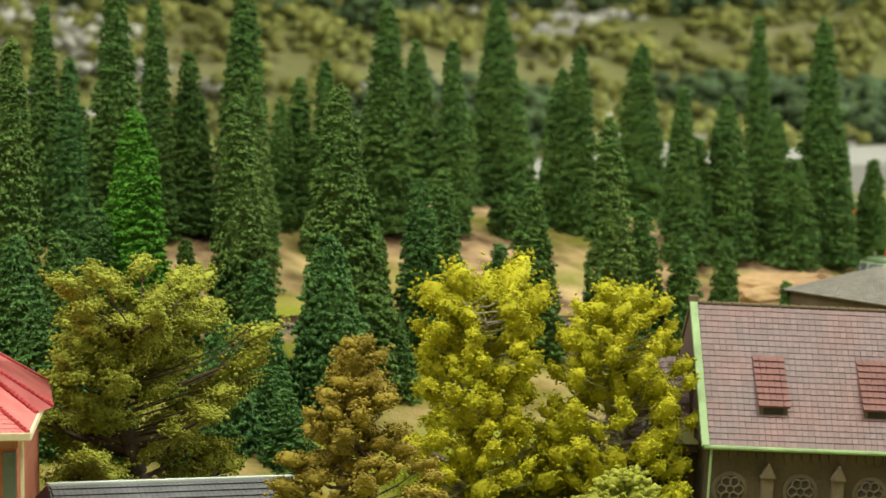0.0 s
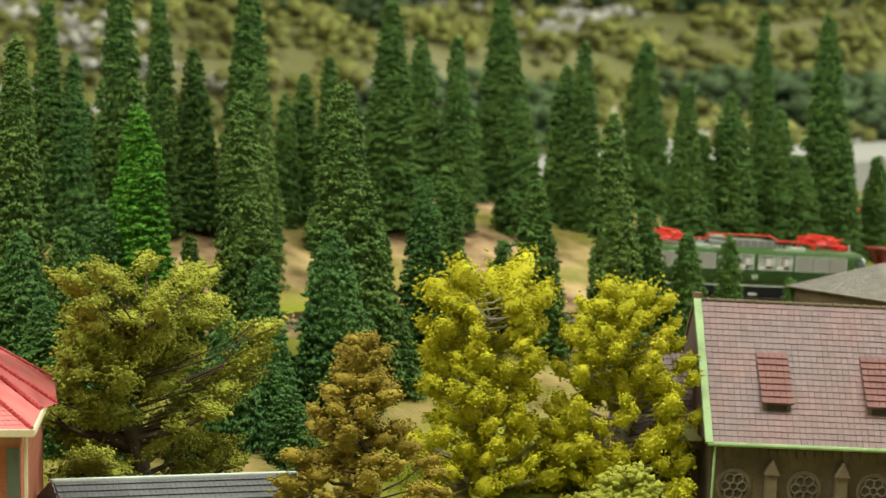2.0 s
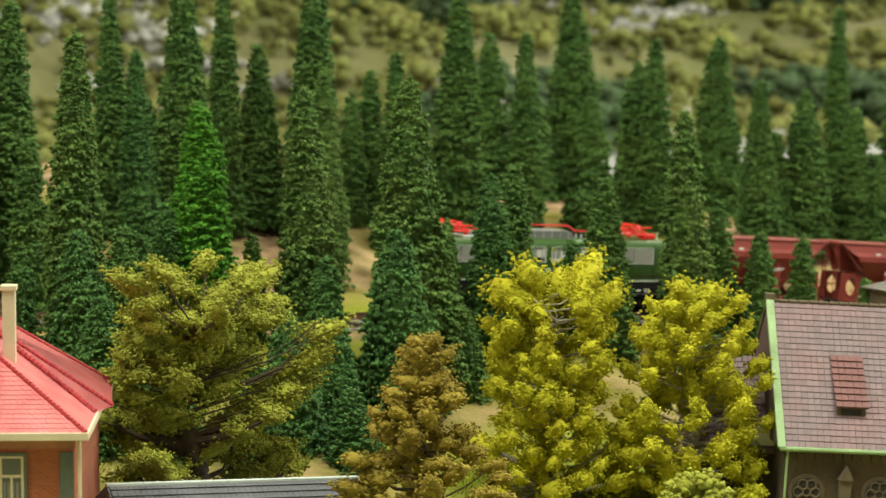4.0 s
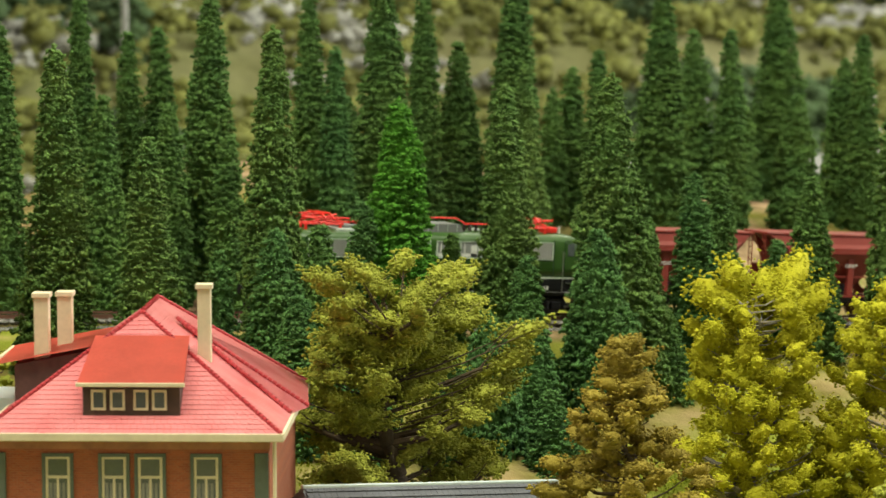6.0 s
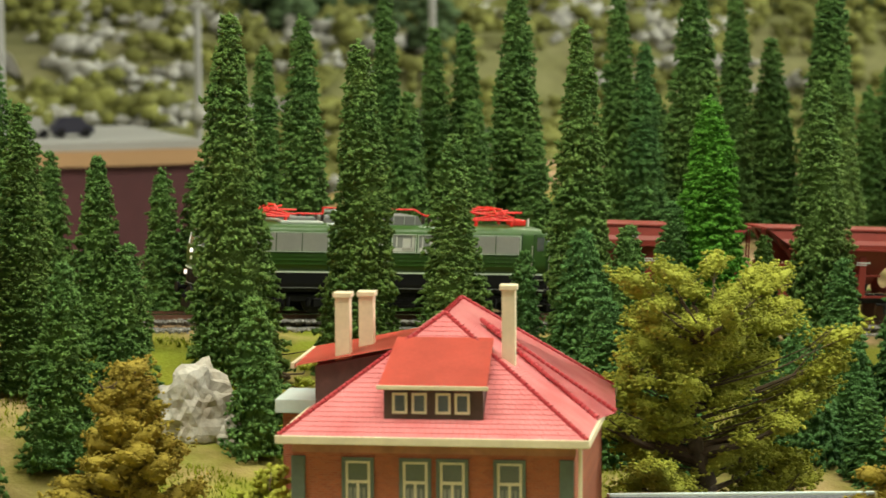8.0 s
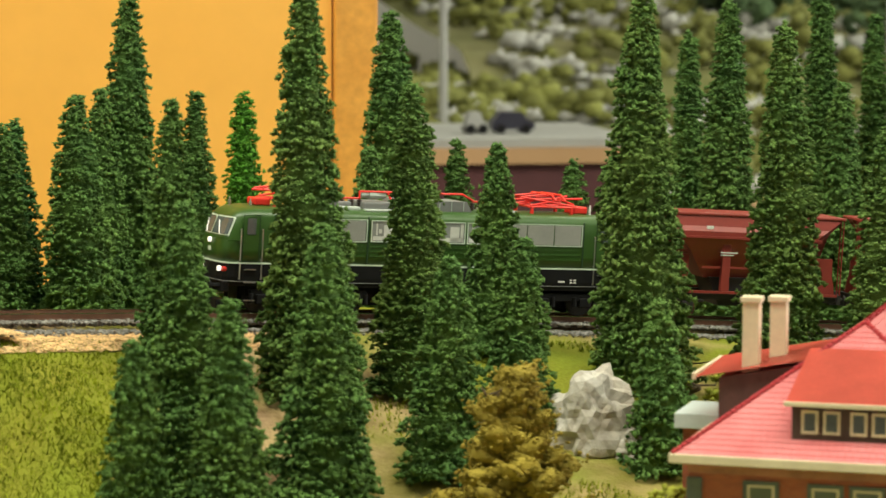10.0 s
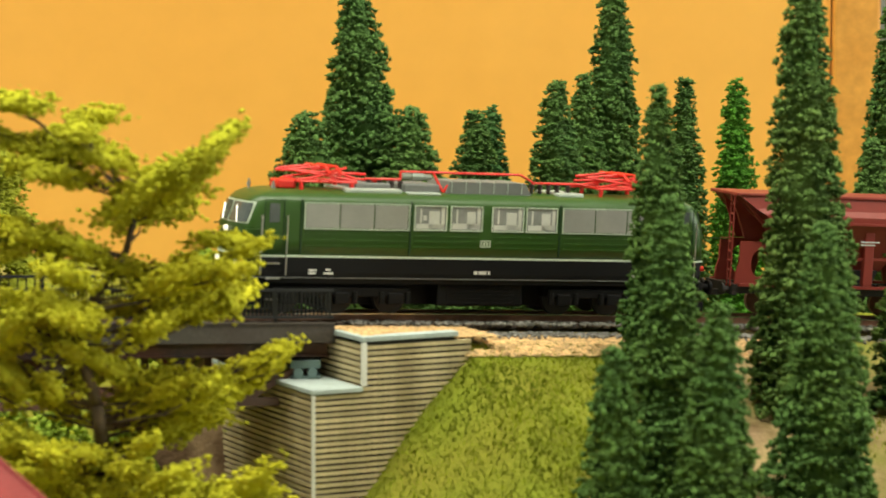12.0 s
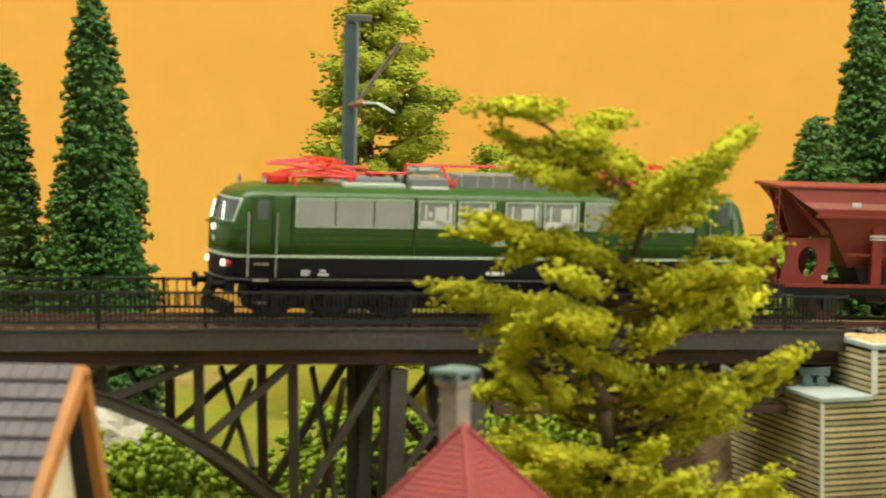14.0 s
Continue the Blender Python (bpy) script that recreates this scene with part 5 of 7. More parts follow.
def make_red_house():
    """A two-storey brick house, hipped red roof, front dormer. Local frame: front-left eave corner, x along the front, y into the depth."""
    t = thing("brick_house", "red brick model house with a glossy red hipped roof", "house", pose(0.2864, 1.0310, -0.0124, 0, 0, -28))
    w, dep, o = 0.1262, 0.150, 0.0055
    zf = -0.090
    bm = bmesh.new()
    box(bm, o, w - o, o, dep - o, zf, -0.0022)
    body = part("wall", bm, M["house_brick"], t, "red brick wall")
    # eaves: cream gutter board all round
    for b in ((-0.001, w + 0.001, -0.0012, 0.0010, -0.0030, 0.0004), (-0.001, w + 0.001, dep - 0.001, dep + 0.0012, -0.0030, 0.0004), (-0.0012, 0.0010, 0.0012, dep - 0.0012, -0.0030, 0.0004), (w - 0.0010, w + 0.0012, 0.0012, dep - 0.0012, -0.0030, 0.0004)):
        bm = bmesh.new()
        box(bm, *b, 0.0003)
        part("gutter", bm, M["cream"], t, "cream eaves board")
    bm = bmesh.new()
    box(bm, 0.0012, w - 0.0012, 0.0012, dep - 0.0012, -0.0028, -0.0004)
    part("soffit", bm, M["cream"], t)
    zr, r0, r1 = 0.0438, 0.060, 0.115
    c = w / 2 - 0.002
    A_, B_, C_, D_ = (0, 0, 0), (w, 0, 0), (w, dep, 0), (0, dep, 0)
    P_, Q_ = (c, r0, zr), (c, r1, zr)
    bm = bmesh.new()
    for f in ((A_, B_, P_), (B_, C_, Q_, P_), (C_, D_, Q_), (D_, A_, P_, Q_)):
        quad(bm, *f)
    quad(bm, D_, C_, B_, A_)
    bmesh.ops.remove_doubles(bm, verts=bm.verts, dist=1e-6)
    roof = part("roof", bm, M["red_plain"], t, "red hipped roof")
    tile_part("roof_tile", [tiles(A_, B_, P_, P_, 26, 44, 0.00022, 0.0002), tiles(B_, C_, Q_, P_, 26, 46, 0.00022, 0.0002), tiles(D_, A_, P_, Q_, 26, 46, 0.00022, 0.0002)], M["tile_red"], roof, "glossy red tile courses")
    tile_me = bmesh.new()
    rod(tile_me, (-0.0011, 0, 0), (0.0011, 0, 0), 0.0011, 0.00085, seg=8)
    tile_me = mesh_from(tile_me, "ridge_tile", M["ridge_red"])
    for a, b in ((A_, P_), (B_, P_), (C_, Q_), (P_, Q_)):
        a, b = Vector(a), Vector(b)
        n = int((b - a).length / 0.0024)
        q = (b - a).to_track_quat("X", "Z").to_matrix().to_4x4()
        for k in range(n):
            p = a.lerp(b, (k + 0.5) / n)
            piece("ridge_tile", tile_me, roof, Matrix.Translation(p + Vector((0, 0, 0.0005))) @ q)
    # second hip line on the side slope, over the stair wing
    bm = bmesh.new()
    s0, s1, s2 = Vector((w, 0.052, 0.0008)), Vector((w + 0.006, 0.075, 0.0)), Vector((c + 0.012, 0.085, zr - 0.006))
    quad(bm, tuple(s0), tuple(s1), tuple(s2))
    quad(bm, tuple(s1), (w, dep, 0.0008), tuple(s2))
    bmesh.ops.solidify(bm, geom=bm.faces[:], thickness=-0.0012)
    part("side_hip", bm, M["tile_red"], roof)
    for a, b in ((s0, s2), (s1, s2)):
        n = int((b - a).length / 0.0024)
        q = (b - a).to_track_quat("X", "Z").to_matrix().to_4x4()
        for k in range(n):
            piece("ridge_tile", tile_me, roof, Matrix.Translation(a.lerp(b, (k + 0.5) / n) + Vector((0, 0, 0.0006))) @ q)
    # front dormer
    bm = bmesh.new()
    prism_pts = [(0.0085, 0.0), (0.045, 0.0), (0.045, 0.0315), (0.0085, 0.0192)]
    f = [bm.verts.new((0.0425, y, z)) for y, z in prism_pts]
    g = [bm.verts.new((0.0832, y, z)) for y, z in prism_pts]
    for k in range(4):
        bm.faces.new((f[k], f[(k + 1) % 4], g[(k + 1) % 4], g[k]))
    bm.faces.new(f[::-1])
    bm.faces.new(g)
    bmesh.ops.recalc_face_normals(bm, faces=bm.faces)
    dm = part("dormer", bm, M["dormer_dark"], t, "dark timber dormer with four small windows")
    bm = bmesh.new()
    v = [(0.0405, 0.0055, 0.0203), (0.0852, 0.0055, 0.0203), (0.0832, 0.0470, 0.0352), (0.0425, 0.0470, 0.0352)]
    quad(bm, *v)
    bmesh.ops.solidify(bm, geom=bm.faces[:], thickness=0.0010)
    bmesh.ops.recalc_face_normals(bm, faces=bm.faces)
    part("dormer_roof", bm, M["red_plain"], dm, "plain red sloping dormer roof")
    bm = bmesh.new()
    box(bm, 0.0400, 0.0857, 0.0048, 0.0060, 0.0190, 0.0207, 0.0002)
    part("dormer_gutter", bm, M["cream"], dm)
    for x in (0.0462, 0.0542, 0.0640, 0.0718):
        bm = bmesh.new()
        frame_box(bm, x + 0.0008, x + 0.0050, 0.0098, 0.0164, 0.0084, 0.0010, -0.0006)
        wn = part("dormer_window", bm, M["cream"], dm, "cream-framed small window")
        bm = bmesh.new()
        box(bm, x + 0.0008, x + 0.0050, 0.0081, 0.0084, 0.0098, 0.0164)
        part("pane", bm, M["pane"], wn)
    # side dormer with a long shed roof, dark boarded wall
    bm = bmesh.new()
    f = [bm.verts.new(p) for p in ((0.004, 0.066, 0.001), (0.004, 0.115, 0.001), (0.004, 0.115, 0.0208), (0.004, 0.066, 0.0196))]
    g = [bm.verts.new(p) for p in ((0.040, 0.066, 0.001), (0.040, 0.115, 0.001), (0.040, 0.115, 0.0272), (0.040, 0.066, 0.0264))]
    for k in range(4):
        bm.faces.new((f[k], f[(k + 1) % 4], g[(k + 1) % 4], g[k]))
    bm.faces.new(f[::-1])
    bm.faces.new(g)
    bmesh.ops.recalc_face_normals(bm, faces=bm.faces)
    sd = part("side_dormer", bm, M["dormer_dark"], t, "dark boarded side dormer")
    bm = bmesh.new()
    quad(bm, (-0.005, 0.0635, 0.0198), (0.043, 0.0635, 0.0290), (0.043, 0.118, 0.0304), (-0.005, 0.118, 0.0212))
    bmesh.ops.solidify(bm, geom=bm.faces[:], thickness=-0.0014)
    bmesh.ops.recalc_face_normals(bm, faces=bm.faces)
    part("side_dormer_roof", bm, M["red_plain"], sd, "plain red shed roof")
    bm = bmesh.new()
    box(bm, -0.0060, -0.0046, 0.0630, 0.1182, 0.0188, 0.0212)
    part("side_gutter", bm, M["cream"], sd)
    bm = bmesh.new()
    box(bm, -0.016, 0.0035, 0.078, 0.112, -0.0030, 0.0032, 0.0004)
    part("porch_roof", bm, M["zinc"], t, "pale zinc porch roof")
    bm = bmesh.new()
    box(bm, -0.013, 0.0052, 0.081, 0.109, zf, -0.0032)
    part("porch", bm, M["house_brick"], t)
    # chimneys
    for x, y, z0, z1, s in ((0.0893, 0.050, 0.022, 0.0574, 0.0028), (0.0151, 0.074, 0.018, 0.0507, 0.0032), (0.0225, 0.092, 0.020, 0.0492, 0.0032)):
        bm = bmesh.new()
        box(bm, x - s, x + s, y - s, y + s, z0, z1 - 0.002, 0.0003)
        ch = part("chimney", bm, M["cream"], t, "slim cream chimney")
        bm = bmesh.new()
        box(bm, x - s - 0.0008, x + s + 0.0008, y - s - 0.0008, y + s + 0.0008, z1 - 0.0022, z1, 0.0003)
        part("chimney_cap", bm, M["cream"], ch)
    # windows with shutters on the front
    yf = o
    for x0, n in ((0.0250, 1), (0.0486, 2), (0.0872, 1)):
        for k in range(n):
            xa = x0 + 0.0005 + k * 0.0152
            ww = 0.0132
            bm = bmesh.new()
            frame_box(bm, xa + 0.0014, xa + ww - 0.0014, -0.0420, -0.0104, yf, 0.0014, -0.0010)
            wn = part("window", bm, M["shutter"], t, "tall window in a grey-green surround")
            bm = bmesh.new()
            frame_box(bm, xa + 0.0026, xa + ww - 0.0026, -0.0410, -0.0114, yf, 0.0011, -0.0006)
            box(bm, xa + 0.0026, xa + ww - 0.0026, yf - 0.0007, yf, -0.0196, -0.0184)
            box(bm, xa + ww / 2 - 0.0005, xa + ww / 2 + 0.0005, yf - 0.0006, yf, -0.0410, -0.0196)
            part("casement", bm, M["cream"], wn, "cream casement")
            bm = bmesh.new()
            box(bm, xa + 0.0026, xa + ww - 0.0026, yf - 0.0003, yf + 0.001, -0.0410, -0.0114)
            part("pane", bm, M["pane"], wn)
            bm = bmesh.new()
            for j in range(4):
                q = xa + 0.0030 + j * 0.0018
                box(bm, q, q + 0.0012, yf - 0.0005, yf - 0.0003, -0.0400, -0.0215)
            part("curtain", bm, M["curtain"], wn, "pale pleated curtain")
    for x in (0.0046, 0.1146):
        bm = bmesh.new()
        box(bm, x, x + 0.0058, yf - 0.0012, yf, -0.045, -0.0086, 0.0003)
        part("shutter", bm, M["shutter"], t, "grey-green shutter")
    bm = bmesh.new()
    rod(bm, (w - 0.0030, 0.0030, zf), (w - 0.0030, 0.0030, -0.0030), 0.0008, seg=8)
    part("downpipe", bm, M["cream"], t)
    bm = bmesh.new()
    box(bm, o - 0.0006, w - o + 0.0006, o - 0.0008, o, -0.0072, -0.0030)
    part("frieze", bm, M["mortar"], t)
    return t


make_red_house()


def make_church():
    t = thing("stone_church", "brown sandstone model church with a purple tiled roof and copper-green trim", "church", pose(0.8426, 1.08, -0.0707, 0, 3.2, -25))
    L_, hd, zr = 0.230, 0.055, 0.0712
    bm = bmesh.new()
    box(bm, 0.003, L_, 0.004, 2 * hd - 0.004, -0.075, -0.0006)
    wall = part("wall", bm, M["church_stone"], t, "brown sandstone wall")
    bm = bmesh.new()
    f = [bm.verts.new(p) for p in ((0, 0, 0), (0, 2 * hd, 0), (0, hd, zr))]
    g = [bm.verts.new((L_, p.co.y, p.co.z)) for p in f]
    for k in range(3):
        bm.faces.new((f[k], g[k], g[(k + 1) % 3], f[(k + 1) % 3]))
    bm.faces.new(f[::-1])
    bm.faces.new(g)
    bmesh.ops.recalc_face_normals(bm, faces=bm.faces)
    roof = part("roof", bm, M["slate"], t, "steep purple tiled roof")
    m = mat("church_tiles", (0.185, 0.125, 0.145), 0.5, vary=0.2, scale=40, fine=500, per="island", per_amount=0.13, dark=(0.215, 0.120, 0.130))
    tile_part("roof_tile", [tiles((0, 0, 0), (L_, 0, 0), (L_, hd, zr), (0, hd, zr), 24, 66, 0.0004, 0.0003)], m, roof, "purple-grey roof tiles")
    rt = bmesh.new()
    rod(rt, (-0.0026, 0, 0), (0.0026, 0, 0), 0.0013, 0.0010, seg=8)
    rt = mesh_from(rt, "ridge_tile", M["church_trim"])
    for k in range(40):
        piece("ridge_tile", rt, roof, pose(0.003 + k * 0.0056, hd, zr + 0.0004))
    bm = bmesh.new()
    n = Vector((0, -zr, hd)).normalized() * 0.0012
    a, b = Vector((0.0008, -0.001, -0.001)), Vector((0.0008, hd, zr))
    bar(bm, a + n, b + n, 0.0042, 0.0022)
    part("verge", bm, M["copper"], roof, "pale green verge board")
    bm = bmesh.new()
    bar(bm, (0.0008, 2 * hd, 0.0), (0.0008, hd, zr), 0.0034, 0.002)
    part("verge", bm, M["church_trim"], roof)
    bm = bmesh.new()
    box(bm, -0.0015, 0.0035, hd - 0.002, hd + 0.002, zr - 0.001, zr + 0.0045, 0.0005)
    part("finial", bm, M["church_trim"], roof, "stone finial block")
    bm = bmesh.new()
    rod(bm, (0, -0.0016, -0.0008), (L_, -0.0016, -0.0008), 0.0013, seg=8)
    part("gutter", bm, M["copper"], t, "copper-green gutter")
    bm = bmesh.new()
    rod(bm, (0.0045, -0.0006, -0.0012), (0.0045, 0.0020, -0.075), 0.0007, seg=8)
    part("downpipe", bm, M["copper"], t)
    # roof dormers
    k_ = zr / hd
    for x0 in (0.0315, 0.0905, 0.1495):
        x1 = x0 + 0.0178
        bm = bmesh.new()
        pts = ((0.0120, 0.0120 * k_), (0.0120, 0.0215), (0.0335, 0.0335 * k_ + 0.0006))
        f = [bm.verts.new((x0 + 0.0012, y, z)) for y, z in pts]
        g = [bm.verts.new((x1 - 0.0012, y, z)) for y, z in pts]
        for k in range(3):
            bm.faces.new((f[k], f[(k + 1) % 3], g[(k + 1) % 3], g[k]))
        bm.faces.new(f[::-1])
        bm.faces.new(g)
        bmesh.ops.recalc_face_normals(bm, faces=bm.faces)
        dm = part("dormer", bm, M["church_trim"], t, "small roof dormer with a red-brown tiled top")
        tile_part("dormer_tile", [tiles((x0, 0.0105, 0.0205), (x1, 0.0105, 0.0205), (x1, 0.0345, 0.0345 * k_ + 0.0010), (x0, 0.0345, 0.0345 * k_ + 0.0010), 8, 5, 0.0006, 0.0010)], M["slate_red"], dm, "red-brown dormer tiles")
        bm = bmesh.new()
        box(bm, x0 + 0.0034, x1 - 0.0034, 0.0114, 0.0120, 0.0120 * k_ + 0.0012, 0.0198)
        part("dormer_opening", bm, M["core"], dm, "dark louvred opening")
    # round windows, buttresses, arcaded frieze
    for x in (0.0169, 0.0563, 0.0954, 0.1345):
        bm = bmesh.new()
        rod(bm, (x, 0.0042, -0.0243), (x, 0.0030, -0.0243), 0.0098, seg=28)
        rw = part("round_window", bm, M["church_trim"], wall, "round traceried window")
        bm = bmesh.new()
        rod(bm, (x, 0.0032, -0.0243), (x, 0.0026, -0.0243), 0.0078, seg=24)
        part("rose_pane", bm, M["core"], rw)
        bm = bmesh.new()
        for j in range(6):
            a = j * math.pi / 3
            cx, cz = x + 0.0046 * math.cos(a), -0.0243 + 0.0046 * math.sin(a)
            for q in range(10):
                a0, a1 = q * 0.628, (q + 1) * 0.628
                rod(bm, (cx + 0.0027 * math.cos(a0), 0.0024, cz + 0.0027 * math.sin(a0)), (cx + 0.0027 * math.cos(a1), 0.0024, cz + 0.0027 * math.sin(a1)), 0.0005, seg=5)
        part("tracery", bm, M["church_trim"], rw)
    for x in (0.0372, 0.0767, 0.1160, 0.1555):
        bm = bmesh.new()
        box(bm, x - 0.0032, x + 0.0032, -0.0010, 0.0040, -0.075, -0.0165, 0.0004)
        bt = part("buttress", bm, M["church_trim"], t, "stone buttress with a gabled cap")
        bm = bmesh.new()
        prism(bm, ((x - 0.0042, -0.0168), (x + 0.0042, -0.0168), (x, -0.0088)), -0.0020, 0.0040)
        part("buttress_cap", bm, M["church_trim"], bt)
    for k in range(44):
        bm = bmesh.new()
        x = 0.005 + k * 0.0051
        prism(bm, ((x, -0.0032), (x + 0.0042, -0.0032), (x + 0.0042, -0.0062), (x + 0.0021, -0.0085), (x, -0.0062)), 0.0028, 0.0040)
        part("frieze_block", bm, M["church_stone"], wall)
    # lower wing beside the gable
    bm = bmesh.new()
    box(bm, -0.036, 0.0028, 0.030, 0.088, -0.075, -0.008)
    part("side_wing", bm, M["church_stone"], t)
    bm = bmesh.new()
    f = [bm.verts.new(p) for p in ((-0.040, 0.026, -0.0085), (-0.040, 0.092, -0.0085), (-0.034, 0.059, 0.0400))]
    g = [bm.verts.new((0.0030, p.co.y, p.co.z)) for p in f]
    for k in range(3):
        bm.faces.new((f[k], g[k], g[(k + 1) % 3], f[(k + 1) % 3]))
    bm.faces.new(f[::-1])
    bm.faces.new(g)
    bmesh.ops.recalc_face_normals(bm, faces=bm.faces)
    wr = part("wing_roof", bm, M["slate"], t, "purple roof of the side wing")
    tile_part("wing_tile", [tiles((-0.040, 0.026, -0.0085), (0.003, 0.026, -0.0085), (0.003, 0.059, 0.0400), (-0.034, 0.059, 0.0400), 16, 12, 0.0004, 0.0003)], m, wr)
    bm = bmesh.new()
    prism(bm, ((-0.0105, -0.004), (0.0035, -0.004), (-0.0035, 0.012)), 0.0295, 0.0262)
    part("wing_gable", bm, M["white"], t, "pale pinnacle gablet")
    return t


make_church()


def hip_house(name, label, cat, x0, x1, y0, y1, ze, zr, inset, ground, roof_mat, wall_mat, rows, cols, tilt=0.0):
    w, d = x1 - x0, y1 - y0
    t = thing(name, label, cat, pose(x0, y0, ze, 0, tilt, 0))
    bm = bmesh.new()
    box(bm, 0.004, w - 0.004, 0.004, d - 0.004, ground - ze, -0.0005)
    part("wall", bm, wall_mat, t)
    h = zr - ze
    A_, B_, C_, D_ = (0, 0, 0), (w, 0, 0), (w, d, 0), (0, d, 0)
    P_, Q_ = (inset, d / 2, h), (w - inset, d / 2, h)
    bm = bmesh.new()
    for f in ((A_, B_, Q_, P_), (B_, C_, Q_), (C_, D_, P_, Q_), (D_, A_, P_), (D_, C_, B_, A_)):
        quad(bm, *f)
    bmesh.ops.remove_doubles(bm, verts=bm.verts, dist=1e-6)
    roof = part("roof", bm, roof_mat, t)
    g = [tiles(A_, B_, Q_, P_, rows, cols), tiles(D_, A_, P_, P_, rows, cols // 2), tiles(B_, C_, Q_, Q_, rows, cols // 2)]
    tile_part("roof_tile", g, roof_mat, roof)
    return t, roof


def make_small_houses():
    # grey pyramid-roofed tower building behind the church
    t, roof = hip_house("grey_roofed_house", "grey tiled model house behind the church with a roof cupola", "house", 1.118, 1.290, 1.24, 1.36, -0.0290, -0.0080, 0.034, -0.150, M["pale_slate"], M["church_trim"], 14, 40, 3.0)
    bm = bmesh.new()
    box(bm, 0.045, 0.061, 0.050, 0.066, 0.008, 0.0245, 0.0005)
    for k in range(6):
        box(bm, 0.0442, 0.0618, 0.0492, 0.0668, 0.0100 + k * 0.0020, 0.0108 + k * 0.0020)
    part("cupola", bm, M["bark"], t, "brown slatted roof cupola")
    bm = bmesh.new()
    rod(bm, (0.0465, 0.051, 0.010), (0.0465, 0.051, 0.052), 0.0005)
    rod(bm, (0.0395, 0.051, 0.036), (0.0535, 0.051, 0.036), 0.0004)
    part("aerial", bm, M["chrome"], t, "thin metal aerial cross")
    # low house with a slate roof and white ridge
    t, roof = hip_house("slate_house", "low model house with a grey slate roof and white ridge", "house", 0.436, 0.572, 1.000, 1.100, -0.0865, -0.0505, 0.004, -0.135, M["grey_slate"], M["chimney_stone"], 15, 46, 3.5)
    bm = bmesh.new()
    box(bm, 0.003, 0.133, 0.0484, 0.0516, 0.0352, 0.0368, 0.0004)
    part("ridge_cap", bm, M["zinc"], roof, "pale ridge cap")
    # red pyramid roof with a stone chimney, near the gorge
    t = thing("red_roofed_house", "model house with a red pyramid roof and stone chimney", "house", pose(-0.1133, 1.0, 0.0152, 0, 0, -32))
    h, s = 0.062, 0.047
    base = [(-s, -s, -h), (s, -s, -h), (s, s, -h), (-s, s, -h)]
    bm = bmesh.new()
    for k in range(4):
        quad(bm, base[k], base[(k + 1) % 4], (0, 0, 0))
    quad(bm, *base[::-1])
    bmesh.ops.remove_doubles(bm, verts=bm.verts, dist=1e-6)
    roof = part("roof", bm, M["red_old"], t, "weathered red pyramid roof")
    tile_part("roof_tile", [tiles(base[k], base[(k + 1) % 4], (0, 0, 0), (0, 0, 0), 36, 40, 0.0003, 0.0003) for k in range(4)], M["red_old"], roof)
    for p in base:
        bm = bmesh.new()
        rod(bm, (p[0], p[1], p[2]), (0, 0, 0.0004), 0.0012, 0.0010, seg=8)
        part("ridge", bm, M["red_old"], roof)
    bm = bmesh.new()
    box(bm, -s + 0.006, s - 0.006, -s + 0.006, s - 0.006, -0.125, -h - 0.0005)
    part("wall", bm, M["house_brick"], t)
    bm = bmesh.new()
    box(bm, -0.0251, -0.0177, 0.0179, 0.0253, -0.040, 0.0085, 0.0006)
    ch = part("chimney", bm, M["chimney_stone"], t, "rough stone chimney")
    for b in ((-0.0260, -0.0168, 0.0170, 0.0262, 0.0085, 0.0102),):
        bm = bmesh.new()
        box(bm, *b, 0.0004)
        part("chimney_collar", bm, M["chimney_stone"], ch)
    bm = bmesh.new()
    box(bm, -0.0272, -0.0156, 0.0158, 0.0274, 0.0122, 0.0140, 0.0004)
    for x, y in ((-0.0248, 0.0182), (-0.0180, 0.0182), (-0.0180, 0.0250), (-0.0248, 0.0250)):
        box(bm, x - 0.0012, x + 0.0012, y - 0.0012, y + 0.0012, 0.0102, 0.0122)
    part("chimney_cap", bm, M["blue_steel"], ch, "pale blue-grey chimney slab")
    # shingled house with an orange barge board
    t = thing("shingled_house", "model house with a grey shingled roof and orange barge boards", "house", pose(-0.2315, 0.98, 0.0355))
    Lh, fd, fh, bd = 0.19, 0.10, 0.060, 0.030
    for sgn, d in ((-1, fd), (1, bd)):
        bm = bmesh.new()
        quad(bm, (0.002, 0, 0), (0.002 + 0.000 * (sgn < 0), sgn * d, -fh), (-Lh, sgn * d, -fh), (-Lh, 0, 0.0015))
        bmesh.ops.solidify(bm, geom=bm.faces[:], thickness=0.0016)
        bmesh.ops.recalc_face_normals(bm, faces=bm.faces)
        rf = part("roof", bm, M["grey_roof"], t, "grey shingled roof slope")
        if sgn < 0:
            tile_part("shingle", [tiles((-Lh, -fd, -fh), (0.002, -fd, -fh), (0.0015, 0, 0.0), (-Lh, 0, 0.0015), 13, 40, 0.0012, 0.0008)], M["grey_roof"], rf)
        bm = bmesh.new()
        bar(bm, (0.0032, 0, -0.002), (0.0032 + 0.000 * (sgn < 0), sgn * d, -fh - 0.002), 0.0034, 0.0055)
        part("barge_board", bm, M["barge"], t, "orange-brown barge board")
    bm = bmesh.new()
    prism_v = [(-fd + 0.008, -0.115), (bd - 0.008, -0.115), (bd - 0.008, -fh), (0, -0.004), (-fd + 0.008, -fh)]
    f = [bm.verts.new((-0.004, y, z)) for y, z in prism_v]
    g = [bm.verts.new((-Lh + 0.004, y, z)) for y, z in prism_v]
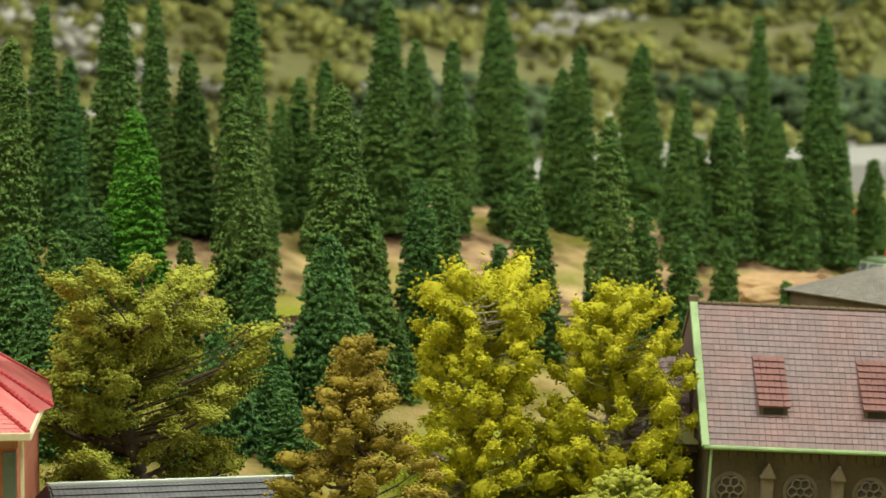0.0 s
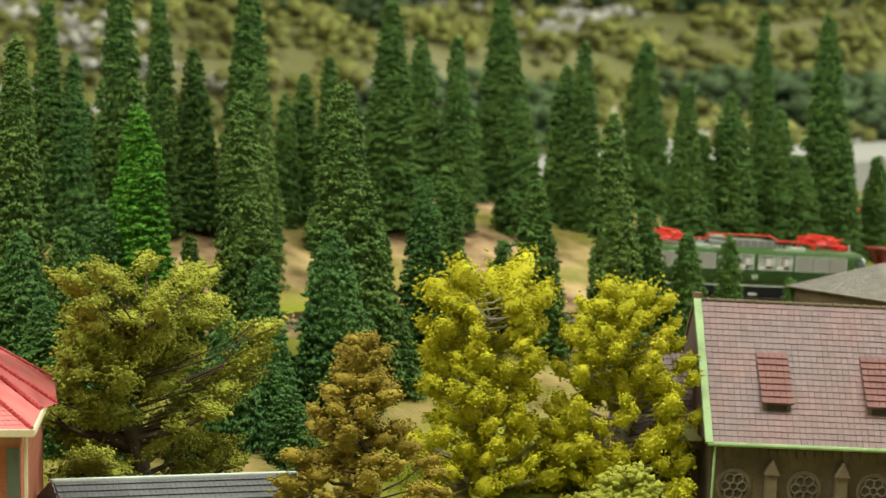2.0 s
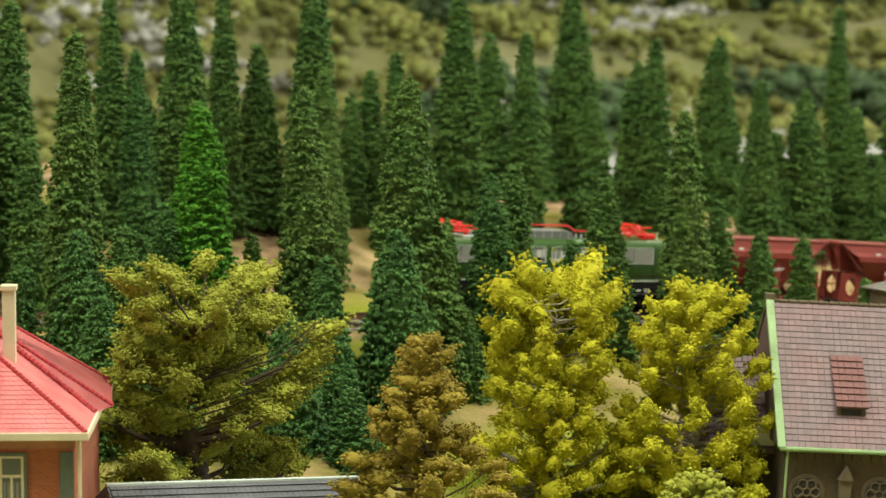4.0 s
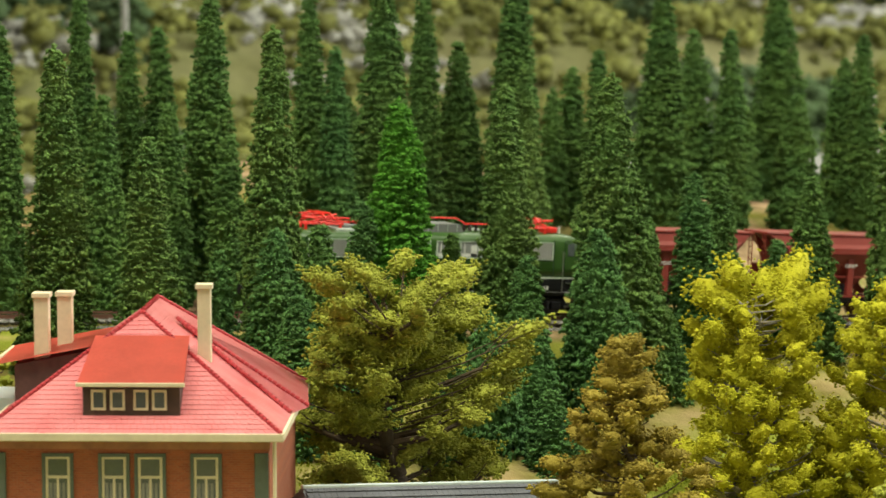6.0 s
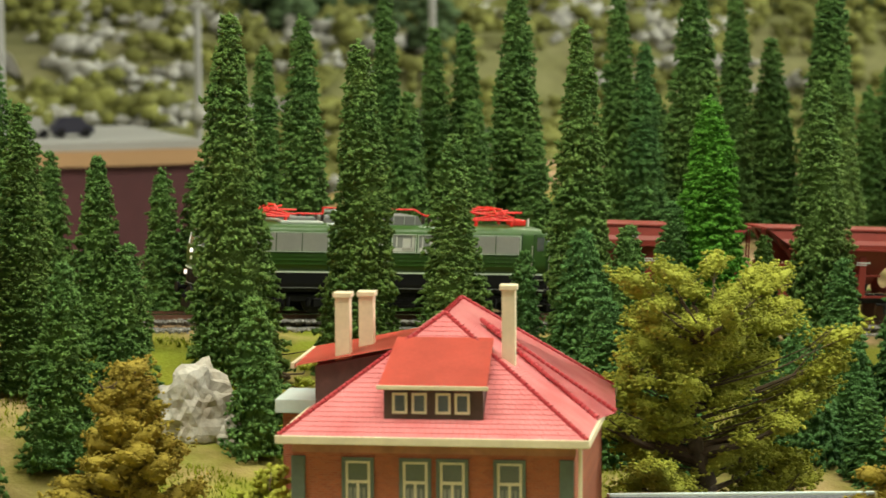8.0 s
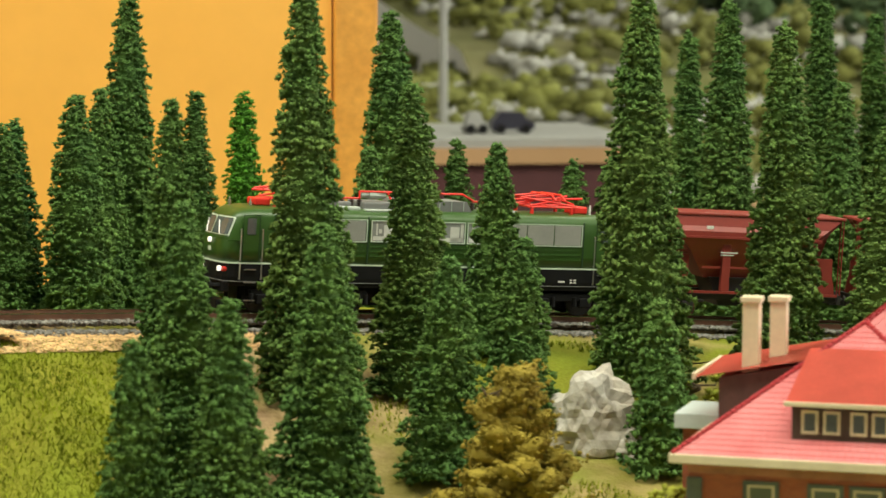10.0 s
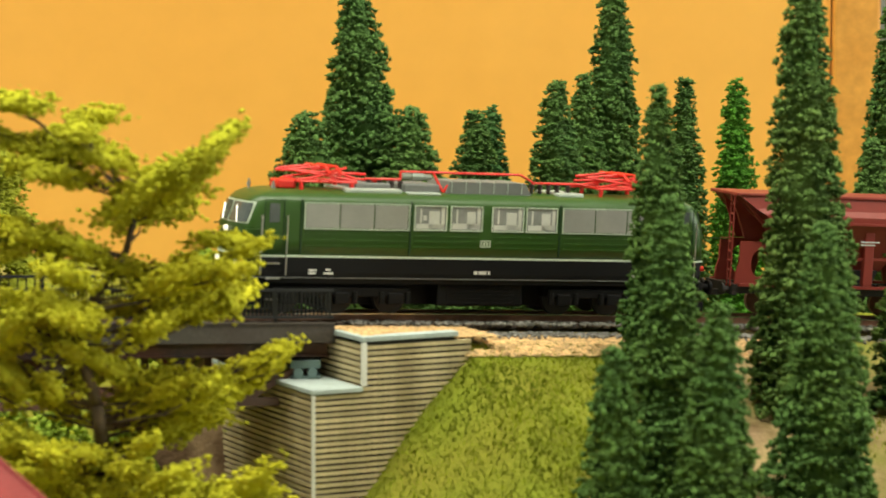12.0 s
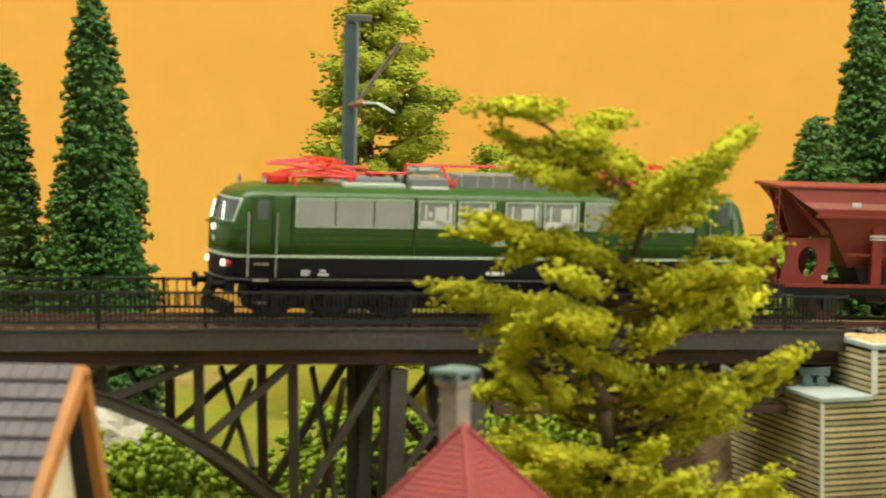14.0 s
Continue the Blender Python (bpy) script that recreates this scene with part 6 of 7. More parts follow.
    for k in range(5):
        bm.faces.new((f[k], f[(k + 1) % 5], g[(k + 1) % 5], g[k]))
    bm.faces.new(f)
    bm.faces.new(g[::-1])
    bmesh.ops.recalc_face_normals(bm, faces=bm.faces)
    part("wall", bm, M["cream"], t, "cream rendered gable wall")


make_small_houses()


# ---- broadleaved trees ----
ball = bmesh.new()
bmesh.ops.create_icosphere(ball, subdivisions=2, radius=1.0)
ball.verts.index_update()
BALL, BALL_F = [v.co.copy() for v in ball.verts], [tuple(v.index for v in f.verts) for f in ball.faces]
ball.free()


def leafy(name, label, x, y, top, pads, material, bark, seed, cs=0.0019, trunk_r=0.0035, dens=1.0, base=None, flat=0.55, bare=0, droop=0.0, heart=0.72, frond=1.0, lift=0.3):
    """A model tree: a bent trunk, limbs that reach each pad, and pads of small flock clumps.
    pads: (dx, dy, height, radius) relative to the trunk foot in plan, heights above the layout's datum."""
    r = random.Random(seed)
    z0 = ground_z(x, y) if base is None else base
    t = thing(name, label, "tree", pose(x, y, z0))
    H_ = top - z0
    bm = bmesh.new()
    spine = [Vector((r.gauss(0, 0.0016) * k, r.gauss(0, 0.0016) * k, H_ * 0.88 * k / 7 - (0.008 if k == 0 else 0))) for k in range(8)]
    for k in range(7):
        rod(bm, spine[k], spine[k + 1], trunk_r * (1 - k / 8.2), trunk_r * (1 - (k + 1) / 8.2), 8)
    part("trunk", bm, bark, t, smooth=True)
    spots, cores = [], []
    for i, (dx, dy, z, rad) in enumerate(pads):
        c = Vector((dx, dy, z - z0))
        f = max(0.08, min(0.95, (c.z - 0.35 * math.hypot(dx, dy)) / (H_ * 0.88)))
        k = min(6, int(f * 7))
        a = spine[k].lerp(spine[k + 1], f * 7 - k)
        mid = a.lerp(c, 0.55) + Vector((r.gauss(0, 0.002), r.gauss(0, 0.002), -0.0025))
        bm = bmesh.new()
        rb = max(0.0005, trunk_r * (0.60 if i % 5 == 0 else 0.16) * (1 - f))
        rod(bm, a, mid, rb * 1.2, rb * 0.8, 6)
        rod(bm, mid, c, rb * 0.8, rb * 0.35, 6)
        for _ in range(2 + bare):
            e = c + Vector((r.uniform(-1, 1), r.uniform(-1, 1), r.uniform(-0.2, 0.7))) * rad * 0.8
            rod(bm, mid.lerp(c, r.uniform(0.3, 1.0)), e, rb * 0.45, 0.0002, 5)
        part("limb", bm, bark, t)
        n = int(dens * 1.9 * (rad / cs) ** 2 * (0.6 + flat))
        ph = r.uniform(0, 50)
        # the pad is drawn out along its twig
        turn = math.atan2(dy, dx) + r.gauss(0, 0.6)
        ax = Vector((math.cos(turn), math.sin(turn), r.gauss(lift, 0.25))).normalized()
        sd = Vector((-ax.y, ax.x, 0)).normalized()
        up = ax.cross(sd)
        if up.z < 0:
            up = -up
        g = frond ** -0.5

        def shaped(v, q, c=c, rad=rad, ph=ph, ax=ax, sd=sd, up=up):
            lump = 1 + 0.50 * noise.noise((v.x * 2.2 + ph, v.y * 2.2, v.z * 2.2)) + 0.34 * noise.noise((v.x * 6 + ph, v.y * 6, v.z * 6))
            return c + (ax * (v.x * frond) + sd * (v.y * g) + up * (v.z * g * flat - droop * v.x * v.x)) * (rad * q * lump)
        cores.append(shaped)
        for _ in range(n):
            v = Vector((r.gauss(0, 1), r.gauss(0, 1), r.gauss(0, 1))).normalized()
            q = r.uniform(0.66, 0.97) if r.random() < 0.88 else r.uniform(0.3, 0.7)
            p = shaped(v, q)
            if r.random() < 0.95:
                spots.append((p, cs * r.uniform(0.65, 1.3), "puff"))
            else:
                spots.append((p + v * cs, cs * r.uniform(0.35, 0.8), None))
    crown = clumps("crown", spots, material, r)
    # each pad has a solid lumpy heart under its loose flock
    bm = bmesh.new()
    bm.from_mesh(crown)
    hv, hf = [], []
    for shaped in cores:
        hf.extend(tuple(len(hv) + i for i in f) for f in BALL_F)
        hv.extend(tuple(shaped(v, heart)) for v in BALL)
    hearts = bpy.data.meshes.new("hearts")
    hearts.from_pydata(hv, [], hf)
    bm.from_mesh(hearts)
    bpy.data.meshes.remove(hearts)
    for f in bm.faces:
        f.smooth = True
    bm.to_mesh(crown)
    bm.free()
    o = new("crown", crown)
    o.parent = t
    return t


def crown_pads(seed, n, zlo, zhi, prof, rlo, rhi, squash=0.85, shell=0.6):
    """Pads spread through a crown: prof(u) is its radius from the bottom (u = 0) to the top (u = 1)."""
    r = random.Random(seed)
    out = []
    for k in range(n):
        u = (k + r.random()) / n
        ang = k * 2.399 + r.uniform(-0.5, 0.5)
        R = prof(u)
        q = R * (shell + (1 - shell) * r.random()) if r.random() < 0.8 else R * r.random() * 0.5
        out.append((q * math.cos(ang), q * squash * math.sin(ang), zlo + (zhi - zlo) * u, rlo + (rhi - rlo) * r.random() * (1 - 0.4 * u)))
    return out


def limb_pads(seed, limbs, rad, spread, first=0.35):
    """Pads strung along limbs; a limb is (height at the trunk, dx of its tip, height of its tip)."""
    r = random.Random(seed)
    out = []
    for za, dx, zb in limbs:
        dy = r.uniform(-1, 1) * spread
        n = max(2, round(math.hypot(dx, zb - za) / (rad * 0.50)))
        for k in range(n):
            f = first + (1 - first) * (k + 0.6) / n
            sag = 0.18 * abs(dx) * math.sin(math.pi * f)
            out.append((dx * f + r.gauss(0, 0.003), dy * f + r.gauss(0, 0.008), za + (zb - za) * f - sag + r.gauss(0, 0.003), rad * r.uniform(0.75, 1.15) * (1.12 - 0.35 * f)))
    return out


# wide olive-green park tree: limbs rise and fan out from a short trunk
OLIVE_LIMBS = ((-0.036, -0.040, 0.041), (-0.028, -0.016, 0.040), (-0.022, 0.008, 0.040), (-0.020, 0.032, 0.039), (-0.032, 0.057, 0.031),
               (-0.040, 0.068, 0.006), (-0.038, -0.047, 0.006), (-0.046, -0.056, -0.018), (-0.010, 0.000, 0.020), (-0.048, 0.057, -0.030),
               (-0.048, 0.030, -0.026), (-0.054, -0.042, -0.044), (-0.060, 0.060, -0.056), (-0.044, -0.026, -0.020), (-0.028, 0.022, -0.004),
               (-0.022, -0.020, 0.012), (-0.052, -0.030, -0.062))
leafy("broadleaf_tree", "spreading olive-green model tree with bare brown limbs showing", 0.515, 1.115, 0.030,
      limb_pads(21, OLIVE_LIMBS, 0.0120, 0.045),
      M["leaf_olive"], M["bark"], 2, cs=0.00095, trunk_r=0.0062, dens=0.75, flat=0.62, bare=2, heart=0.62, frond=1.5)
# brownish larch-like trees
for k, (x, y, top, w_, zl) in enumerate(((0.590, 1.020, 0.014, 0.054, -0.085), (0.252, 1.140, 0.008, 0.033, -0.066))):
    leafy("larch_tree", "soft olive-brown model larch in front of the forest", x, y, top,
          crown_pads(31 + k, 90, zl, top - 0.005, lambda u: w_ * (1 - u) ** 0.85 + 0.002, 0.0055, 0.0105, 0.8, 0.35),
          M["leaf_brown"], M["bark"], 4 + k, cs=0.0009, trunk_r=0.0030, dens=0.60, flat=0.70, bare=1, frond=1.4, lift=0.35)
# yellow trees
leafy("yellow_tree", "bright yellow-green model tree with two rounded tops", 0.742, 1.150, 0.026,
      crown_pads(41, 150, -0.098, 0.010, lambda u: 0.049 * (1 - 0.40 * u), 0.0050, 0.0095, 0.8, 0.55) + [(-0.012, 0, 0.018, 0.012), (-0.018, 0.004, 0.008, 0.014), (0.022, 0, 0.018, 0.013), (0.014, 0.004, 0.009, 0.014), (0.030, -0.004, 0.004, 0.013)],
      M["leaf_yellow"], M["bark_pale"], 6, cs=0.00095, trunk_r=0.0035, dens=0.75, flat=1.0, heart=0.70, frond=1.45, lift=0.6)
leafy("yellow_tree", "bright yellow-green model tree with a broad rounded crown", 0.815, 1.120, 0.012,
      crown_pads(43, 150, -0.110, 0.004, lambda u: 0.049 * (1 - 0.10 * u - 0.80 * max(0, u - 0.55)), 0.0050, 0.0095, 0.8, 0.55) + [(-0.006, 0, 0.006, 0.013), (0.006, 0, 0.004, 0.013)],
      M["leaf_yellow"], M["bark_pale"], 7, cs=0.00095, trunk_r=0.0035, dens=0.75, flat=1.0, heart=0.70, frond=1.45, lift=0.6)
# a blurred bush close to the aisle and small ones by the rock
leafy("bush", "soft green bush close to the layout's edge", 0.652, 0.890, -0.031, crown_pads(51, 22, -0.085, -0.044, lambda u: 0.030 * (1 - u) ** 0.6 + 0.004, 0.010, 0.015), M["leaf_olive"], M["bark"], 8, cs=0.0018, trunk_r=0.002)
leafy("bush", "small olive bush below the spruces", 0.296, 1.075, -0.028, crown_pads(52, 14, -0.070, -0.036, lambda u: 0.016 * (1 - u) ** 0.5 + 0.003, 0.006, 0.009), M["leaf_olive"], M["bark"], 9, cs=0.0016, trunk_r=0.0015)
leafy("bush", "low dark shrub between the spruces", 0.372, 1.30, -0.012, crown_pads(53, 9, -0.045, -0.020, lambda u: 0.014, 0.005, 0.008), M["leaf_olive"], M["bark"], 10, cs=0.0016, trunk_r=0.0012)
# the lime-green pine in front of the bridge: flat sprays on bare brown limbs
PINE_LIMBS = ((0.080, -0.040, 0.106), (0.081, -0.006, 0.105), (0.074, 0.043, 0.096), (0.066, 0.022, 0.080), (0.058, -0.043, 0.066),
              (0.050, 0.048, 0.062), (0.034, -0.053, 0.040), (0.034, 0.048, 0.040), (0.034, -0.016, 0.048), (0.014, -0.047, 0.013),
              (0.016, 0.060, 0.016), (0.018, -0.006, 0.028), (-0.010, -0.037, -0.011), (-0.006, 0.042, 0.001), (-0.025, 0.056, -0.023),
              (-0.033, -0.026, -0.025), (-0.025, 0.022, -0.013))
leafy("pine_tree", "tall lime-green model pine with tiered foliage on brown limbs", -0.078, 1.135, 0.104,
      limb_pads(12, PINE_LIMBS, 0.0118, 0.036, 0.22), M["leaf_lime"], M["bark"], 12, cs=0.0011, trunk_r=0.0048, dens=0.95, flat=0.62, bare=3, droop=0.10, heart=0.66, frond=1.9, lift=0.35)
# trees behind the bridge
leafy("broadleaf_tree", "tall yellow-green model tree against the orange backdrop", -0.218, 1.48, 0.150,
      crown_pads(61, 60, -0.030, 0.142, lambda u: 0.046 * (1 - u) + 0.010, 0.009, 0.015, 0.7), M["leaf_fresh"], M["bark"], 13, cs=0.0011, trunk_r=0.004, dens=0.80, flat=0.75, heart=0.72, frond=1.5, lift=0.1)
leafy("broadleaf_tree", "small yellow-green model tree against the orange backdrop", -0.163, 1.49, 0.074,
      crown_pads(62, 34, -0.04, 0.068, lambda u: 0.024 * (1 - u) ** 0.6 + 0.006, 0.009, 0.014, 0.7), M["leaf_fresh"], M["bark"], 14, cs=0.0011, trunk_r=0.003, dens=0.80, flat=0.75, heart=0.72, frond=1.5, lift=0.1)


def make_creeper():
    """Fresh green leafy growth on the bank behind the bridge."""
    r = random.Random(17)
    spots = []
    for _ in range(110):
        x = r.uniform(-0.40, -0.02)
        d = r.uniform(0.035, 0.11)
        y = track_y(x) + d
        c = Vector((x, y, ground_z(x, y) + r.uniform(0.0, 0.022)))
        rad = r.uniform(0.008, 0.018)
        for _ in range(150):
            v = Vector((r.gauss(0, 1), r.gauss(0, 1), r.gauss(0, 1))).normalized()
            spots.append((c + v * rad * r.uniform(0.5, 1.0), r.uniform(0.0012, 0.0026), None))
    tagged(new("creeper", clumps("creeper", spots, M["leaf_creeper"], r)), "fresh green leafy undergrowth behind the bridge", "undergrowth", kind="stuff")


make_creeper()


def make_rock(name, label, x, y, sx, sy, sz, seed, mt):
    bm = bmesh.new()
    bmesh.ops.create_icosphere(bm, subdivisions=4, radius=1)
    for v in bm.verts:
        p = v.co * 1.0
        n = noise.noise((p.x * 1.6 + seed, p.y * 1.6, p.z * 1.6)) * 0.35 + noise.noise((p.x * 4 + seed, p.y * 4, p.z * 4)) * 0.14
        cell = noise.cell(Vector((p.x * 2.2 + seed, p.y * 2.2, p.z * 2.2))) * 0.14
        v.co = Vector((p.x * sx, p.y * sy, p.z * sz)) * (1 + n + cell)
    ob = part(name, bm, mt)
    ob.matrix_basis = pose(x, y, ground_z(x, y) + sz * 0.35)
    return tagged(ob, label, "rock")


make_rock("rock", "pale grey plaster rock outcrop among the spruces", 0.310, 1.244, 0.020, 0.014, 0.023, 3.1, M["rock"])
make_rock("rock", "low pale rock at the foot of the outcrop", 0.330, 1.228, 0.011, 0.010, 0.012, 7.7, M["rock"])
make_rock("rock", "sandy rock ledge behind the track", 1.255, 1.530, 0.060, 0.020, 0.016, 9.2, M["soil"])
make_rock("rock", "pale sandy rock behind the track", 0.985, 1.535, 0.034, 0.014, 0.006, 5.2, M["soil"])
make_rock("rock", "pale rock ledge in the gorge", -0.300, 1.270, 0.040, 0.030, 0.022, 1.2, M["rock"])
make_rock("rock", "grey rock at the foot of the pine", -0.030, 1.170, 0.030, 0.018, 0.018, 4.2, M["rock"])


def make_mast():
    t = thing("catenary_mast", "blue-grey catenary mast with a bracket arm beside the bridge", "mast", pose(-0.1934, 1.243, 0.020, 0, 2.2, 0))
    bm = bmesh.new()
    box(bm, -0.0022, 0.0022, -0.0009, 0.0009, 0.0, 0.115)
    box(bm, -0.0026, -0.0018, -0.0022, 0.0022, 0.0, 0.115)
    box(bm, 0.0018, 0.0026, -0.0022, 0.0022, 0.0, 0.115)
    part("pole", bm, M["mast"], t)
    bm = bmesh.new()
    box(bm, -0.006, 0.006, -0.005, 0.005, -0.006, 0.004, 0.0008)
    box(bm, -0.002, 0.002, -0.030, -0.004, -0.010, -0.004)
    part("foot", bm, M["chimney_stone"], t, "grey mast foot bracket")
    bm = bmesh.new()
    box(bm, -0.0026, 0.0075, -0.0016, 0.0016, 0.1145, 0.1175, 0.0005)
    part("cap", bm, M["shutter"], t)
    bm = bmesh.new()
    rod(bm, (0.002, 0, 0.082), (0.021, -0.010, 0.108), 0.0007)
    part("stay", bm, M["chimney_stone"], t)
    bm = bmesh.new()
    rod(bm, (0.0, 0, 0.082), (0.0055, -0.002, 0.0835), 0.0014, seg=8)
    part("insulator", bm, M["copper_wire"], t, "orange-brown insulator")
    bm = bmesh.new()
    rod(bm, (0.0055, -0.002, 0.0835), (0.012, -0.006, 0.0835), 0.0005)
    rod(bm, (0.012, -0.006, 0.0835), (0.019, -0.010, 0.0805), 0.0005)
    part("arm", bm, M["lettering"], t, "pale bracket arm")


make_mast()


# ---- the next layout across the hall ----
def far_z(x, y):
    base = -0.16 + 0.085 * max(0.0, y - 3.3) + 0.05 * noise.noise((x * 1.1, y * 1.1, 8.0)) * sstep(3.4, 4.2, y)
    step = 0.10 * sstep(4.2, 4.5, y + 0.3 * noise.noise((x * 0.8, 0, 3.0)))
    return base + step


def make_far_layout():
    nx, ny = 90, 60
    xs, ys = np.linspace(0.9, 6.6, nx), np.linspace(3.05, 7.0, ny)
    verts = [(x, y, far_z(x, y)) for y in ys for x in xs]
    faces = [(j * nx + i, j * nx + i + 1, (j + 1) * nx + i + 1, (j + 1) * nx + i) for j in range(ny - 1) for i in range(nx - 1)]
    k = len(verts)
    verts += [(x, 3.05, -1.0) for x in xs]
    faces += [(i, k + i, k + i + 1, i + 1) for i in range(nx - 1)]
    me = bpy.data.meshes.new("far_ground")
    me.from_pydata(verts, [], faces)
    me.materials.append(M["far_ground"])
    tagged(new("far_ground", me), "hilly scenery of the next layout across the hall", "ground", kind="structure")
    # maroon-sided module with a tan shelf and pale edge
    bm = bmesh.new()
    box(bm, -0.4, 0.865, 3.20, 3.30, -1.0, -0.058)
    tagged(part("fascia", bm, M["maroon"]), "dark maroon fascia of the next layout", "fascia", kind="structure")
    bm = bmesh.new()
    box(bm, -0.4, 0.868, 3.19, 3.34, -0.0575, -0.040)
    tagged(part("shelf", bm, M["board_tan"]), "tan wooden shelf on the fascia", "shelf", kind="structure")
    bm = bmesh.new()
    box(bm, -0.4, 0.866, 3.195, 3.52, -0.0395, -0.030)
    tagged(part("shelf_edge", bm, M["far_grey"]), "pale edging on the shelf", "trim", kind="structure")
    bm = bmesh.new()
    box(bm, -0.4, 0.95, 3.53, 6.9, -0.40, -0.038)
    tagged(part("far_baseboard", bm, M["far_ground"]), "green and grey baseboard of the next layout", "baseboard", kind="structure")
    bm = bmesh.new()
    box(bm, 1.9, 5.5, 3.25, 3.75, -0.30, -0.118)
    tagged(part("far_road", bm, M["far_grey"]), "grey road on the next layout", "road", kind="structure")
    # a parked dark model car on the shelf
    for x, l, mt in ((0.735, 0.050, "car_dark"), (0.692, 0.024, "far_grey")):
        t = thing("toy_car", "small dark parked model car on the shelf" if mt == "car_dark" else "small grey parked model car on the shelf", "car", pose(x, 3.30, -0.0298))
        bm = bmesh.new()
        prism(bm, ((-l / 2, 0.005), (l / 2, 0.005), (l / 2, 0.013), (l * 0.32, 0.016), (l * 0.18, 0.025), (-l * 0.30, 0.025), (-l * 0.46, 0.015), (-l / 2, 0.013)), -0.011, 0.011)
        part("body", bm, M[mt], t)
        for wx in (-l * 0.3, l * 0.3):
            for wy in (-0.0115, 0.0115):
                bm = bmesh.new()
                rod(bm, (wx, wy - 0.0015, 0.0055), (wx, wy + 0.0015, 0.0055), 0.0055, seg=12)
                part("wheel", bm, M["loco_black"], t)
    r = random.Random(23)

    def place():
        y = 3.62 + 3.2 * r.random() ** 1.6
        x = r.uniform(0.35 * y / 3.3 - 0.1, 1.05 * y)
        z = far_z(x, y) if x > 0.95 else -0.038
        return x, y, z

    def stuff(name, label, cat, n, mt, lo, hi, tall, ok):
        spots, k = [], 0
        while k < n:
            x, y, z = place()
            if not ok(x, y):
                continue
            s = r.uniform(lo, hi)
            for _ in range(7):
                p = Vector((x + r.gauss(0, s * 0.5), y + r.gauss(0, s * 0.5), z + r.uniform(0, s * tall)))
                spots.append((p, s * r.uniform(0.35, 0.6), "puff"))
            k += 1
        tagged(new(name, clumps(name, spots, mt, r)), label, cat, kind="stuff")

    def band(x, y, ph):
        return noise.noise((x * 1.7 + ph, y * 1.7, ph))
    stuff("far_rocks", "pale grey rock faces on the next layout", "rocks", 1500, M["far_rock"], 0.010, 0.040, 0.5, lambda x, y: band(x, y, 2.0) > (0.16 if x > 1.6 else -0.22))
    stuff("far_bushes", "yellow-green bushes on the next layout", "bushes", 3300, M["far_yellow"], 0.014, 0.044, 0.9, lambda x, y: band(x, y, 9.0) > -0.55)
    stuff("far_woods", "dark green woods on the next layout", "woods", 1500, M["far_green"], 0.014, 0.046, 1.8, lambda x, y: band(x, y, 5.0) > 0.1 and x > 1.35)
    for x, y, h in ((0.715, 3.60, 0.20), (0.98, 3.62, 0.25), (1.30, 3.60, 0.30), (2.2, 3.58, 0.14), (0.62, 3.64, 0.16)):
        t = thing("far_mast", "thin pale mast on the next layout", "mast", pose(x, y, (far_z(x, y) if x > 0.95 else -0.038) - 0.004))
        bm = bmesh.new()
        rod(bm, (0, 0, 0), (0, 0, h), 0.006, 0.005, 8)
        part("pole", bm, M["far_grey"], t)


make_far_layout()


def make_red_object():
    """Invented van shape, standing in for an unclear small red object behind the spruces."""
    x, y = 1.633, 1.900
    t = thing("toy_van", "unclear small red object on the hill behind the spruces, shaped as a van", "van", pose(x, y, ground_z(x, y), 0, 0, 50))
    bm = bmesh.new()
    prism(bm, ((-0.013, 0.003), (0.013, 0.003), (0.013, 0.009), (0.009, 0.0165), (-0.013, 0.0175)), -0.0075, 0.0075)
    part("body", bm, M["panto"], t)
    for s in (-0.0077, 0.0075):
        bm = bmesh.new()
        box(bm, -0.010, 0.007, s, s + 0.0002, 0.0105, 0.0145)
        part("window", bm, M["pane"], t)
        for wx in (-0.008, 0.008):
            bm = bmesh.new()
            rod(bm, (wx, s - 0.0008, 0.0032), (wx, s + 0.0010, 0.0032), 0.0032, seg=12)
            part("wheel", bm, M["loco_black"], t)


make_red_object()


spruce(0.548, 1.330, 0.192, 0.0182, "spruce_olive")
spruce(0.640, 1.365, 0.140, 0.0237, "spruce_bright")
spruce(0.615, 1.360, 0.083, 0.0118, "spruce_blue")
spruce(0.703, 1.355, 0.153, 0.0187, "spruce_olive")
spruce(0.742, 1.300, 0.181, 0.0276, "spruce_olive")
spruce(0.711, 1.260, 0.103, 0.0257, "spruce_blue")
spruce(0.672, 1.270, 0.086, 0.0147, "spruce_blue")
spruce(0.793, 1.345, 0.084, 0.0103)
spruce(0.818, 1.335, 0.112, 0.0158, "spruce_blue")
spruce(0.849, 1.360, 0.111, 0.0161)
spruce(0.901, 1.375, 0.061, 0.0093, "spruce_blue")
spruce(0.903, 1.340, 0.109, 0.0169)
spruce(0.955, 1.330, 0.159, 0.0185, "spruce_olive")
spruce(0.992, 1.345, 0.101, 0.0131)
spruce(1.013, 1.330, 0.086, 0.0153)
spruce(1.059, 1.345, 0.078, 0.0111)
spruce(1.122, 1.360, 0.046, 0.0068)
spruce(0.677, 1.372, 0.061, 0.0074)
spruce(0.660, 1.240, 0.063, 0.0194, "spruce_blue")
spruce(0.623, 1.220, 0.071, 0.0178, "spruce_blue")
spruce(0.586, 1.190, 0.058, 0.0155, "spruce_blue")
spruce(0.644, 1.190, 0.042, 0.0146, "spruce_blue")
spruce(0.773, 1.290, 0.050, 0.0133)
spruce(0.523, 1.269, 0.097, 0.0218, "spruce_blue")
spruce(0.557, 1.290, 0.094, 0.0161)
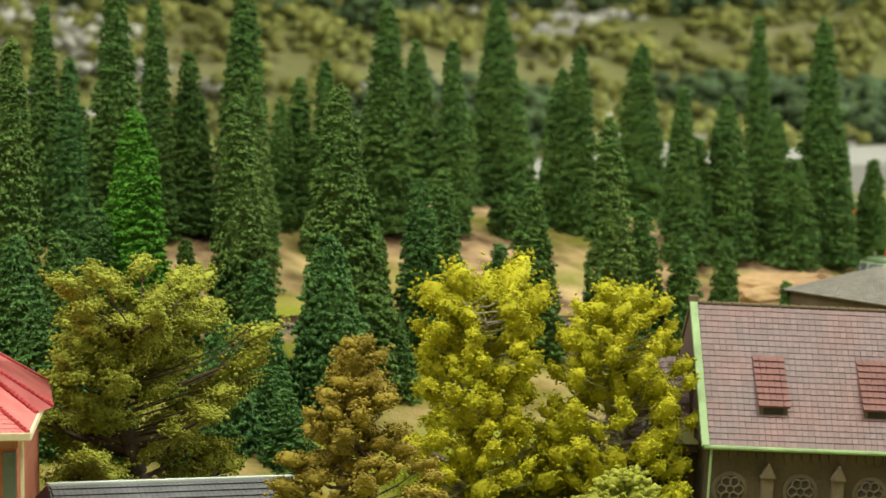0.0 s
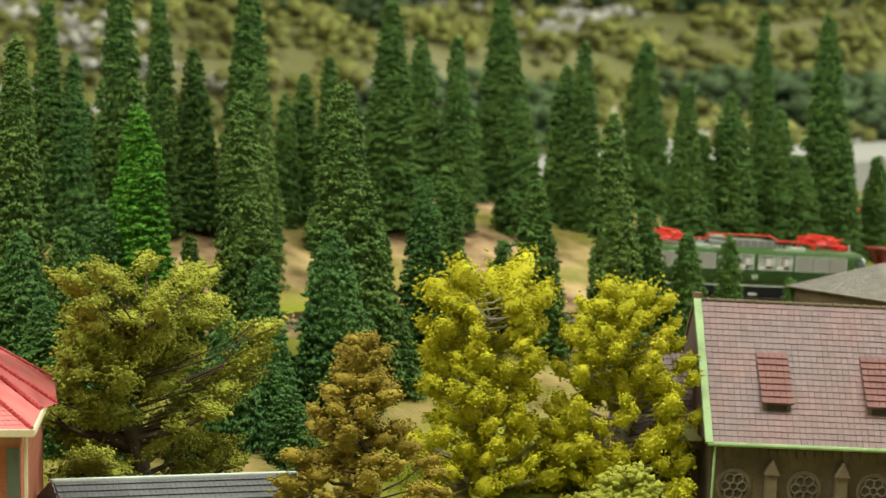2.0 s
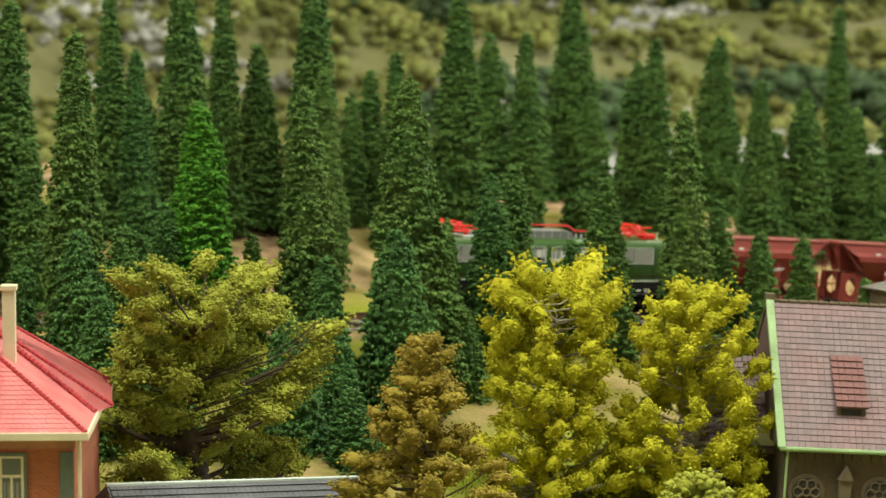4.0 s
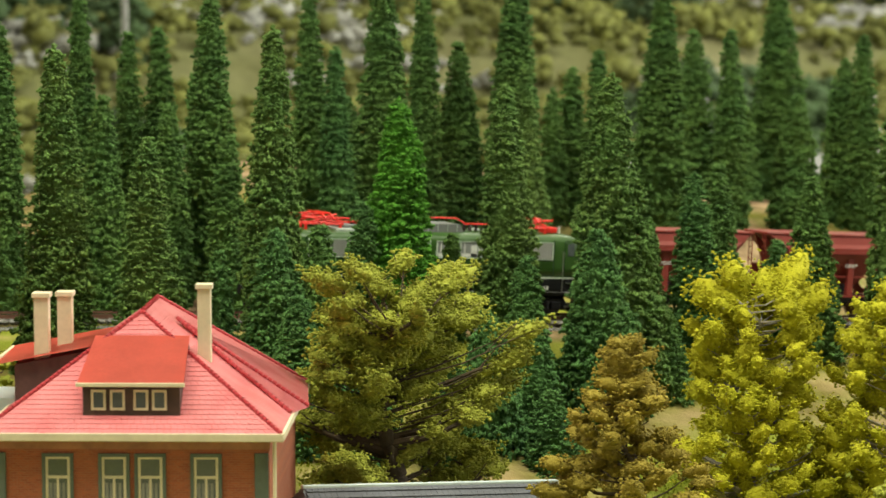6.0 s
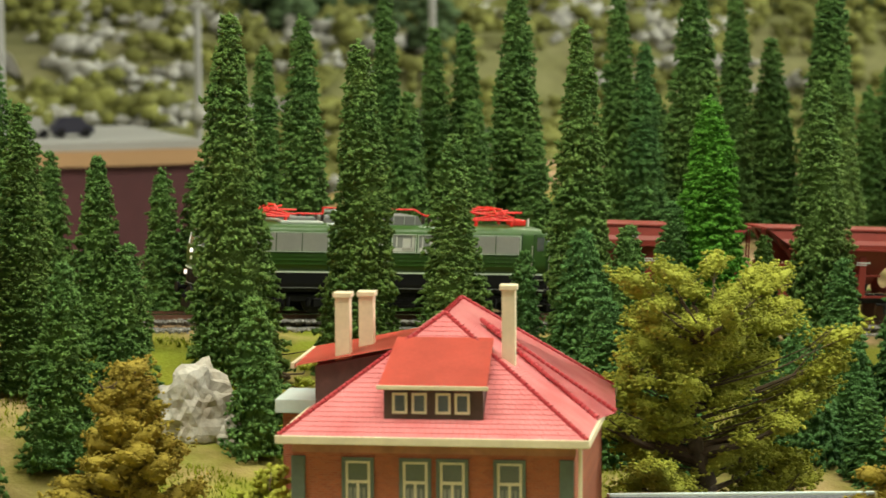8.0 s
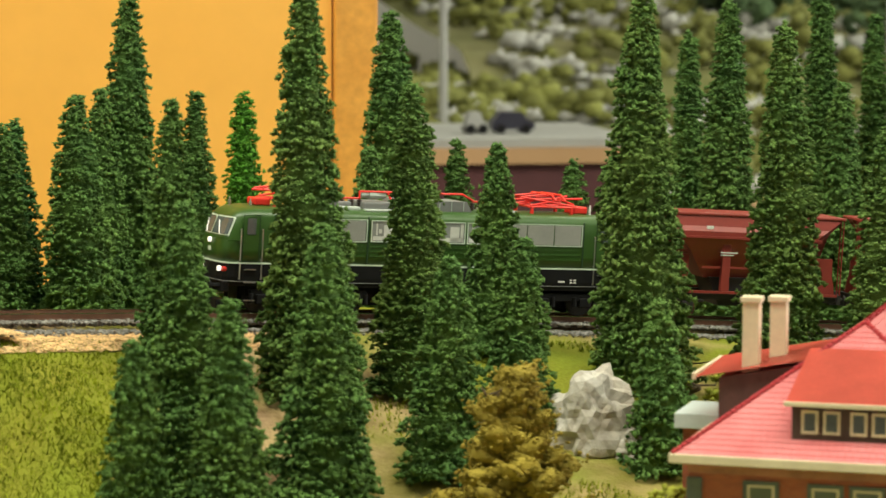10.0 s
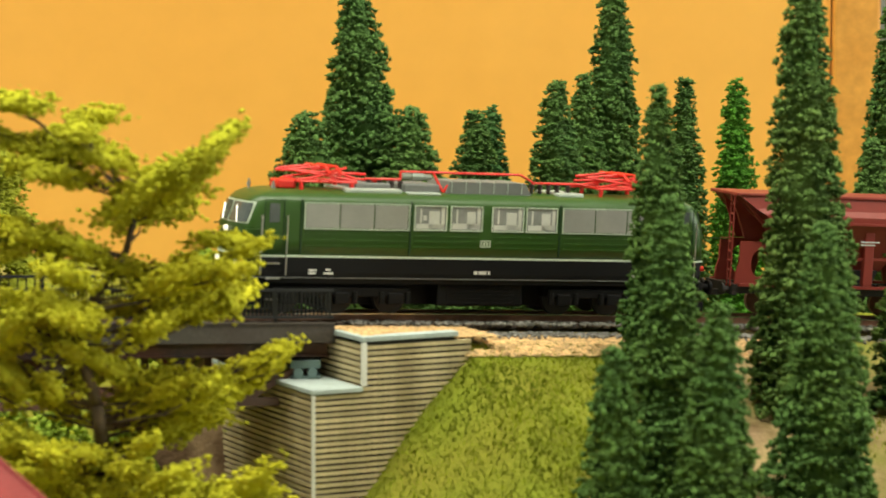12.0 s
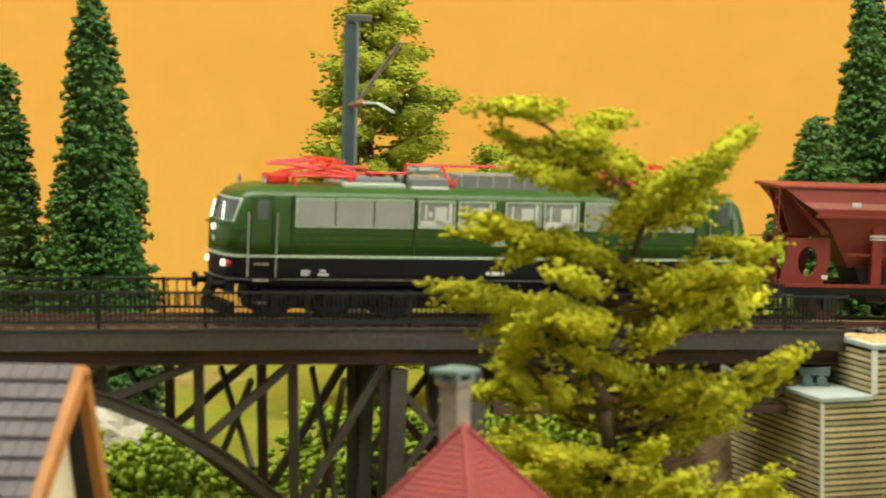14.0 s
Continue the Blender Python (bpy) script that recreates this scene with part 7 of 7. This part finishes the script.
spruce(0.514, 1.219, 0.080, 0.0177, "spruce_blue")
spruce(0.545, 1.210, 0.075, 0.0163, "spruce_blue")
spruce(0.698, 1.620, 0.159, 0.0143)
spruce(0.685, 1.550, 0.145, 0.0116, "spruce_blue")
spruce(0.723, 1.618, 0.086, 0.0174)
spruce(0.731, 1.580, 0.186, 0.0223)
spruce(0.780, 1.620, 0.165, 0.0138)
spruce(0.811, 1.630, 0.122, 0.0164)
spruce(0.816, 1.628, 0.083, 0.0141)
spruce(0.838, 1.600, 0.188, 0.0201)
spruce(0.809, 1.530, 0.140, 0.0134, "spruce_olive")
spruce(0.891, 1.644, 0.093, 0.0104)
spruce(0.910, 1.650, 0.105, 0.0129)
spruce(0.902, 1.600, 0.136, 0.0118)
spruce(0.976, 1.640, 0.168, 0.0203)
spruce(0.985, 1.662, 0.113, 0.0198)
spruce(1.094, 1.792, 0.127, 0.0169)
spruce(1.026, 1.630, 0.142, 0.0123)
spruce(1.119, 1.776, 0.101, 0.0205)
spruce(1.188, 1.820, 0.170, 0.0265)
spruce(1.087, 1.638, 0.098, 0.0185)
spruce(1.161, 1.686, 0.122, 0.0208)
spruce(1.159, 1.660, 0.143, 0.0129)
spruce(1.286, 1.756, 0.141, 0.0229)
spruce(1.212, 1.600, 0.135, 0.0153)
spruce(1.236, 1.612, 0.092, 0.0172)
spruce(1.263, 1.612, 0.125, 0.0216)
spruce(1.347, 1.680, 0.182, 0.0135)
spruce(1.308, 1.608, 0.115, 0.0192)
spruce(1.323, 1.600, 0.083, 0.0158)
spruce(1.365, 1.620, 0.192, 0.0222)
spruce(1.373, 1.610, 0.110, 0.0142)
spruce(1.425, 1.630, 0.082, 0.0154)
spruce(0.463, 1.297, 0.135, 0.0183, "spruce_olive")
spruce(0.420, 1.318, 0.174, 0.0182, "spruce_olive")
spruce(0.503, 1.299, 0.074, 0.0114, "spruce_blue")
spruce(0.511, 1.499, 0.127, 0.0153)
spruce(0.455, 1.597, 0.177, 0.0124)
spruce(0.447, 1.497, 0.171, 0.0170)
spruce(0.533, 1.600, 0.195, 0.0134)
spruce(0.572, 1.620, 0.154, 0.0115)
spruce(0.593, 1.620, 0.156, 0.0144)
spruce(0.564, 1.530, 0.122, 0.0130)
spruce(0.600, 1.550, 0.185, 0.0202)
spruce(0.591, 1.500, 0.105, 0.0123)
spruce(0.287, 1.335, 0.097, 0.0139)
spruce(0.282, 1.259, 0.083, 0.0150)
spruce(0.349, 1.308, 0.181, 0.0214, "spruce_olive")
spruce(0.334, 1.220, 0.074, 0.0126)
spruce(0.362, 1.490, 0.082, 0.0110)
spruce(0.442, 1.557, 0.177, 0.0082)
spruce(0.384, 1.492, 0.085, 0.0124)
spruce(0.130, 1.272, 0.125, 0.0141)
spruce(0.127, 1.201, 0.121, 0.0154)
spruce(0.099, 1.125, 0.098, 0.0144)
spruce(0.136, 1.124, 0.107, 0.0161)
spruce(0.189, 1.278, 0.183, 0.0192, "spruce_olive")
spruce(0.183, 1.186, 0.121, 0.0197)
spruce(0.239, 1.288, 0.138, 0.0158, "spruce_olive")
spruce(0.239, 1.208, 0.092, 0.0158)
spruce(0.010, 1.410, 0.160, 0.0256)
spruce(-0.012, 1.373, 0.088, 0.0239)
spruce(0.034, 1.393, 0.091, 0.0234)
spruce(0.064, 1.447, 0.113, 0.0186)
spruce(0.073, 1.469, 0.121, 0.0128, "spruce_blue")
spruce(0.101, 1.437, 0.114, 0.0178)
spruce(0.116, 1.472, 0.130, 0.0147)
spruce(0.132, 1.496, 0.184, 0.0185)
spruce(0.167, 1.505, 0.136, 0.0118)
spruce(0.195, 1.531, 0.139, 0.0143, "spruce_bright")
spruce(0.278, 1.558, 0.185, 0.0256)
spruce(0.252, 1.473, 0.084, 0.0139)
spruce(0.313, 1.553, 0.117, 0.0133)
spruce(-0.320, 1.344, 0.205, 0.0264)
spruce(-0.307, 1.330, 0.124, 0.0178, "spruce_blue")
spruce(-0.331, 1.330, 0.121, 0.0159)
spruce(-0.361, 1.347, 0.169, 0.0242, "spruce_olive")


# ---- motion ----
TRAIN_ROWS = ((0.0, 1.352), (1.5, 1.186), (4.3, 0.872), (5.0, 0.793), (6.5, 0.628), (7.5, 0.518), (8.2, 0.441), (10.3, 0.229), (11.0, 0.150), (11.7, 0.081), (12.5, 0.010), (13.2, -0.061), (14.0, -0.138))


def along(x, gap):
    """The x of a point that lies gap metres behind x along the track."""
    n = 40
    for _ in range(n):
        e = 0.001
        slope = (track_y(x + e) - track_y(x - e)) / (2 * e)
        x += gap / n / math.sqrt(1 + slope * slope)
    return x


def train_pose(x, h):
    yaw, pitch = track_turn(x, h)
    a, b = track_point(x - h), track_point(x + h)
    m = (a + b) / 2
    return pose(m.x, m.y, m.z, 0, pitch, yaw)


def motions():
    times = [k * 0.5 for k in range(29)]
    ts, xs = [r[0] for r in TRAIN_ROWS], [r[1] for r in TRAIN_ROWS]

    def where(t):
        return float(np.polyval(FITTED, t) + np.interp(t, ts, LEFT))
    FITTED = np.polyfit(ts, xs, 5)
    LEFT = np.array(xs) - np.polyval(FITTED, ts)
    walk(loco, [(t, train_pose(where(t), 0.062)) for t in times])
    for k, w in enumerate(wagons):
        walk(w, [(t, train_pose(along(where(t), 0.1112 + 0.0568 + 0.0045 + k * 0.1150), 0.030)) for t in times])


motions()
